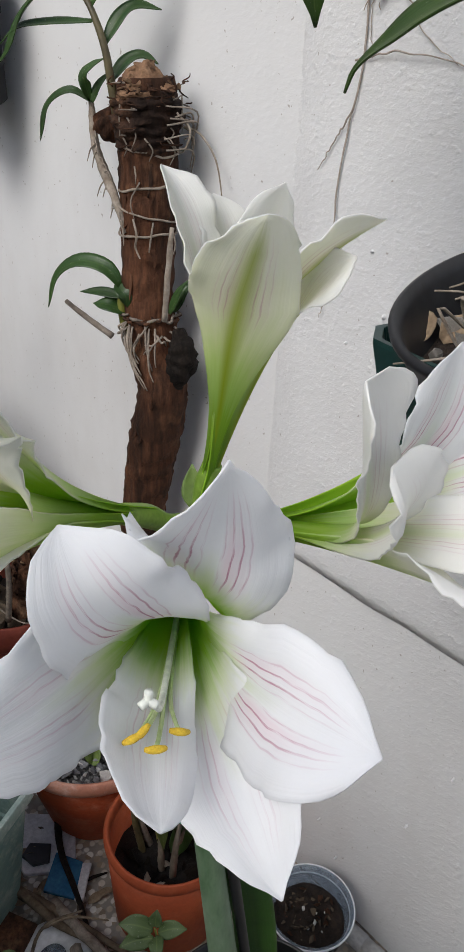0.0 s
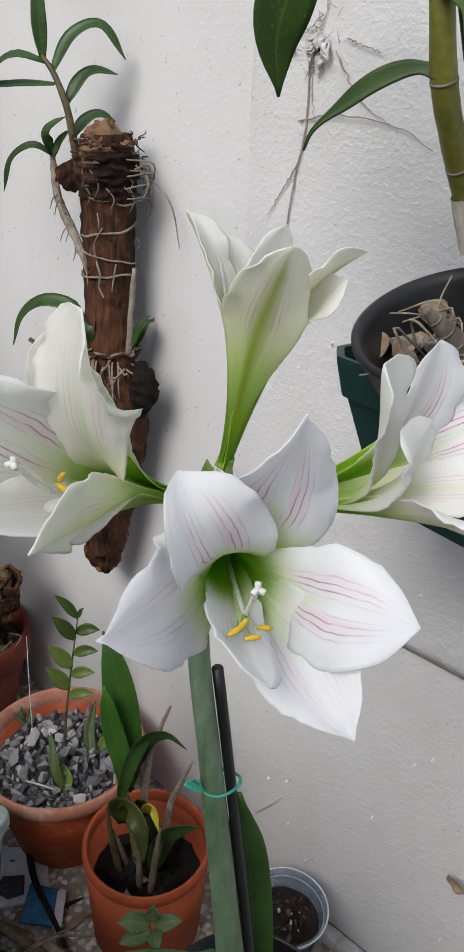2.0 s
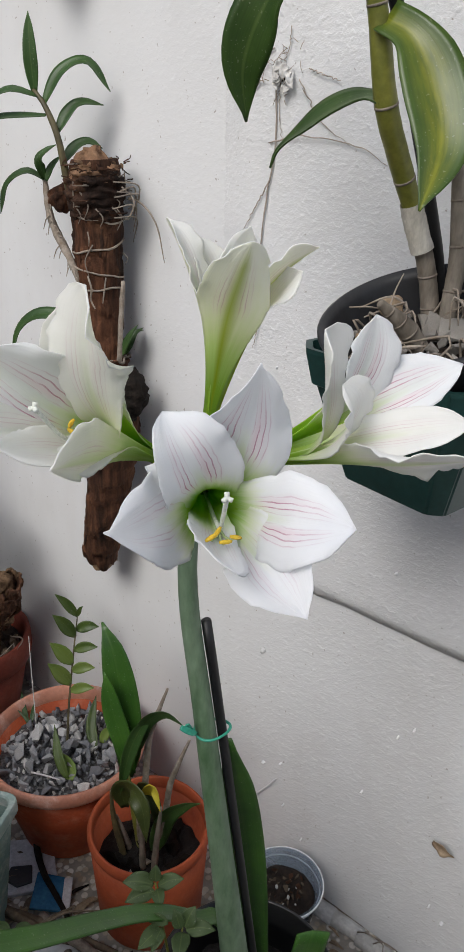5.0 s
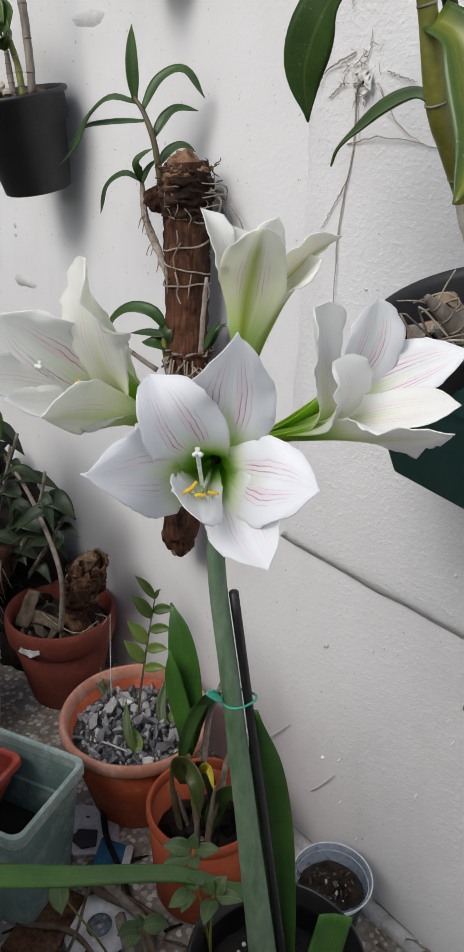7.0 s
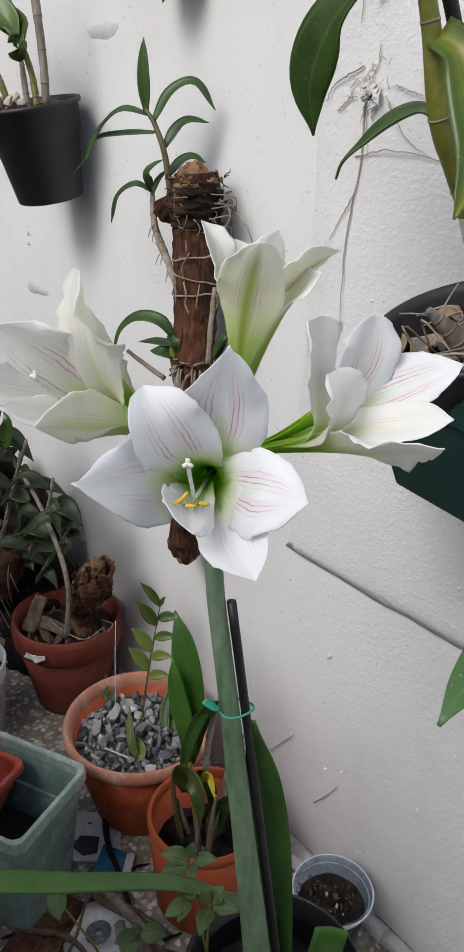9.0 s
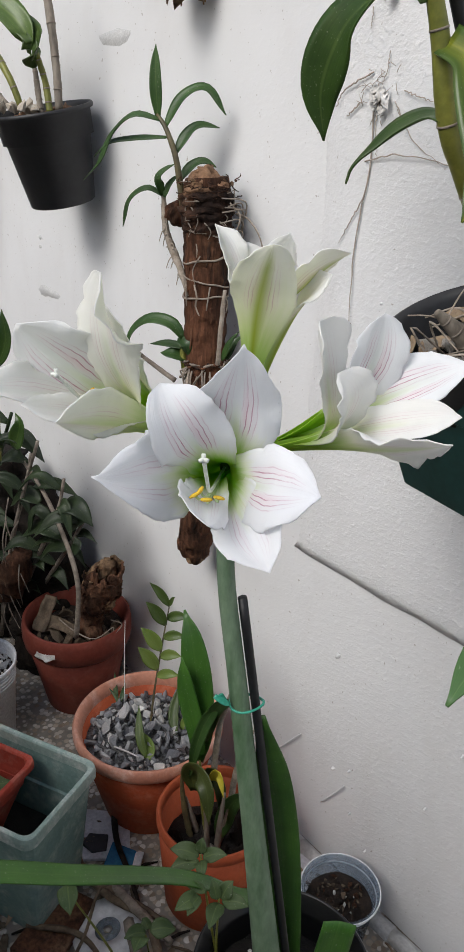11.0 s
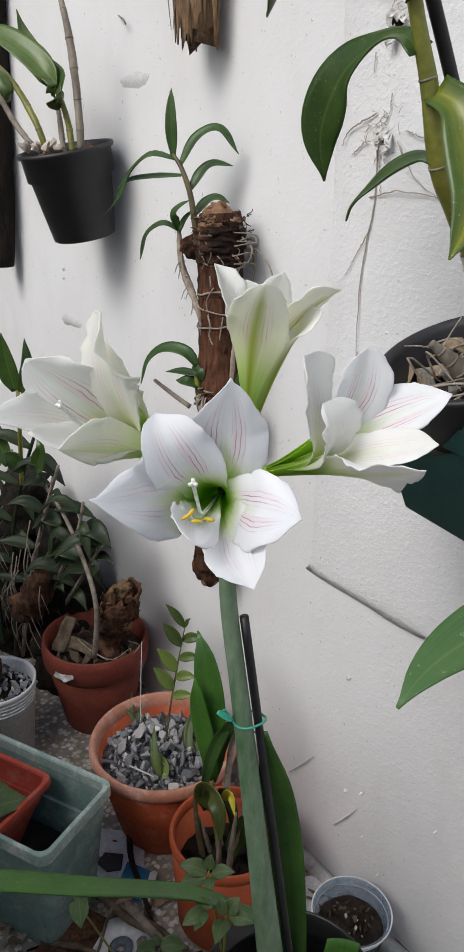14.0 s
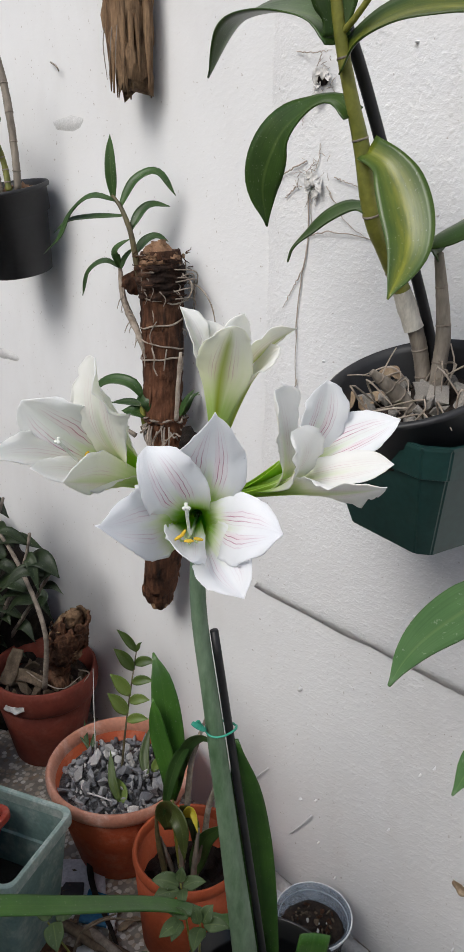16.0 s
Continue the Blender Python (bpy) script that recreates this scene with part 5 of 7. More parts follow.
for pts, rad, m_ in (
    ([(1.165, -0.118, 1.038), (1.155, -0.116, 1.086), (1.148, -0.123, 1.128), (1.137, -0.139, 1.174)], [0.0085, 0.0090, 0.0088, 0.0085], CANE),
    ([(1.138, -0.138, 1.172), (1.133, -0.170, 1.218), (1.133, -0.205, 1.263), (1.128, -0.224, 1.327), (1.123, -0.239, 1.371), (1.119, -0.252, 1.414), (1.118, -0.265, 1.460)], [0.0088, 0.0098, 0.0098, 0.0086, 0.0070, 0.0060, 0.0052], CANE_GREEN),
    ([(1.180, -0.131, 1.044), (1.178, -0.123, 1.098), (1.178, -0.121, 1.138), (1.172, -0.123, 1.184), (1.167, -0.129, 1.224)], [0.0070, 0.0082, 0.0085, 0.0070, 0.0050], CANE),
    ([(1.175, -0.166, 1.060), (1.165, -0.184, 1.081), (1.150, -0.208, 1.104)], [0.0080, 0.0098, 0.0075, 0.0036], CANE),
):
    bm = bmesh.new()
    tube(bm, pts, rad, 14, 40, 0.06, len(pts))
    cane = part("cane", bm, m_, orchid)
    c = spline(pts, 40)
    for k in range(5, 40, 9):
        bm = bmesh.new()
        d = (c[k + 1] - c[k]).normalized() * 0.0010
        tube(bm, [c[k] - d, c[k] + d], [along(rad, k / 40) * 1.06] * 2, 14, 2)
        part("node_ring", bm, CANE if m_ is CANE_GREEN else ROOT_DARK, cane)
bm = bmesh.new()
tube(bm, [(1.155, -0.097, 1.091), (1.148, -0.108, 1.147), (1.130, -0.177, 1.301), (1.117, -0.215, 1.389), (1.110, -0.237, 1.432), (1.106, -0.253, 1.473)], [0.0062] * 4, 10, 30)
part("stake", bm, STAKE, orchid, "black plastic support stake")
bm = bmesh.new()
tube(bm, [(1.136, -0.146, 1.184), (1.139, -0.137, 1.165), (1.145, -0.129, 1.141)], [0.0102, 0.0110, 0.0112], 16, 12, 0.12, 3, False)
part("papery_sheath", bm, PAPER, orchid, "torn pale papery sheath")
bm = bmesh.new()
tube(bm, [(1.120, -0.252, 1.417), (1.136, -0.254, 1.427), (1.155, -0.256, 1.442)], [0.0032, 0.0030, 0.0028], 8, 10)
part("cane", bm, CANE_GREEN, orchid)
BROAD_LEAF = (0.55, 0.6, 0.9, 1.0, 0.95, 0.78, 0.45, 0.04)
STALKED_LEAF = (0.50, 0.34, 0.50, 0.86, 1.0, 0.92, 0.55, 0.04)
CURLED_LEAF = (0.40, 0.50, 0.90, 1.0, 0.80, 0.42, 0.20, 0.04)
for pts, w, m_, up, shape in (
    ([(1.124, -0.234, 1.350), (1.102, -0.236, 1.365), (1.067, -0.232, 1.361), (1.028, -0.232, 1.338), (1.000, -0.228, 1.292), (0.994, -0.214, 1.246)], 0.047, LEAF_BIG, (0.62, -0.55, 0.55), STALKED_LEAF),
    ([(1.134, -0.208, 1.263), (1.112, -0.202, 1.267), (1.077, -0.198, 1.257), (1.040, -0.196, 1.238), (1.016, -0.193, 1.222), (1.008, -0.192, 1.207)], 0.035, LEAF_BIG, (0.4, -0.5, 0.75), CURLED_LEAF),
    ([(1.135, -0.221, 1.321), (1.162, -0.222, 1.306), (1.184, -0.224, 1.272), (1.202, -0.237, 1.232), (1.209, -0.273, 1.190)], 0.050, LEAF_YELLOWING, (0.55, -0.75, 0.25), BROAD_LEAF),
    ([(1.116, -0.253, 1.409), (1.090, -0.254, 1.433), (1.028, -0.247, 1.448), (0.963, -0.239, 1.444), (0.909, -0.228, 1.403)], 0.058, LEAF_BIG, (0.2, -0.35, 0.9), BROAD_LEAF),
    ([(1.118, -0.247, 1.389), (1.137, -0.249, 1.410), (1.172, -0.244, 1.423), (1.210, -0.237, 1.426), (1.248, -0.224, 1.422), (1.273, -0.206, 1.401)], 0.050, LEAF_YELLOWING, (0.2, -0.55, 0.8), BROAD_LEAF),
    ([(1.167, -0.129, 1.221), (1.165, -0.141, 1.237), (1.187, -0.145, 1.248), (1.218, -0.143, 1.258), (1.254, -0.135, 1.249)], 0.042, LEAF_BIG, (0.2, -0.5, 0.8), BROAD_LEAF),
    ([(1.116, -0.255, 1.415), (1.117, -0.259, 1.438), (1.114, -0.272, 1.468), (1.103, -0.290, 1.493)], 0.045, LEAF_BIG, (0.6, -0.6, 0.3), BROAD_LEAF),
):
    bm = bmesh.new()
    blade(bm, pts, w, up, 0.28, 26, 8, 0.0016, shape)
    part("leaf", bm, m_, orchid)
rnd = random.Random(17)
for k in range(16):
    a = rnd.random() * 6.28
    q = bp + lean @ V((0.05 * math.cos(a), 0.05 * math.sin(a), -0.03))
    bm = bmesh.new()
    tube(bm, [q, q + V((rnd.uniform(-0.03, 0.03), rnd.uniform(-0.03, 0.02), 0.02 + 0.02 * rnd.random())), q + V((rnd.uniform(-0.06, 0.06), rnd.uniform(-0.05, 0.03), 0.012 * rnd.random()))], [0.0012, 0.0013, 0.0007], 5, 10)
    part("root", bm, ROOT, orchid)
for pts in ([(1.153, -0.195, 1.097), (1.145, -0.172, 1.110), (1.144, -0.158, 1.123)], [(1.124, -0.216, 1.097), (1.139, -0.205, 1.098), (1.149, -0.174, 1.090)], [(1.186, -0.117, 1.129), (1.194, -0.118, 1.107), (1.192, -0.125, 1.080)]):
    bm = bmesh.new()
    tube(bm, pts, [0.0008, 0.0009, 0.0007], 5, 10)
    part("root", bm, ROOT, orchid)
for pts in ([(1.089, -0.176, 1.043), (1.091, -0.170, 1.056), (1.084, -0.170, 1.068)], [(1.108, -0.165, 1.045), (1.119, -0.155, 1.057), (1.138, -0.146, 1.057)], [(1.118, -0.139, 1.076), (1.123, -0.134, 1.085), (1.134, -0.130, 1.081)]):
    bm = bmesh.new()
    blade(bm, pts, 0.020, (0.4, -0.4, 0.8), 0.9, 10, 6, 0.0008, wave=0.4)
    part("dry_leaf", bm, DEAD_LEAF, orchid, "curled dry leaf")


# ---- dry roots and torn fibre still clinging to the wall ----
cling = thing("clinging_roots", (0.877, -0.002, 1.29), "dry orchid roots still clinging to the plaster", "roots")
for pts, r in (
    ([(0.868, -0.004, 1.283), (0.871, -0.003, 1.226), (0.863, -0.003, 1.179), (0.855, -0.003, 1.105), (0.858, -0.003, 1.001)], 0.0022),
    ([(0.865, -0.004, 1.183), (0.844, -0.003, 1.150), (0.825, -0.003, 1.120)], 0.0018),
    ([(0.862, -0.003, 1.327), (0.831, -0.005, 1.315), (0.812, -0.003, 1.306), (0.802, -0.003, 1.289)], 0.0022),
    ([(0.842, -0.003, 1.292), (0.834, -0.004, 1.285), (0.823, -0.003, 1.278)], 0.0022),
    ([(0.913, -0.003, 1.305), (0.936, -0.004, 1.298), (0.958, -0.003, 1.292)], 0.0016),
    ([(0.900, -0.003, 1.294), (0.914, -0.004, 1.277), (0.935, -0.003, 1.250), (0.977, -0.003, 1.226)], 0.0014),
    ([(0.860, -0.003, 1.225), (0.915, -0.006, 1.234), (0.986, -0.003, 1.226), (1.029, -0.003, 1.207)], 0.0018),
    ([(0.875, -0.003, 1.299), (0.873, -0.003, 1.264), (0.880, -0.003, 1.227)], 0.0012),
    ([(0.885, -0.003, 1.349), (0.884, -0.003, 1.329), (0.876, -0.003, 1.311)], 0.0012),
    ([(0.852, -0.003, 1.397), (0.851, -0.003, 1.373)], 0.0012),
    ([(0.835, -0.003, 1.465), (0.871, -0.010, 1.459), (0.911, -0.020, 1.456)], 0.0016),
    ([(0.861, -0.003, 1.016), (0.855, -0.003, 0.990), (0.849, -0.003, 0.964)], 0.0018),
):
    bm = bmesh.new()
    tube(bm, wander(pts, 0.0026, len(cling.children)), [r * 0.50, r * 0.48, r * 0.40, r * 0.24], 6, 40, 0.35, r * 9000)
    part("root", bm, ROOT_WALL, cling)
rnd = random.Random(23)
for cx, cz, cnt, spread in ((0.877, 1.297, 34, 0.034), (0.886, 1.425, 16, 0.022)):
    for k in range(cnt):
        a, r = rnd.random() * 6.28, spread * rnd.random() ** 0.7
        p = V((cx + r * math.cos(a), -0.004, cz + r * math.sin(a) * 1.2 + 0.006))
        d = V((rnd.uniform(-1, 1), 0, rnd.uniform(-1, 1))) * 0.014
        bm = bmesh.new()
        tube(bm, [p, p + d * 0.5 + V((0, -0.004 * rnd.random(), 0)), p + d], [0.0004, 0.0005, 0.0003], 5, 5)
        part("fibre", bm, ROOT_WALL if k % 2 else ROOT, cling)
    for k in range(11):
        a = rnd.random() * 6.28
        p = V((cx + 0.010 * math.cos(a), -0.004, cz + 0.014 * math.sin(a)))
        bm = bmesh.new()
        blade(bm, [p, p + V((0.006 * math.cos(a * 2), -0.007, -0.006)), p + V((0.010 * math.cos(a * 2), -0.006, -0.018 * rnd.random()))], 0.010, (0.5, -0.8, 0.2), 0.6, 8, 4, 0.0006, wave=0.5, seed=k)
        part("husk", bm, HUSK, cling, "white torn fibre")
    # flat dark disc in place of the hole's shaded inside
    bm = bmesh.new()
    disc(bm, (cx - 0.005, -0.0015, cz + 0.004), 0.0095, 4, 14, 0.003, 3, Matrix.Rotation(radians(90), 3, "X"))
    part("hole_dark", bm, DARK_WOOD, cling)


# ---- pots on the ledge ----
def clay_pot(name, c, top, low, h, lip, rim_h, material, label, rim_mat=None, wall=0.009):
    """A tapered pot with a rolled rim of its own."""
    t = thing(name, c, label, "potted plant")
    bm = bmesh.new()
    z = h - rim_h
    lathe(bm, [(low - 0.004, 0), (low, 0.004), (low + (top - lip - low) * 0.5, z * 0.5), (top - lip, z), (top - lip - wall, z), (low - wall, 0.012), (0.012, 0.012), (0.012, 0)], c, 72, wobble=0.006)
    part("body", bm, material, t)
    bm = bmesh.new()
    lathe(bm, [(top - lip - 0.003, z - 0.012), (top - 0.003, z - 0.001), (top, z + rim_h * 0.3), (top, z + rim_h * 0.7), (top - 0.003, h - 0.002), (top - wall * 0.6, h), (top - wall * 1.2, h - 0.003), (top - lip - wall, z - 0.002)], c, 72, wobble=0.004)
    part("rim", bm, rim_mat or material, t)
    return t


def soil(t, c, z, r, material, seed, lump=0.010, dome=0.0):
    bm = bmesh.new()
    disc(bm, V((c[0], c[1], z)), r, 8, 36, lump, seed, dome=dome)
    part("soil", bm, material, t)


# wide pot of gravel
GP = (0.590, -0.180, 0.0)
gravel_pot = clay_pot("gravel_pot", GP, 0.146, 0.090, 0.216, 0.010, 0.026, CLAY_ORANGE, "wide orange clay pot of grey gravel with seedlings", CLAY_RIM)
soil(gravel_pot, GP, 0.169, 0.124, GRIT, 3, 0.006)
scatter("gravel_stone", stone_meshes(9, 3, STONE, 0.6), gravel_pot, 255, V((GP[0], GP[1], 0.173)), 0.120, 0.0086, 5, 0.012, vary=0.55)
scatter("gravel_stone", stone_meshes(5, 13, STONE, 0.5), gravel_pot, 40, V((GP[0] + 0.01, GP[1] - 0.01, 0.183)), 0.105, 0.0125, 8, 0.008, vary=0.5)
bm = bmesh.new()
sp = [(0.585, -0.175, 0.170), (0.566, -0.150, 0.245), (0.543, -0.115, 0.330), (0.521, -0.082, 0.396)]
tube(bm, sp, [0.0024, 0.0022, 0.0018, 0.0012], 7, 20)
sprig = part("seedling", bm, SHOOT, gravel_pot, "slim seedling with paired small leaves")
c = spline(sp, 20)
OVAL = (0.22, 0.72, 0.97, 1.0, 0.82, 0.48, 0.04)
LEFT, RIGHT = V((-0.40, -0.50, 0.95)), V((0.60, 0.48, 0.22))
for k, (i, way, ln, w) in enumerate(((20, LEFT, 0.046, 0.014), (20, V((0.3, 0.3, 0.9)), 0.022, 0.007), (18, RIGHT, 0.044, 0.017), (17, LEFT, 0.046, 0.020), (15, RIGHT, 0.046, 0.016), (13, LEFT, 0.046, 0.022), (12, RIGHT, 0.044, 0.017), (10, LEFT, 0.046, 0.022), (9, RIGHT, 0.046, 0.016))):
    bm = bmesh.new()
    blade(bm, [c[i], c[i] + way * ln * 0.65 + V((0, 0, 0.004)), c[i] + way * ln * 1.3 + V((0, 0, -0.003))], w * 1.25, (0.62, -0.55, 0.5), 0.3, 10, 6, 0.0008, OVAL)
    part("leaf", bm, LEAF_LIME if k > 4 else LEAF_YOUNG, sprig)
for pts, w, m_ in (
    ([(0.649, -0.224, 0.184), (0.622, -0.219, 0.214), (0.583, -0.196, 0.249)], 0.017, LEAF_YOUNG),
    ([(0.658, -0.219, 0.184), (0.634, -0.209, 0.194), (0.610, -0.203, 0.204)], 0.026, LEAF_LIME),
    ([(0.633, -0.146, 0.184), (0.602, -0.128, 0.214), (0.583, -0.097, 0.254)], 0.020, LEAF_YOUNG),
    ([(0.627, -0.127, 0.184), (0.629, -0.112, 0.204), (0.644, -0.104, 0.209)], 0.018, LEAF_LIME),
    ([(0.487, -0.189, 0.184), (0.462, -0.178, 0.199), (0.431, -0.161, 0.214)], 0.010, LEAF_ORCHID),
    ([(0.490, -0.185, 0.184), (0.478, -0.169, 0.199), (0.465, -0.156, 0.204)], 0.009, LEAF_ORCHID),
    ([(0.490, -0.188, 0.184), (0.479, -0.187, 0.194), (0.459, -0.191, 0.204)], 0.008, LEAF_ORCHID),
):
    bm = bmesh.new()
    blade(bm, pts, w, (0.6, -0.6, 0.4), 0.3, 12, 5, 0.0009)
    part("seedling_leaf", bm, m_, gravel_pot)
bm = bmesh.new()
tube(bm, [(0.497, -0.178, 0.184), (0.458, -0.152, 0.264), (0.421, -0.126, 0.324)], [0.0011, 0.0009, 0.0007], 5, 12)
part("dry_stalk", bm, HUSK, gravel_pot)
bm = bmesh.new()
tube(bm, [(0.596, -0.261, 0.192), (0.622, -0.250, 0.194), (0.649, -0.239, 0.194)], [0.0016, 0.0018, 0.001], 6, 10)
part("root", bm, HUSK, gravel_pot)

# bright orange pot with an orchid
OP = (0.831, -0.200, 0.0)
orange_pot = clay_pot("orange_pot", OP, 0.1015, 0.088, 0.200, 0.003, 0.022, CLAY_PLAIN, "bright orange pot holding a small orchid in dark mix", None, 0.007)
soil(orange_pot, OP, 0.118, 0.088, WET_SOIL, 9, 0.012)
scatter("pale_stone", stones_pale, orange_pot, 5, V((0.86, -0.235, 0.125)), 0.03, 0.009, 5)
scatter("bark_chip", stone_meshes(4, 53, DARK_WOOD, 0.6), orange_pot, 24, V((OP[0], OP[1], 0.124)), 0.078, 0.012, 15)
for pts, w, m_, fold in (
    ([(0.781, -0.200, 0.266), (0.786, -0.200, 0.329), (0.771, -0.195, 0.418), (0.748, -0.190, 0.492), (0.718, -0.185, 0.535)], 0.056, LEAF_STRAP, 0.2),
    ([(0.805, -0.210, 0.297), (0.792, -0.215, 0.357), (0.775, -0.220, 0.418), (0.760, -0.220, 0.480)], 0.034, LEAF_STRAP, 0.3),
    ([(0.800, -0.200, 0.326), (0.838, -0.210, 0.421), (0.889, -0.220, 0.478), (0.935, -0.230, 0.492)], 0.024, LEAF_ORCHID, 0.3),
    ([(0.846, -0.205, 0.440), (0.824, -0.215, 0.395), (0.812, -0.225, 0.344), (0.790, -0.225, 0.250)], 0.024, LEAF_ORCHID, 0.5),
    ([(0.790, -0.215, 0.215), (0.792, -0.222, 0.262), (0.823, -0.232, 0.295), (0.858, -0.240, 0.285), (0.872, -0.245, 0.225)], 0.040, LEAF_OLIVE, 0.25),
    ([(0.800, -0.190, 0.215), (0.822, -0.200, 0.275), (0.850, -0.205, 0.262), (0.862, -0.210, 0.200)], 0.026, LEAF_OLIVE, 0.3),
    ([(0.841, -0.200, 0.137), (0.870, -0.200, 0.238), (0.911, -0.200, 0.296), (0.942, -0.200, 0.324)], 0.034, LEAF_ORCHID, 0.3),
    ([(0.826, -0.205, 0.242), (0.842, -0.210, 0.287), (0.861, -0.218, 0.310), (0.883, -0.225, 0.283)], 0.022, LEAF_YELLOW, 0.2),
):
    bm = bmesh.new()
    blade(bm, pts, w * 0.92, (0.6, -0.65, 0.4), fold, 20, 8, 0.0013, (0.35, 0.65, 0.92, 1.0, 1.0, 0.9, 0.62, 0.06) if m_ is LEAF_STRAP else (0.35, 0.85, 1.0, 0.95, 0.75, 0.42, 0.03))
    part("leaf", bm, m_, orange_pot)
for pts, r, m_ in (
    ([(0.773, -0.220, 0.188), (0.785, -0.215, 0.147), (0.791, -0.200, 0.079)], 0.0062, ROOT_DARK),
    ([(0.814, -0.210, 0.202), (0.811, -0.200, 0.141), (0.815, -0.195, 0.088)], 0.0070, ROOT_DARK),
    ([(0.865, -0.200, 0.227), (0.848, -0.195, 0.167), (0.824, -0.190, 0.091)], 0.0072, ROOT_DARK),
    ([(0.865, -0.190, 0.491), (0.840, -0.190, 0.420), (0.823, -0.190, 0.360), (0.811, -0.190, 0.246)], 0.0058, ROOT),
    ([(0.919, -0.200, 0.434), (0.889, -0.195, 0.356), (0.867, -0.190, 0.288), (0.853, -0.190, 0.167)], 0.0058, ROOT),
    ([(0.785, -0.200, 0.269), (0.794, -0.200, 0.199), (0.805, -0.195, 0.101)], 0.0065, CANE_GREEN),
    ([(0.771, -0.228, 0.250), (0.776, -0.228, 0.189), (0.797, -0.225, 0.100)], 0.0062, SHOOT),
    ([(0.842, -0.228, 0.235), (0.840, -0.225, 0.170), (0.835, -0.220, 0.100)], 0.0060, CANE),
    ([(0.882, -0.222, 0.290), (0.870, -0.222, 0.200), (0.855, -0.215, 0.100)], 0.0060, CANE),
):
    bm = bmesh.new()
    tube(bm, pts, [r * 0.30, r * 0.75, r * 0.95, r * 0.9], 10, 22, 0.2, r * 700)
    part("cane", bm, m_, orange_pot)

# old red pot with a stump
RP = (0.215, -0.135, 0.0)
stump_pot = clay_pot("stump_pot", RP, 0.126, 0.080, 0.235, 0.010, 0.058, CLAY_RED, "old red clay pot holding a rotten stump")
soil(stump_pot, RP, 0.186, 0.106, SOIL, 6, 0.014)
scatter("bark_chip", stone_meshes(5, 61, TWIG, 0.5), stump_pot, 30, V((RP[0], RP[1], 0.192)), 0.092, 0.016, 25)
bm = bmesh.new()
tube(bm, [(0.256, -0.124, 0.188), (0.243, -0.115, 0.226), (0.262, -0.115, 0.279), (0.299, -0.115, 0.342), (0.336, -0.115, 0.399)], [0.030, 0.029, 0.031, 0.038, 0.030, 0.010], 36, 30, 0.25, 4)
for i, v in enumerate(bm.verts):
    a = (i % 36) / 36 * 2 * math.pi
    v.co += V((math.cos(a), math.sin(a), 0)) * (0.0022 * math.sin(9 * a + v.co.z * 14) + 0.004 * noise.noise(v.co * 90))
part("stump", bm, STUMP, stump_pot, "rotten brown stump with torn bark")
bm = bmesh.new()
tube(bm, [(0.285, -0.117, 0.300), (0.318, -0.118, 0.370), (0.345, -0.120, 0.415), (0.352, -0.121, 0.428)], [0.034, 0.036, 0.030, 0.012], 36, 24, 0.35, 14)
for v in bm.verts:
    v.co += V((noise.noise(v.co * 120), noise.noise(v.co * 120 + V((9, 0, 0))), noise.noise(v.co * 120 + V((0, 6, 0))))) * 0.006
part("stump_head", bm, SPLINTER, stump_pot, "tan torn head of the stump")
# torn husks round its head
rnd = random.Random(92)
low, high = V((0.277, -0.118, 0.278)), V((0.362, -0.122, 0.438))
for k in range(11):
    a = k * 0.57 * math.pi + rnd.uniform(-0.2, 0.2)
    d = V((math.cos(a), math.sin(a), 0))
    r0, r1 = 0.029 + 0.006 * rnd.random(), 0.022 + 0.012 * rnd.random()
    top_ = high + d * r1 + V((0, 0, rnd.uniform(-0.045, -0.005)))
    bm = bmesh.new()
    blade(bm, [low + d * r0, low.lerp(high, 0.45) + d * (r0 + 0.010), top_.lerp(low, 0.2) + d * 0.008, top_], rnd.uniform(0.034, 0.048), d + V((0, 0, 0.15)), -0.35, 18, 10, 0.004, (0.8, 1.0, 1.05, 1.0, 0.9, 0.55), wave=0.35, seed=k)
    for v in bm.verts:
        v.co += V((noise.noise(v.co * 160), noise.noise(v.co * 160 + V((9, 0, 0))), noise.noise(v.co * 160 + V((0, 6, 0))))) * 0.0065
    part("torn_bark", bm, (STUMP, STUMP, SPLINTER)[k % 3], stump_pot)
rnd = random.Random(93)
for k in range(34):
    q = V((0.313, -0.152, 0.363)) + V((rnd.uniform(-0.022, 0.030), rnd.uniform(-0.006, 0.006), rnd.uniform(-0.03, 0.03)))
    d = V((rnd.uniform(-1, 1), -0.35 * rnd.random(), rnd.uniform(-0.3, 0.8))).normalized() * rnd.uniform(0.012, 0.030)
    bm = bmesh.new()
    tube(bm, [q - d * 0.5, q + V((0, -0.004, 0)), q + d * 0.5 + V((0, 0, -0.003))], [0.0016, 0.0018, 0.0008], 5, 6, 0.3, k)
    part("fibre", bm, (SPLINTER, STUMP, DARK_BARK)[k % 3], stump_pot)
bm = bmesh.new()
tube(bm, [(0.299, -0.180, 0.234), (0.321, -0.180, 0.334), (0.319, -0.180, 0.402), (0.264, -0.175, 0.465), (0.164, -0.170, 0.535), (0.032, -0.165, 0.579)], [0.0060, 0.0058, 0.0052, 0.0048, 0.0044, 0.0036], 9, 30, 0.15, 2)
cane = part("cane", bm, ROOT_DARK, stump_pot, "leaning jointed orchid cane")
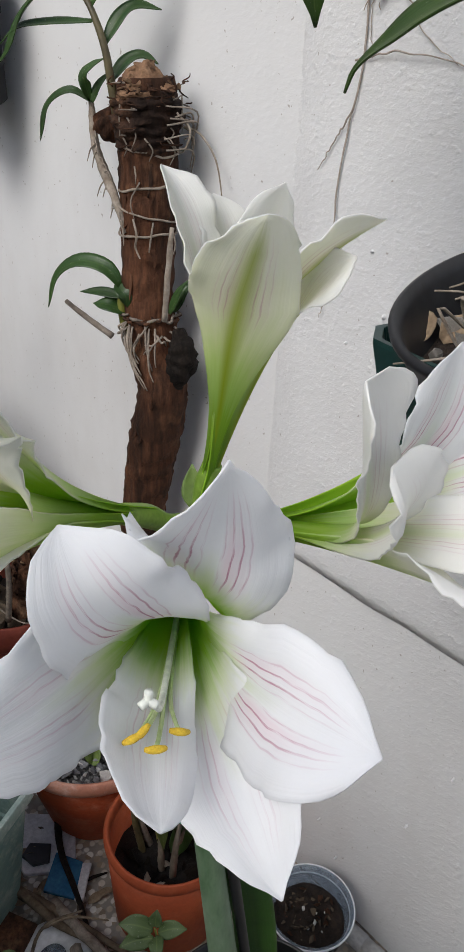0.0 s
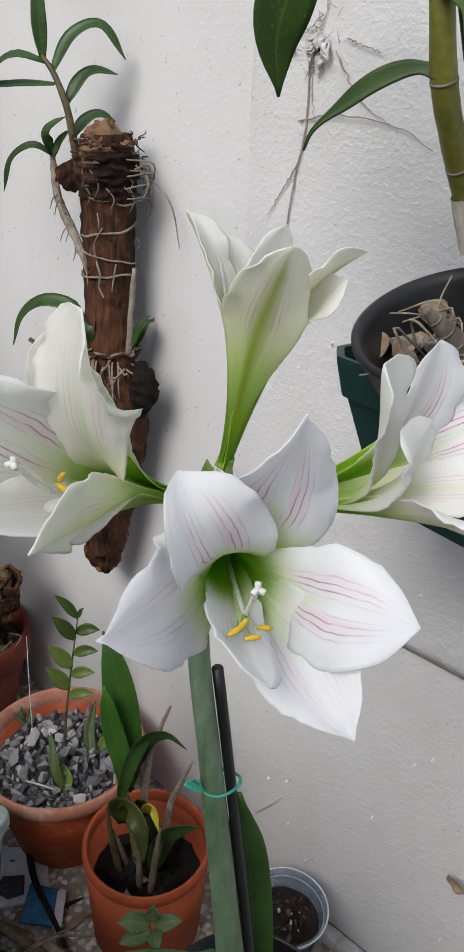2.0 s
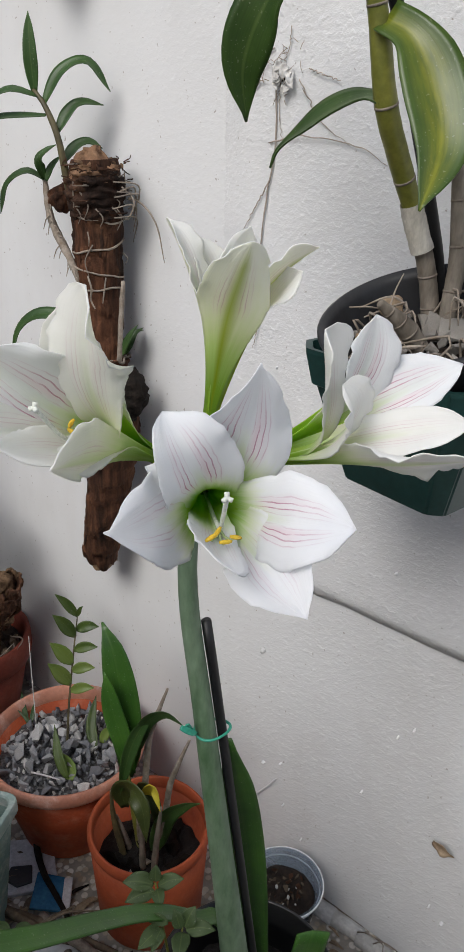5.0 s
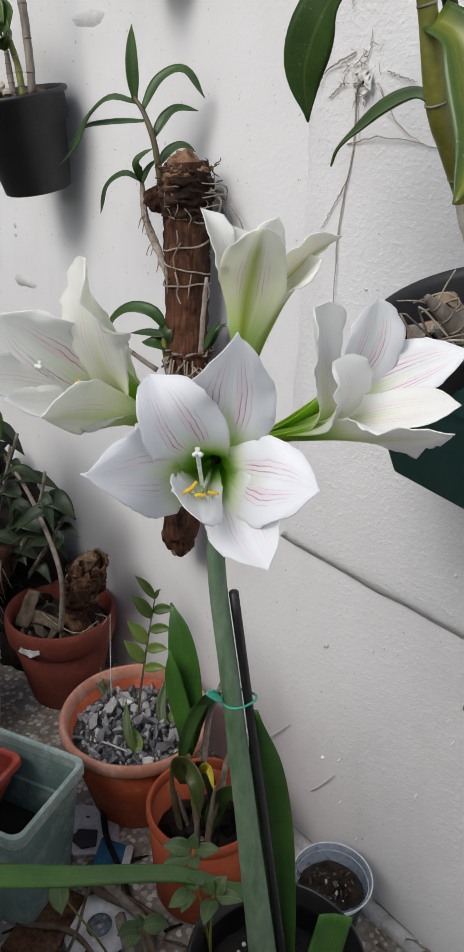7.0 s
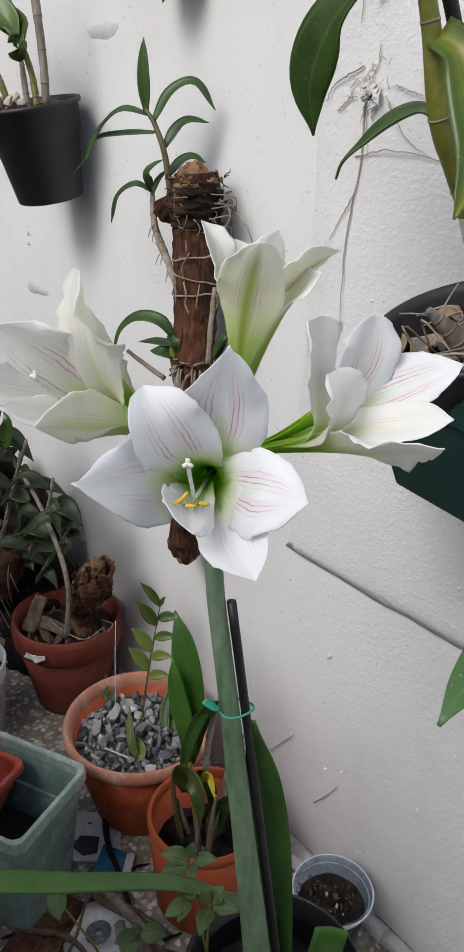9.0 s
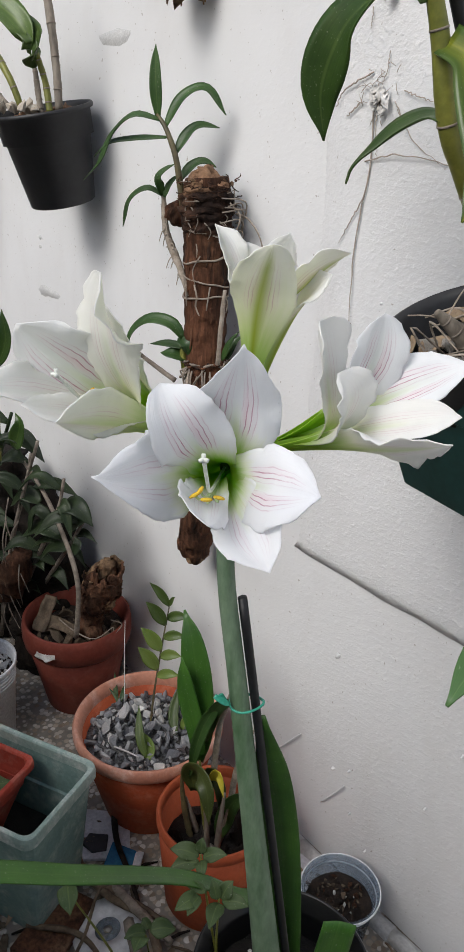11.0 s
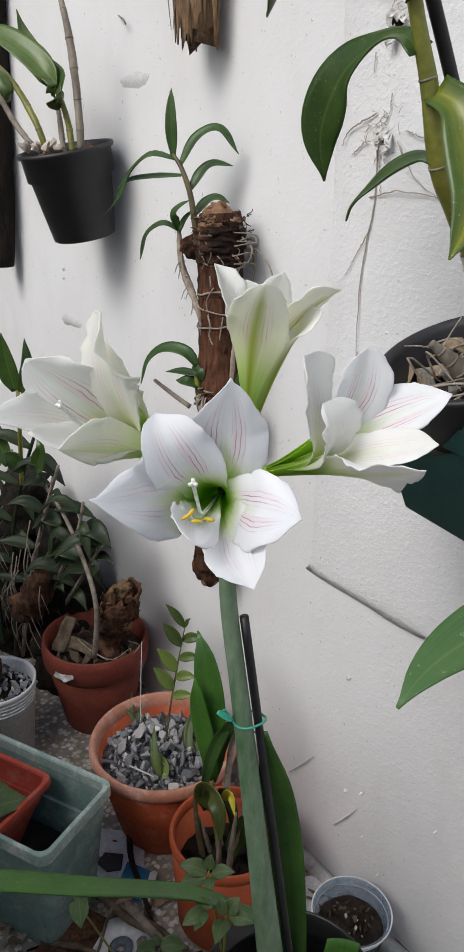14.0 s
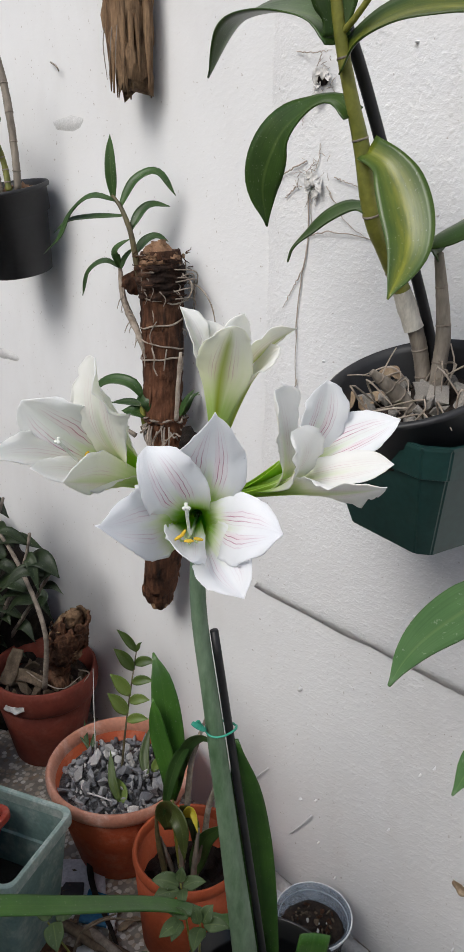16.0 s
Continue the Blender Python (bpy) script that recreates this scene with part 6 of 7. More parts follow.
for pts, w in (
    ([(0.243, -0.172, 0.526), (0.308, -0.165, 0.553), (0.348, -0.150, 0.521)], 0.050),
    ([(0.123, -0.170, 0.535), (0.208, -0.160, 0.565), (0.287, -0.150, 0.567)], 0.034),
    ([(0.256, -0.180, 0.466), (0.212, -0.200, 0.478), (0.143, -0.220, 0.430)], 0.044),
    ([(0.281, -0.180, 0.446), (0.237, -0.190, 0.436), (0.184, -0.200, 0.384)], 0.036),
    ([(0.153, -0.175, 0.506), (0.112, -0.190, 0.515), (0.071, -0.210, 0.474)], 0.042),
    ([(0.283, -0.170, 0.491), (0.304, -0.160, 0.514), (0.329, -0.150, 0.528)], 0.034),
    ([(0.310, -0.178, 0.450), (0.317, -0.172, 0.472), (0.304, -0.170, 0.485)], 0.024),
    ([(-0.010, -0.170, 0.613), (0.062, -0.160, 0.626), (0.139, -0.150, 0.591)], 0.040),
    ([(0.074, -0.170, 0.577), (0.057, -0.190, 0.587), (-0.027, -0.200, 0.537)], 0.044),
    ([(0.109, -0.170, 0.559), (0.129, -0.160, 0.549), (0.152, -0.150, 0.522)], 0.030),
):
    bm = bmesh.new()
    blade(bm, pts, w, (0.35, -0.35, 0.85), 0.28, 14, 6, 0.0011)
    part("leaf", bm, LEAF_SHADED, cane)
for pts in ([(0.221, -0.182, 0.240), (0.291, -0.179, 0.245), (0.348, -0.162, 0.250), (0.334, -0.108, 0.250)], [(0.307, -0.097, 0.250), (0.323, -0.078, 0.240), (0.333, -0.100, 0.230)], [(0.322, -0.100, 0.240), (0.315, -0.094, 0.200)]):
    bm = bmesh.new()
    tube(bm, pts, [0.0014, 0.0015, 0.0010], 6, 14, 0.3)
    part("root", bm, ROOT, stump_pot)
for pts, w in (([(0.186, -0.218, 0.200), (0.168, -0.189, 0.230), (0.154, -0.165, 0.260)], 0.035), ([(0.148, -0.198, 0.200), (0.216, -0.181, 0.225), (0.267, -0.163, 0.220)], 0.030)):
    bm = bmesh.new()
    blade(bm, pts, w, (0.5, -0.5, 0.6), 0.4, 10, 5, 0.003, (0.9, 1, 0.9, 0.8), wave=0.3)
    part("bark_flake", bm, TWIG, stump_pot)
bm = bmesh.new()
blade(bm, [(0.262, -0.2605, 0.205), (0.278, -0.2535, 0.200), (0.293, -0.2455, 0.204), (0.305, -0.2370, 0.208)], 0.017, (0.55, -0.8, 0.25), 0.12, 14, 6, 0.0012, (0.6, 0.95, 0.7, 1.0, 0.8, 0.5), wave=0.5)
part("label_scrap", bm, HUSK, stump_pot, "torn white scrap stuck on the pot")

# clear cup of soil
CP = (1.030, -0.090, 0.0)
cup = thing("clear_cup", CP, "clear plastic cup of brown soil against the wall", "plant pot")
bm = bmesh.new()
lathe(bm, [(0.046, 0), (0.058, 0.100), (0.0605, 0.101), (0.0615, 0.114), (0.0655, 0.116), (0.0665, 0.119), (0.0645, 0.1215), (0.0600, 0.119), (0.0590, 0.104), (0.0565, 0.100), (0.0445, 0.003), (0.01, 0.003), (0.01, 0)], CP, 64)
shell = part("shell", bm, CLEAR, cup, "cloudy clear plastic with a rolled rim")
for z, r in ((0.118, 0.0655), (0.106, 0.0605)):
    bm = bmesh.new()
    lathe(bm, [(r, z), (r + 0.0016, z + 0.001), (r + 0.0016, z + 0.0026), (r, z + 0.0034), (r - 0.0012, z + 0.002)], CP, 64)
    part("rib", bm, WHITE_PLASTIC, shell)
bm = bmesh.new()
lathe(bm, [(0.0435, 0.004), (0.0545, 0.088), (0.048, 0.091), (0.01, 0.088), (0.01, 0.004)], CP, 40)
part("soil_plug", bm, SOIL, cup)
soil(cup, CP, 0.089, 0.0540, SOIL, 12, 0.008)
scatter("perlite_crumb", stone_meshes(3, 71, PERLITE), cup, 6, V((CP[0] + 0.008, CP[1] - 0.006, 0.092)), 0.030, 0.0028, 8)
scatter("bark_chip", stone_meshes(4, 73, SOIL, 0.5), cup, 26, V((CP[0], CP[1], 0.091)), 0.045, 0.006, 18)
scatter("leaf_crumb", stone_meshes(4, 75, TWIG, 0.35), cup, 30, V((CP[0], CP[1], 0.094)), 0.046, 0.0045, 19)
scatter("rust_crumb", stone_meshes(3, 77, STUMP, 0.35), cup, 18, V((CP[0], CP[1], 0.095)), 0.044, 0.004, 20)

# cloudy tub with gravel and a post
TB = (0.195, -0.375, 0.0)
tub = thing("cloudy_tub", TB, "cloudy white plastic tub of gravel with a fibrous post", "plant pot")
bm = bmesh.new()
lathe(bm, [(0.072, 0), (0.086, 0.185), (0.089, 0.187), (0.090, 0.196), (0.087, 0.198), (0.083, 0.190), (0.069, 0.004), (0.01, 0.004), (0.01, 0)], TB, 56)
shell = part("shell", bm, WHITE_PLASTIC, tub)
for z in (0.150, 0.159, 0.168, 0.177):
    bm = bmesh.new()
    r = 0.072 + 0.0757 * z
    lathe(bm, [(r, z), (r + 0.0018, z + 0.0012), (r + 0.0018, z + 0.003), (r, z + 0.004), (r - 0.001, z + 0.002)], TB, 56)
    part("rib", bm, WHITE_PLASTIC, shell)
soil(tub, TB, 0.163, 0.081, SOIL, 7, 0.006)
scatter("gravel_stone", stone_meshes(6, 23, STONE), tub, 80, V((TB[0], TB[1], 0.170)), 0.076, 0.0085, 35, 0.01)
bm = bmesh.new()
tube(bm, [(0.172, -0.395, 0.16), (0.170, -0.395, 0.26), (0.163, -0.397, 0.40), (0.158, -0.397, 0.49)], [0.040, 0.042, 0.038, 0.028], 18, 24, 0.4, 6)
part("post", bm, STUMP, tub, "fibrous brown post")
rnd = random.Random(31)
for k in range(22):
    z, a = 0.19 + 0.27 * rnd.random(), -1.9 + 2.6 * rnd.random()
    bm = bmesh.new()
    q = [V((0.167 + 0.043 * math.cos(a + d), -0.396 + 0.043 * math.sin(a + d), z + dz)) for d, dz in ((0, 0), (0.35, 0.012 * rnd.random()), (0.8, -0.02 * rnd.random()))]
    tube(bm, q, [0.0012, 0.0013, 0.0006], 5, 8)
    part("root", bm, ROOT_DARK, tub)


# rectangular planters, one standing in the other
AX, AY = V((-0.899, -0.438, 0.0)), V((0.43, -0.903, 0.0))


def trough(name, corner, ln, wd, h, z0, inset, rim, material, label, wall=0.006, rim_mat=None):
    """An open tapered trough: its rim starts at the corner and runs along AX and AY."""
    t = thing(name, (corner[0], corner[1], z0), label, "planter")
    mid = V((corner[0], corner[1], 0)) + AX * ln / 2 + AY * wd / 2

    def ring(l, w, z, cut):
        pts = []
        for sx, sy in ((-1, -1), (1, -1), (1, 1), (-1, 1)):
            for k in range(5):
                a = math.atan2(sy, sx) - math.pi / 4 + k * math.pi / 8
                p = mid + AX * (sx * (l / 2 - cut) + cut * math.cos(a)) + AY * (sy * (w / 2 - cut) + cut * math.sin(a))
                pts.append(V((p.x, p.y, z)))
        return pts

    def shell(prof):
        bm = bmesh.new()
        rows = [[bm.verts.new(q) for q in ring(ln - 2 * i, wd - 2 * i, z, max(0.018 - i * 0.12, 0.006))] for i, z in prof]
        return bm, rows

    def skin(bm, rows, loop):
        pairs = list(zip(rows, rows[1:])) + ([(rows[-1], rows[0])] if loop else [])
        for a, b in pairs:
            for k in range(len(a)):
                j = (k + 1) % len(a)
                bm.faces.new((a[k], a[j], b[j], b[k]))
        if not loop:
            bm.faces.new(rows[0][::-1])
            bm.faces.new(rows[-1])
        bmesh.ops.recalc_face_normals(bm, faces=bm.faces)
        return bm

    top = z0 + h
    bm, rows = shell([(inset, z0), (0.007, top - rim), (0.007 + wall * 0.6, top - rim), (0.011 + wall * 0.6, top - h * 0.33), (0.015 + wall * 0.6, top - h * 0.34), (inset + wall, z0 + 0.01)])
    part("body", skin(bm, rows, False), material, t, smooth=False)
    bm, rows = shell([(0.008, top - rim - 0.001), (0.0, top - rim), (0.0, top - rim * 0.4), (0.001, top - 0.0012), (0.003, top), (0.0085, top - 0.001), (0.0105, top - 0.004), (0.007 + wall * 0.6, top - rim)])
    part("rim", skin(bm, rows, True), rim_mat or material, t, smooth=False)
    return t


green_trough = trough("green_trough", (0.680, -0.336), 0.52, 0.185, 0.262, 0.0, 0.030, 0.022, PLANTER_PLASTIC, "faded grey-green plastic trough, weathered, nearly empty", rim_mat=PLANTER_RIM)
bm = bmesh.new()
q = V((0.680, -0.336, 0.12)) + AX * 0.26 + AY * 0.0925
box(bm, (-0.225, -0.065, -0.10), (0.225, 0.065, 0.0), Matrix.Translation(q) @ Matrix.Rotation(math.atan2(AX.y, AX.x), 4, "Z"), 0.01)
part("soil", bm, WET_SOIL, green_trough, "dark damp earth in the bottom")
red_trough = trough("red_trough", (0.600, -0.412), 0.34, 0.160, 0.135, 0.122, 0.046, 0.014, RED_PLASTIC, "faded red plastic tray standing in the green trough")
bm = bmesh.new()
q = V((0.600, -0.412, 0.215)) + AX * 0.17 + AY * 0.08
box(bm, (-0.134, -0.050, -0.025), (0.134, 0.050, 0.0), Matrix.Translation(q) @ Matrix.Rotation(math.atan2(AX.y, AX.x), 4, "Z"), 0.006)
part("soil", bm, plain("red_dust", (0.10, 0.04, 0.025), (0.20, 0.085, 0.05), 0.9, 50, 0.8, 0.003), red_trough, "dry reddish earth")
for pts, w in (([(0.589, -0.543, 0.240), (0.613, -0.513, 0.260), (0.616, -0.468, 0.250)], 0.052), ([(0.563, -0.545, 0.240), (0.578, -0.521, 0.265), (0.591, -0.488, 0.260)], 0.045)):
    bm = bmesh.new()
    blade(bm, pts, w, (0.2, -0.3, 0.95), 0.15, 14, 8, 0.0009, (0.4, 0.9, 1.0, 0.95, 0.8, 0.5, 0.1), wave=0.25)
    part("leaf", bm, LEAF_WEED, red_trough)


# ---- leafy plant behind the red pot, its shade put into the leaf green ----
bush = thing("leafy_orchid", (0.02, -0.16, 0.0), "dark leafy orchid clump backed by near-black filler stumps", "plant")
# two near-black masses, added to keep the gaps between the leaves dark
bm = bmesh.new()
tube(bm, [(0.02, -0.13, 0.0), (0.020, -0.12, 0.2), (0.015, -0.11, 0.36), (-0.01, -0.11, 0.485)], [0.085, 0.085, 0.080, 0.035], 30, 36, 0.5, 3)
part("stump", bm, DARK_WOOD, bush, "near-black stump shape filling the dark gaps behind the leaves")
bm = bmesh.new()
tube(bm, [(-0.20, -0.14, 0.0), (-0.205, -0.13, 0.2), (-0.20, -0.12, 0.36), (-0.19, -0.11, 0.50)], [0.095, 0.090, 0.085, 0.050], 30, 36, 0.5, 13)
part("stump", bm, DARK_WOOD, bush, "near-black stump shape filling the dark gaps behind the leaves")
bm = bmesh.new()
tube(bm, [(-0.014, -0.220, 0.206), (0.083, -0.220, 0.316), (0.118, -0.210, 0.379)], [0.030, 0.042, 0.036, 0.020], 14, 14, 0.5, 8)
part("root_ball", bm, STUMP, bush, "brown matted root ball")
rnd = random.Random(77)
canes = (
    [(-0.112, -0.200, 0.012), (0.011, -0.200, 0.318), (0.141, -0.200, 0.550), (0.225, -0.200, 0.679)],
    [(-0.103, -0.220, 0.025), (-0.043, -0.220, 0.386), (0.057, -0.220, 0.585), (0.153, -0.220, 0.723)],
    [(-0.087, -0.180, 0.058), (0.135, -0.180, 0.369), (0.252, -0.180, 0.528), (0.291, -0.180, 0.614)],
    [(-0.134, -0.240, 0.055), (-0.116, -0.250, 0.364), (-0.058, -0.260, 0.555), (0.041, -0.260, 0.706)],
    [(-0.072, -0.160, 0.059), (0.130, -0.150, 0.307), (0.247, -0.150, 0.442), (0.321, -0.150, 0.534)],
    [(-0.205, -0.240, -0.046), (-0.354, -0.250, 0.205), (-0.363, -0.250, 0.411), (-0.328, -0.250, 0.583)],
    [(-0.453, -0.120, -0.193), (-0.516, -0.110, 0.090), (-0.430, -0.100, 0.331), (-0.313, -0.100, 0.531)],
    [(-0.582, -0.140, -0.259), (-0.676, -0.130, 0.024), (-0.569, -0.130, 0.288), (-0.432, -0.130, 0.492)],
    [(-0.329, -0.100, -0.086), (-0.227, -0.090, 0.212), (-0.132, -0.090, 0.402), (-0.073, -0.090, 0.527)],
)
for ci, pts in enumerate(canes):
    bm = bmesh.new()
    tube(bm, pts, [0.006, 0.0058, 0.005, 0.0035], 8, 22, 0.1, ci)
    cane = part("cane", bm, LEAF_SHADED if ci % 2 else ROOT_DARK, bush)
    c = spline(pts, 22)
    for k in range(7, 23, 2):
        s = 1 if (k // 2) % 2 else -1
        a = rnd.uniform(-0.5, 0.5)
        out = V((0.68 * s + 0.25 * math.sin(a), 0.45 * s - 0.5 * rnd.random() - 0.1, 0.0))
        ln = rnd.uniform(0.065, 0.125)
        bm = bmesh.new()
        blade(bm, [c[k], c[k] + out * ln * 0.5 + V((0, 0, 0.010 + 0.022 * rnd.random())), c[k] + out * ln + V((0, 0, rnd.uniform(-0.050, 0.020)))], rnd.uniform(0.019, 0.034), (0.3 + rnd.uniform(-0.3, 0.3), -0.4, 0.85), rnd.uniform(0.2, 0.6), 12, 6, 0.0011, (0.3, 0.75, 1.0, 0.92, 0.62, 0.26, 0.02), twist=rnd.uniform(-0.5, 0.5))
        part("leaf", bm, LEAF_SHADED, cane)
for k in range(30):
    q = V((rnd.uniform(-0.12, 0.12), -0.2 - 0.05 * rnd.random(), rnd.uniform(0.18, 0.5)))
    bm = bmesh.new()
    tube(bm, [q, q + V((rnd.uniform(-0.03, 0.03), -0.02, -0.05)), q + V((rnd.uniform(-0.05, 0.05), -0.01, -0.12))], [0.0016, 0.0015, 0.0008], 5, 8)
    part("root", bm, ROOT_DARK, bush)
for pts, w in (
    ([(0.183, -0.260, 0.839), (0.181, -0.270, 0.888), (0.185, -0.280, 0.959)], 0.042),
    ([(0.209, -0.260, 0.843), (0.233, -0.250, 0.896), (0.226, -0.250, 0.952)], 0.030),
    ([(0.101, -0.260, 0.652), (0.070, -0.270, 0.716), (0.043, -0.280, 0.787)], 0.045),
    ([(0.029, -0.260, 0.629), (0.007, -0.280, 0.729), (0.034, -0.300, 0.822)], 0.050),
    ([(0.151, -0.250, 0.652), (0.141, -0.260, 0.679), (0.127, -0.280, 0.695)], 0.040),
    ([(0.177, -0.230, 0.656), (0.213, -0.230, 0.715), (0.198, -0.230, 0.738)], 0.036),
):
    bm = bmesh.new()
    blade(bm, pts, w, (0.6, -0.7, 0.3), 0.3, 14, 8, 0.0013)
    part("leaf", bm, LEAF_BIG, bush)
bm = bmesh.new()
tube(bm, [(0.111, -0.240, 0.608), (0.169, -0.255, 0.741), (0.193, -0.260, 0.842)], [0.005, 0.005, 0.004], 8, 12)
part("cane", bm, CANE_GREEN, bush)


# ---- leaves reaching in from a plant beside the camera ----
near = thing("side_plant", (1.66, -0.30, 0.0), "soft green leaves reaching in from a neighbouring plant", "plant")
bm = bmesh.new()
blade(bm, [(1.467, -0.520, 1.083), (1.463, -0.543, 1.080), (1.458, -0.565, 1.073), (1.458, -0.584, 1.068), (1.459, -0.598, 1.060)], 0.027, (0.2, -0.5, 0.85), 0.22, 20, 8, 0.0012, (0.9, 1.0, 0.95, 0.75, 0.45, 0.05))
part("leaf", bm, LEAF_NEAR, near)
bm = bmesh.new()
blade(bm, [(1.481, -0.463, 0.998), (1.475, -0.500, 0.986), (1.470, -0.523, 0.977), (1.471, -0.544, 0.970)], 0.026, (0.3, -0.5, 0.8), 0.25, 16, 8, 0.0012, (0.9, 1.0, 0.9, 0.6, 0.05))
part("leaf", bm, LEAF_NEAR, near)
bm = bmesh.new()
tube(bm, [(1.467, -0.518, 1.084), (1.482, -0.462, 0.999), (1.62, -0.36, 0.45), (1.66, -0.30, 0.0)], [0.003, 0.004, 0.005], 8, 24)
part("stalk", bm, CANE_GREEN, near)


# ---- weeds in the black pot ----
def weed(name, stalk, leaves, label):
    t = thing(name, stalk[0], label, "weed", "weeds among the pots")
    bm = bmesh.new()
    tube(bm, stalk, [0.0020, 0.0018, 0.0012], 6, 16)
    part("stalk", bm, CANE_GREEN, t)
    for k, (a, b, w) in enumerate(leaves):
        a, b = V(a), V(b)
        bm = bmesh.new()
        blade(bm, [a, a.lerp(b, 0.5) + V((0, 0, 0.004)), b], w * 0.74, (0.35, -0.45, 0.8), 0.28, 12, 8, 0.0008, (0.15, 0.75, 1.0, 0.98, 0.8, 0.45, 0.06), wave=0.18, seed=k)
        part("leaf", bm, LEAF_WEED, t)
    return t


weed("rose_seedling", [(1.050, -0.360, 0.182), (1.040, -0.375, 0.32), (1.039, -0.388, 0.426)],
     [((1.038, -0.387, 0.427), (1.034, -0.381, 0.446), 0.022), ((1.038, -0.390, 0.424), (1.012, -0.415, 0.430), 0.030), ((1.043, -0.387, 0.423), (1.065, -0.366, 0.434), 0.024), ((1.043, -0.393, 0.420), (1.025, -0.424, 0.416), 0.026), ((1.044, -0.390, 0.421), (1.066, -0.406, 0.424), 0.022)],
     "young weed with five rounded leaflets in the black pot")
weed("rose_seedling", [(1.090, -0.380, 0.182), (1.085, -0.395, 0.29), (1.101, -0.407, 0.427)],
     [((1.100, -0.409, 0.426), (1.088, -0.408, 0.447), 0.020), ((1.103, -0.405, 0.427), (1.105, -0.389, 0.447), 0.026), ((1.105, -0.405, 0.425), (1.133, -0.387, 0.431), 0.024), ((1.104, -0.410, 0.424), (1.127, -0.441, 0.432), 0.028), ((1.086, -0.424, 0.428), (1.082, -0.457, 0.427), 0.026), ((1.085, -0.423, 0.428), (1.094, -0.448, 0.423), 0.020), ((1.088, -0.416, 0.431), (1.066, -0.433, 0.436), 0.016)],
     "young weed with pale green leaflets in the black pot")
weed("rose_seedling", [(0.94, -0.47, 0.0), (0.955, -0.46, 0.16), (0.932, -0.527, 0.374)],
     [((0.931, -0.521, 0.377), (0.912, -0.537, 0.386), 0.024), ((0.935, -0.517, 0.375), (0.945, -0.498, 0.375), 0.020), ((0.936, -0.522, 0.373), (0.972, -0.537, 0.367), 0.036)],
     "round-leaved weed growing from the floor")
weed("rose_seedling", [(0.99, -0.43, 0.0), (0.985, -0.425, 0.12), (0.985, -0.438, 0.257)],
     [((0.982, -0.437, 0.259), (0.976, -0.466, 0.265), 0.030), ((0.984, -0.431, 0.260), (1.004, -0.402, 0.259), 0.034), ((0.983, -0.441, 0.257), (0.999, -0.465, 0.263), 0.032), ((0.982, -0.432, 0.261), (0.969, -0.433, 0.269), 0.02)],
     "round-leaved weed growing from the floor")


# ---- litter on the floor ----
CD = V((0.790, -0.395, 0.012))
cd = thing("compact_disc", CD, "white printed compact disc lying among twigs", "disc")
tilt = Euler((radians(4), radians(-3), 0)).to_matrix()
bm = bmesh.new()
lathe(bm, [(0.022, 0), (0.060, 0), (0.060, 0.0012), (0.022, 0.0012)], CD, 64, tilt)
part("printed_face", bm, DISC, cd)
bm = bmesh.new()
lathe(bm, [(0.0075, 0), (0.0218, 0), (0.0218, 0.0011), (0.0075, 0.0011)], CD, 40, tilt)
part("hub", bm, CLEAR, cd, "clear plastic hub")
for k in range(11):
    a = 3.55 + k * 0.075
    q = CD + tilt @ V((0.050 * math.cos(a), 0.050 * math.sin(a), 0.0016))
    bm = bmesh.new()
    box(bm, (-0.0010, -0.0022, 0), (0.0010, 0.0022, 0.0003), Matrix.Translation(q) @ Matrix.Rotation(a, 4, "Z"))
    part("print_bar", bm, INK, cd, smooth=False)
for a, r, w, l in ((3.75, 0.057, 0.004, 0.004), (5.3, 0.046, 0.004, 0.003), (5.6, 0.052, 0.0012, 0.009)):
    q = CD + tilt @ V((r * math.cos(a), r * math.sin(a), 0.0016))
    bm = bmesh.new()
    box(bm, (-w, -l, 0), (w, l, 0.0003), Matrix.Translation(q) @ Matrix.Rotation(a, 4, "Z"))
    part("print_bar", bm, INK, cd, smooth=False)


def slab_piece(name, corners, z, thick, material, label, category):
    """A broken flat piece with the given outline."""
    bm = bmesh.new()
    up = [bm.verts.new((x, y, z + thick)) for x, y in corners]
    lo = [bm.verts.new((x, y, z)) for x, y in corners]
    bm.faces.new(up)
    bm.faces.new(lo[::-1])
    for k in range(len(up)):
        j = (k + 1) % len(up)
        bm.faces.new((lo[k], lo[j], up[j], up[k]))
    bmesh.ops.recalc_face_normals(bm, faces=bm.faces)
    bmesh.ops.bevel(bm, geom=bm.edges[:], offset=min(0.001, thick / 4), segments=1, affect="EDGES")
    return single(name, bm, material, label, category, base=(corners[0][0], corners[0][1], z), smooth=False, group="broken tiles on the floor" if category == "tile" else "")


slab_piece("tile_shard", [(0.540, -0.300), (0.600, -0.235), (0.690, -0.290), (0.640, -0.360), (0.570, -0.350)], 0.001, 0.008, WHITE_TILE, "broken pale glazed tile on the floor", "tile")
slab_piece("tile_shard", [(0.645, -0.300), (0.690, -0.275), (0.735, -0.320), (0.690, -0.352)], 0.0095, 0.007, BLUE_TILE, "broken blue glazed tile on the floor", "tile")
slab_piece("tile_shard", [(0.690, -0.278), (0.700, -0.265), (0.745, -0.310), (0.736, -0.322)], 0.010, 0.006, WHITE_TILE, "narrow broken white tile on the floor", "tile")
slab_piece("tile_shard", [(0.600, -0.325), (0.625, -0.298), (0.652, -0.318), (0.640, -0.342), (0.612, -0.348)], 0.0095, 0.006, INK, "small black plastic scrap on the tiles", "scrap")
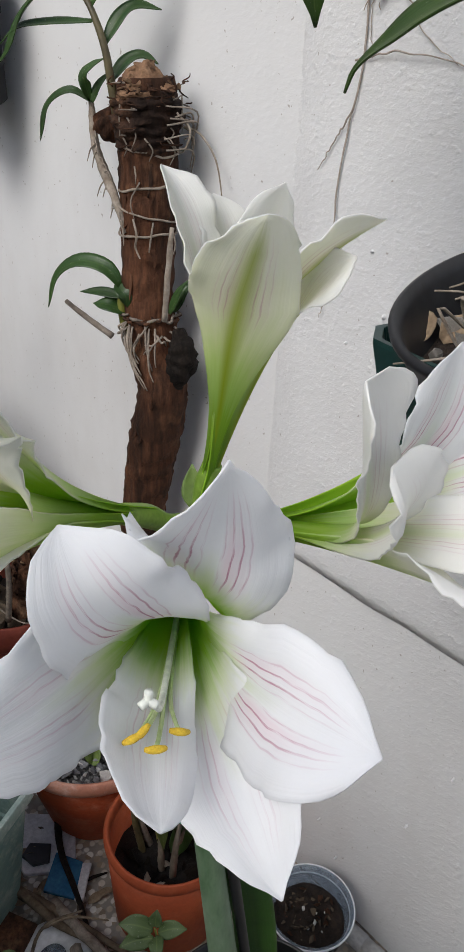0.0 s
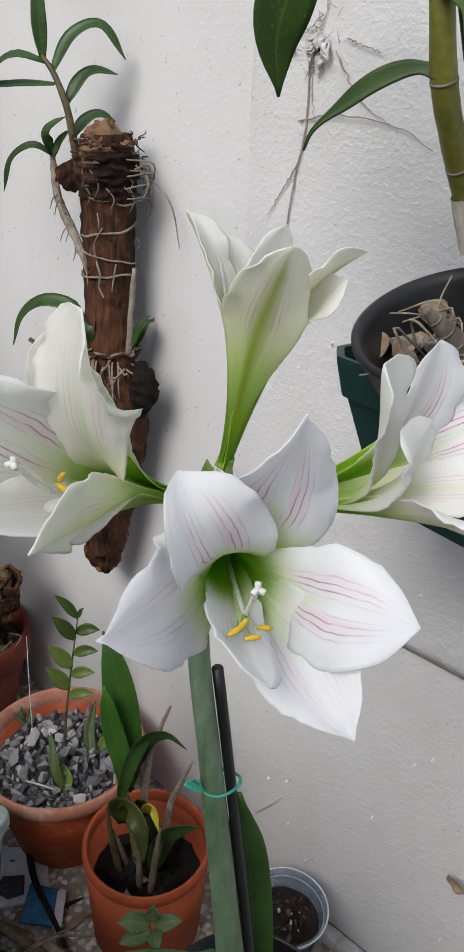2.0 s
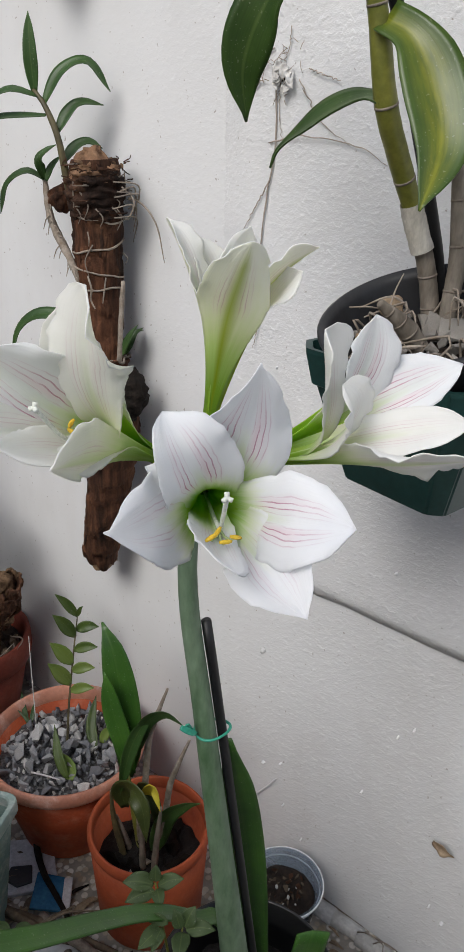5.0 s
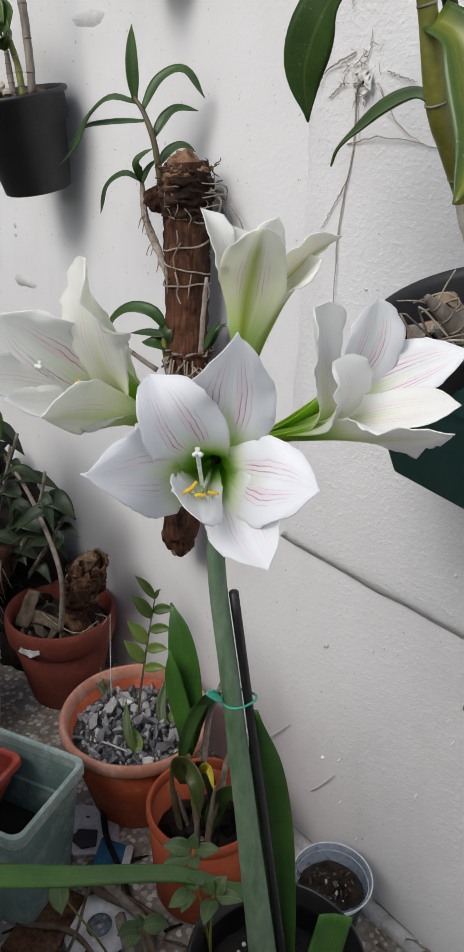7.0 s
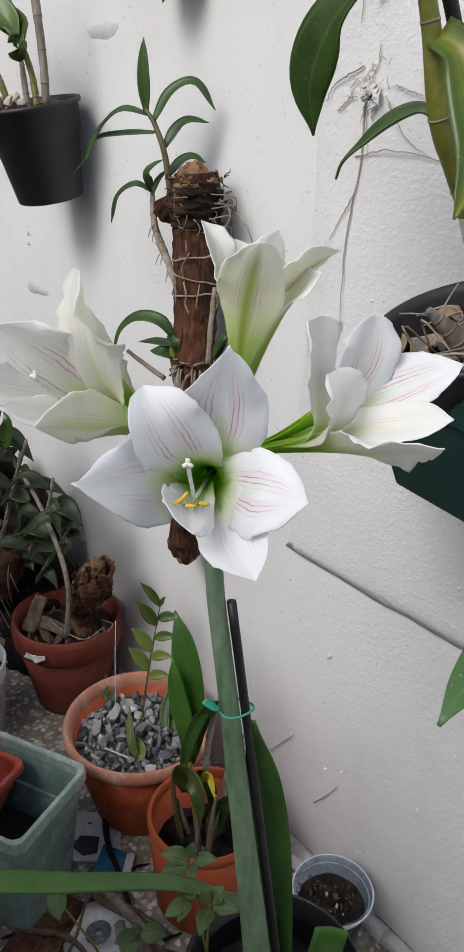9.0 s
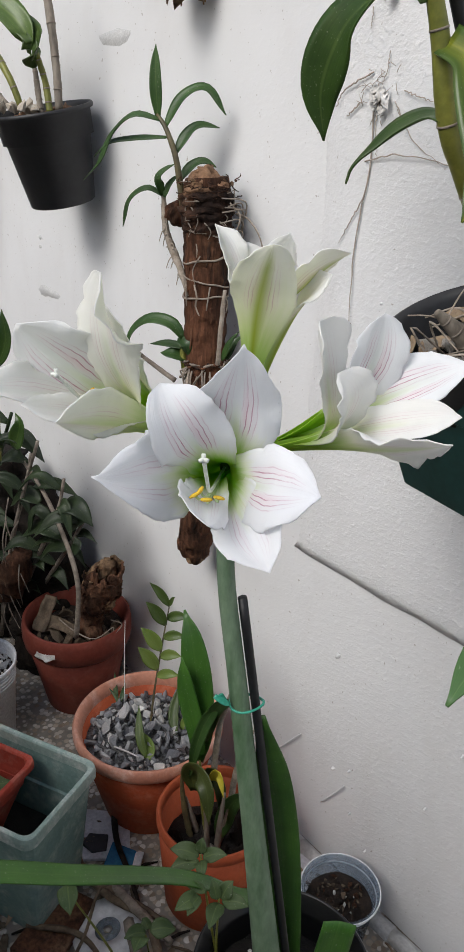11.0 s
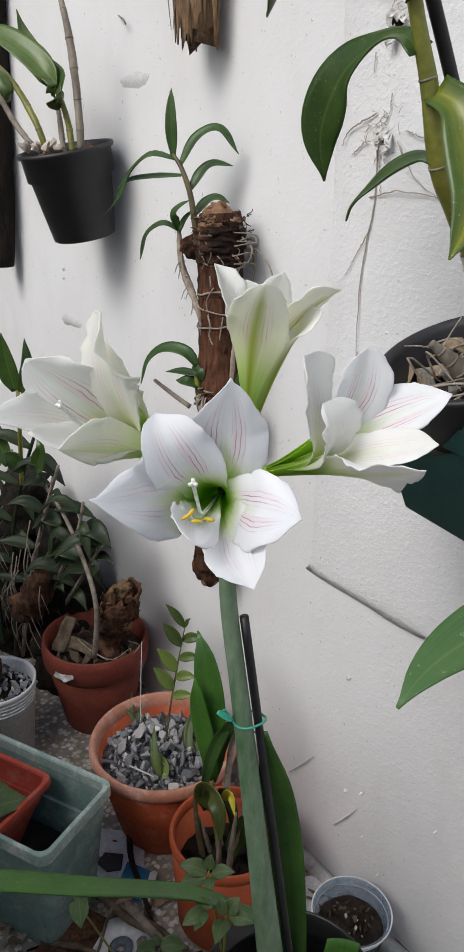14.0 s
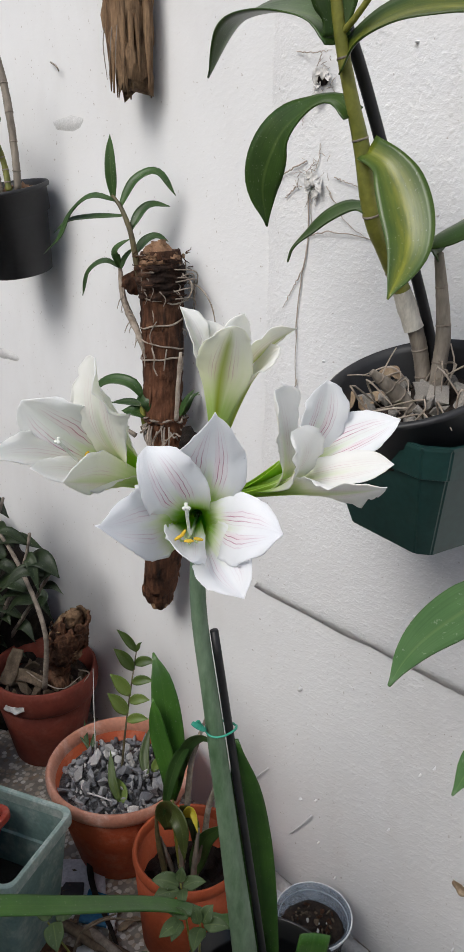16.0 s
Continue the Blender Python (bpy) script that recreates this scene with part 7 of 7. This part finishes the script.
slab_piece("tile_shard", [(0.86, -0.375), (0.91, -0.345), (0.945, -0.385), (0.90, -0.41)], 0.001, 0.008, WHITE_TILE, "broken pale glazed tile on the floor", "tile")
slab_piece("tile_shard", [(0.93, -0.10), (0.985, -0.035), (0.945, 0.0), (0.875, -0.03), (0.86, -0.07)], 0.001, 0.010, WHITE_TILE, "pale tile piece beside the wall", "tile")
slab_piece("tile_shard", [(0.82, -0.47), (0.88, -0.45), (0.90, -0.52), (0.84, -0.54)], 0.001, 0.008, WHITE_TILE, "broken pale glazed tile on the floor", "tile")
slab_piece("wood_board", [(0.66, -0.42), (0.73, -0.385), (0.80, -0.50), (0.72, -0.54)], 0.001, 0.012, STUMP, "dark rotten board by the trough", "board")
rnd = random.Random(91)


def twig(pts, r, material=TWIG, label="dead brown twig lying among the pots"):
    bm = bmesh.new()
    tube(bm, pts, [r, r * 0.95, r * 0.8, r * 0.5], 8, 20, 0.25, r * 999)
    return single("twig", bm, material, label, "twig", base=pts[0], group="twigs on the floor")


twig([(0.560, -0.245, 0.03), (0.640, -0.290, 0.022), (0.735, -0.315, 0.016), (0.79, -0.33, 0.012)], 0.0065, DARK_WOOD, "black wet stick lying among the pots")
twig([(0.600, -0.41, 0.012), (0.70, -0.370, 0.020), (0.79, -0.335, 0.022), (0.86, -0.305, 0.012)], 0.0095)
twig([(0.66, -0.385, 0.026), (0.76, -0.365, 0.030), (0.83, -0.33, 0.026)], 0.0080)
twig([(0.72, -0.35, 0.018), (0.80, -0.345, 0.032), (0.88, -0.325, 0.020)], 0.0100, ROOT_DARK, "pale peeling stick among the pots")
twig([(0.80, -0.36, 0.012), (0.87, -0.385, 0.02), (0.95, -0.42, 0.012)], 0.0110, ROOT_DARK, "pale peeling stick among the pots")
twig([(0.82, -0.33, 0.016), (0.90, -0.36, 0.025), (1.0, -0.385, 0.012)], 0.0080)
twig([(0.83, -0.52, 0.0), (0.835, -0.46, 0.10), (0.825, -0.42, 0.17), (0.85, -0.37, 0.19)], 0.0030)
twig([(0.825, -0.42, 0.17), (0.845, -0.385, 0.185), (0.885, -0.35, 0.19)], 0.0022)
twig([(0.70, -0.50, 0.012), (0.78, -0.44, 0.024), (0.88, -0.43, 0.014)], 0.0055)
twig([(0.74, -0.56, 0.008), (0.83, -0.48, 0.012), (0.93, -0.46, 0.008)], 0.0060, DARK_WOOD, "black wet stick lying among the pots")
for k in range(70):
    x, y = rnd.uniform(0.50, 1.02), rnd.uniform(-0.55, -0.27)
    if (V((x, y)) - V((0.831, -0.2))).length < 0.105 or (V((x, y)) - V((1.13, -0.325))).length < 0.12 or (V((x, y)) - V((CD.x, CD.y))).length < 0.066:
        continue
    q, a = V((x, y, 0.004)), rnd.random() * 6.28
    d = V((math.cos(a), math.sin(a), 0)) * rnd.uniform(0.012, 0.03)
    bm = bmesh.new()
    if k % 3:
        tube(bm, [q - d, q + V((0, 0, 0.004)), q + d], [0.002, 0.003, 0.0015], 5, 6, 0.3, k)
        single("twig", bm, TWIG if k % 2 else DARK_WOOD, "small dead twig on the floor", "twig", base=q, group="twigs on the floor")
    else:
        blade(bm, [q - d, q + V((0, 0, 0.008)), q + d], 0.014, (0.1, 0.1, 1), 0.5, 8, 4, 0.0006, wave=0.5, seed=k)
        single("dead_leaf", bm, DEAD_LEAF if k % 2 else TWIG, "curled dead leaf on the floor", "leaf", base=q, group="dead leaves on the floor")
for k in range(28):
    x = 0.90 + 0.30 * rnd.random()
    q, a = V((x, -0.035 - 0.05 * rnd.random(), 0.012)), rnd.random() * 6.28
    d = V((math.cos(a), 0.5 * math.sin(a), 0)) * rnd.uniform(0.006, 0.014)
    if (V((q.x, q.y)) - V((1.03, -0.09))).length < 0.07:
        continue
    bm = bmesh.new()
    tube(bm, [q - d, q + V((0, 0, 0.003)), q + d], [0.0015, 0.003, 0.001], 5, 6, 0.5, k)
    single("crumb", bm, DEAD_LEAF, "crumb of dry leaf at the wall's foot", "litter", base=q, group="crumbs at the wall's foot")
for k in range(5):
    q = V((1.14 + 0.03 * k, -0.018, 0.02))
    d = 0.04 + 0.012 * math.sin(k * 2.1)
    bm = bmesh.new()
    tube(bm, [q, q + V((0.02, -0.01, d * 0.7)), q + V((0.045, 0.0, d * 0.4)), q + V((0.05, -0.005, 0.0))], [0.0012, 0.0012, 0.0008], 5, 12)
    single("curled_root", bm, ROOT_DARK, "thin curled dry root at the wall's foot", "root", base=q, group="curled roots at the wall's foot")
bm = bmesh.new()
blade(bm, [(1.229, -0.006, 0.301), (1.245, -0.012, 0.301), (1.263, -0.006, 0.293)], 0.014, (0.3, -0.9, 0.2), 0.6, 10, 5, 0.0006, wave=0.5)
single("dead_leaf", bm, DEAD_LEAF, "dry curled leaf stuck on the wall", "leaf", base=(1.243, -0.006, 0.294))

# ---- scuffs, drips and chips on the wall ----
def lump(centre, w, h, material, name, label, seed, proud=0.004):
    bm = bmesh.new()
    c = V(centre)
    n = 14
    ring, inner = [], []
    for k in range(n):
        a = 2 * math.pi * k / n
        r = 1 + 0.5 * noise.noise(V((math.cos(a) * 1.5, math.sin(a) * 1.5, seed)))
        ring.append(bm.verts.new(c + V((w / 2 * r * math.cos(a), 0.004, h / 2 * r * math.sin(a)))))
        inner.append(bm.verts.new(c + V((w / 3.2 * r * math.cos(a), -proud, h / 3.2 * r * math.sin(a)))))
    for k in range(n):
        j = (k + 1) % n
        bm.faces.new((ring[k], ring[j], inner[j], inner[k]))
    bm.faces.new(inner)
    bmesh.ops.recalc_face_normals(bm, faces=bm.faces)
    return single(name, bm, material, label, "wall mark", "structure", base=centre)


GREY_SCUFF = plain("grey_scuff", (0.54, 0.54, 0.535), (0.66, 0.66, 0.655), 0.85, 60, 0.3, 0.001)
lump((0.222, 0.0086, 1.412), 0.165, 0.034, GREY_SCUFF, "plaster_ridge", "faint grey scuff on the painted wall", 3, 0.0004)
lump((-0.141, 0.008, 1.030), 0.014, 0.016, GREY_SCUFF, "plaster_ridge", "small grey plaster chip", 7, 0.001)
lump((-0.143, 0.008, 1.008), 0.016, 0.010, GREY_SCUFF, "plaster_ridge", "small grey plaster chip", 8, 0.001)
lump((-0.128, 0.0084, 0.904), 0.120, 0.034, GREY_SCUFF, "plaster_ridge", "faint grey scuff on the painted wall", 9, 0.0004)
lump((0.890, 0.006, 0.459), 0.009, 0.012, GREY_SCUFF, "plaster_ridge", "small plaster chip", 11, 0.002)
for k in range(46):
    x, z = rnd.uniform(0.82, 1.5), rnd.uniform(0.08, 1.5)
    if 0.56 < z < 0.66:
        continue
    lump((x, 0.005 if z < 0.6 else -0.001, z), rnd.uniform(0.003, 0.007), rnd.uniform(0.003, 0.007), WALL_ROUGH, "plaster_drip", "dried drip of white paint on the wall", k, 0.0015)
for pts in ([(0.182, 0.004, 1.521), (0.222, -0.008, 1.508), (0.223, -0.004, 1.501)], [(0.761, 0.004, 0.157), (0.794, 0.003, 0.202), (0.824, 0.004, 0.244)], [(0.889, 0.004, 0.130), (0.920, 0.003, 0.178), (0.938, 0.004, 0.210)]):
    bm = bmesh.new()
    tube(bm, pts, [0.0014, 0.0018, 0.0012], 6, 8)
    single("root_scrap", bm, ROOT_DARK if pts[0][2] > 1 else WALL_ROUGH, "thin dry root scrap stuck on the wall", "root", base=pts[0])
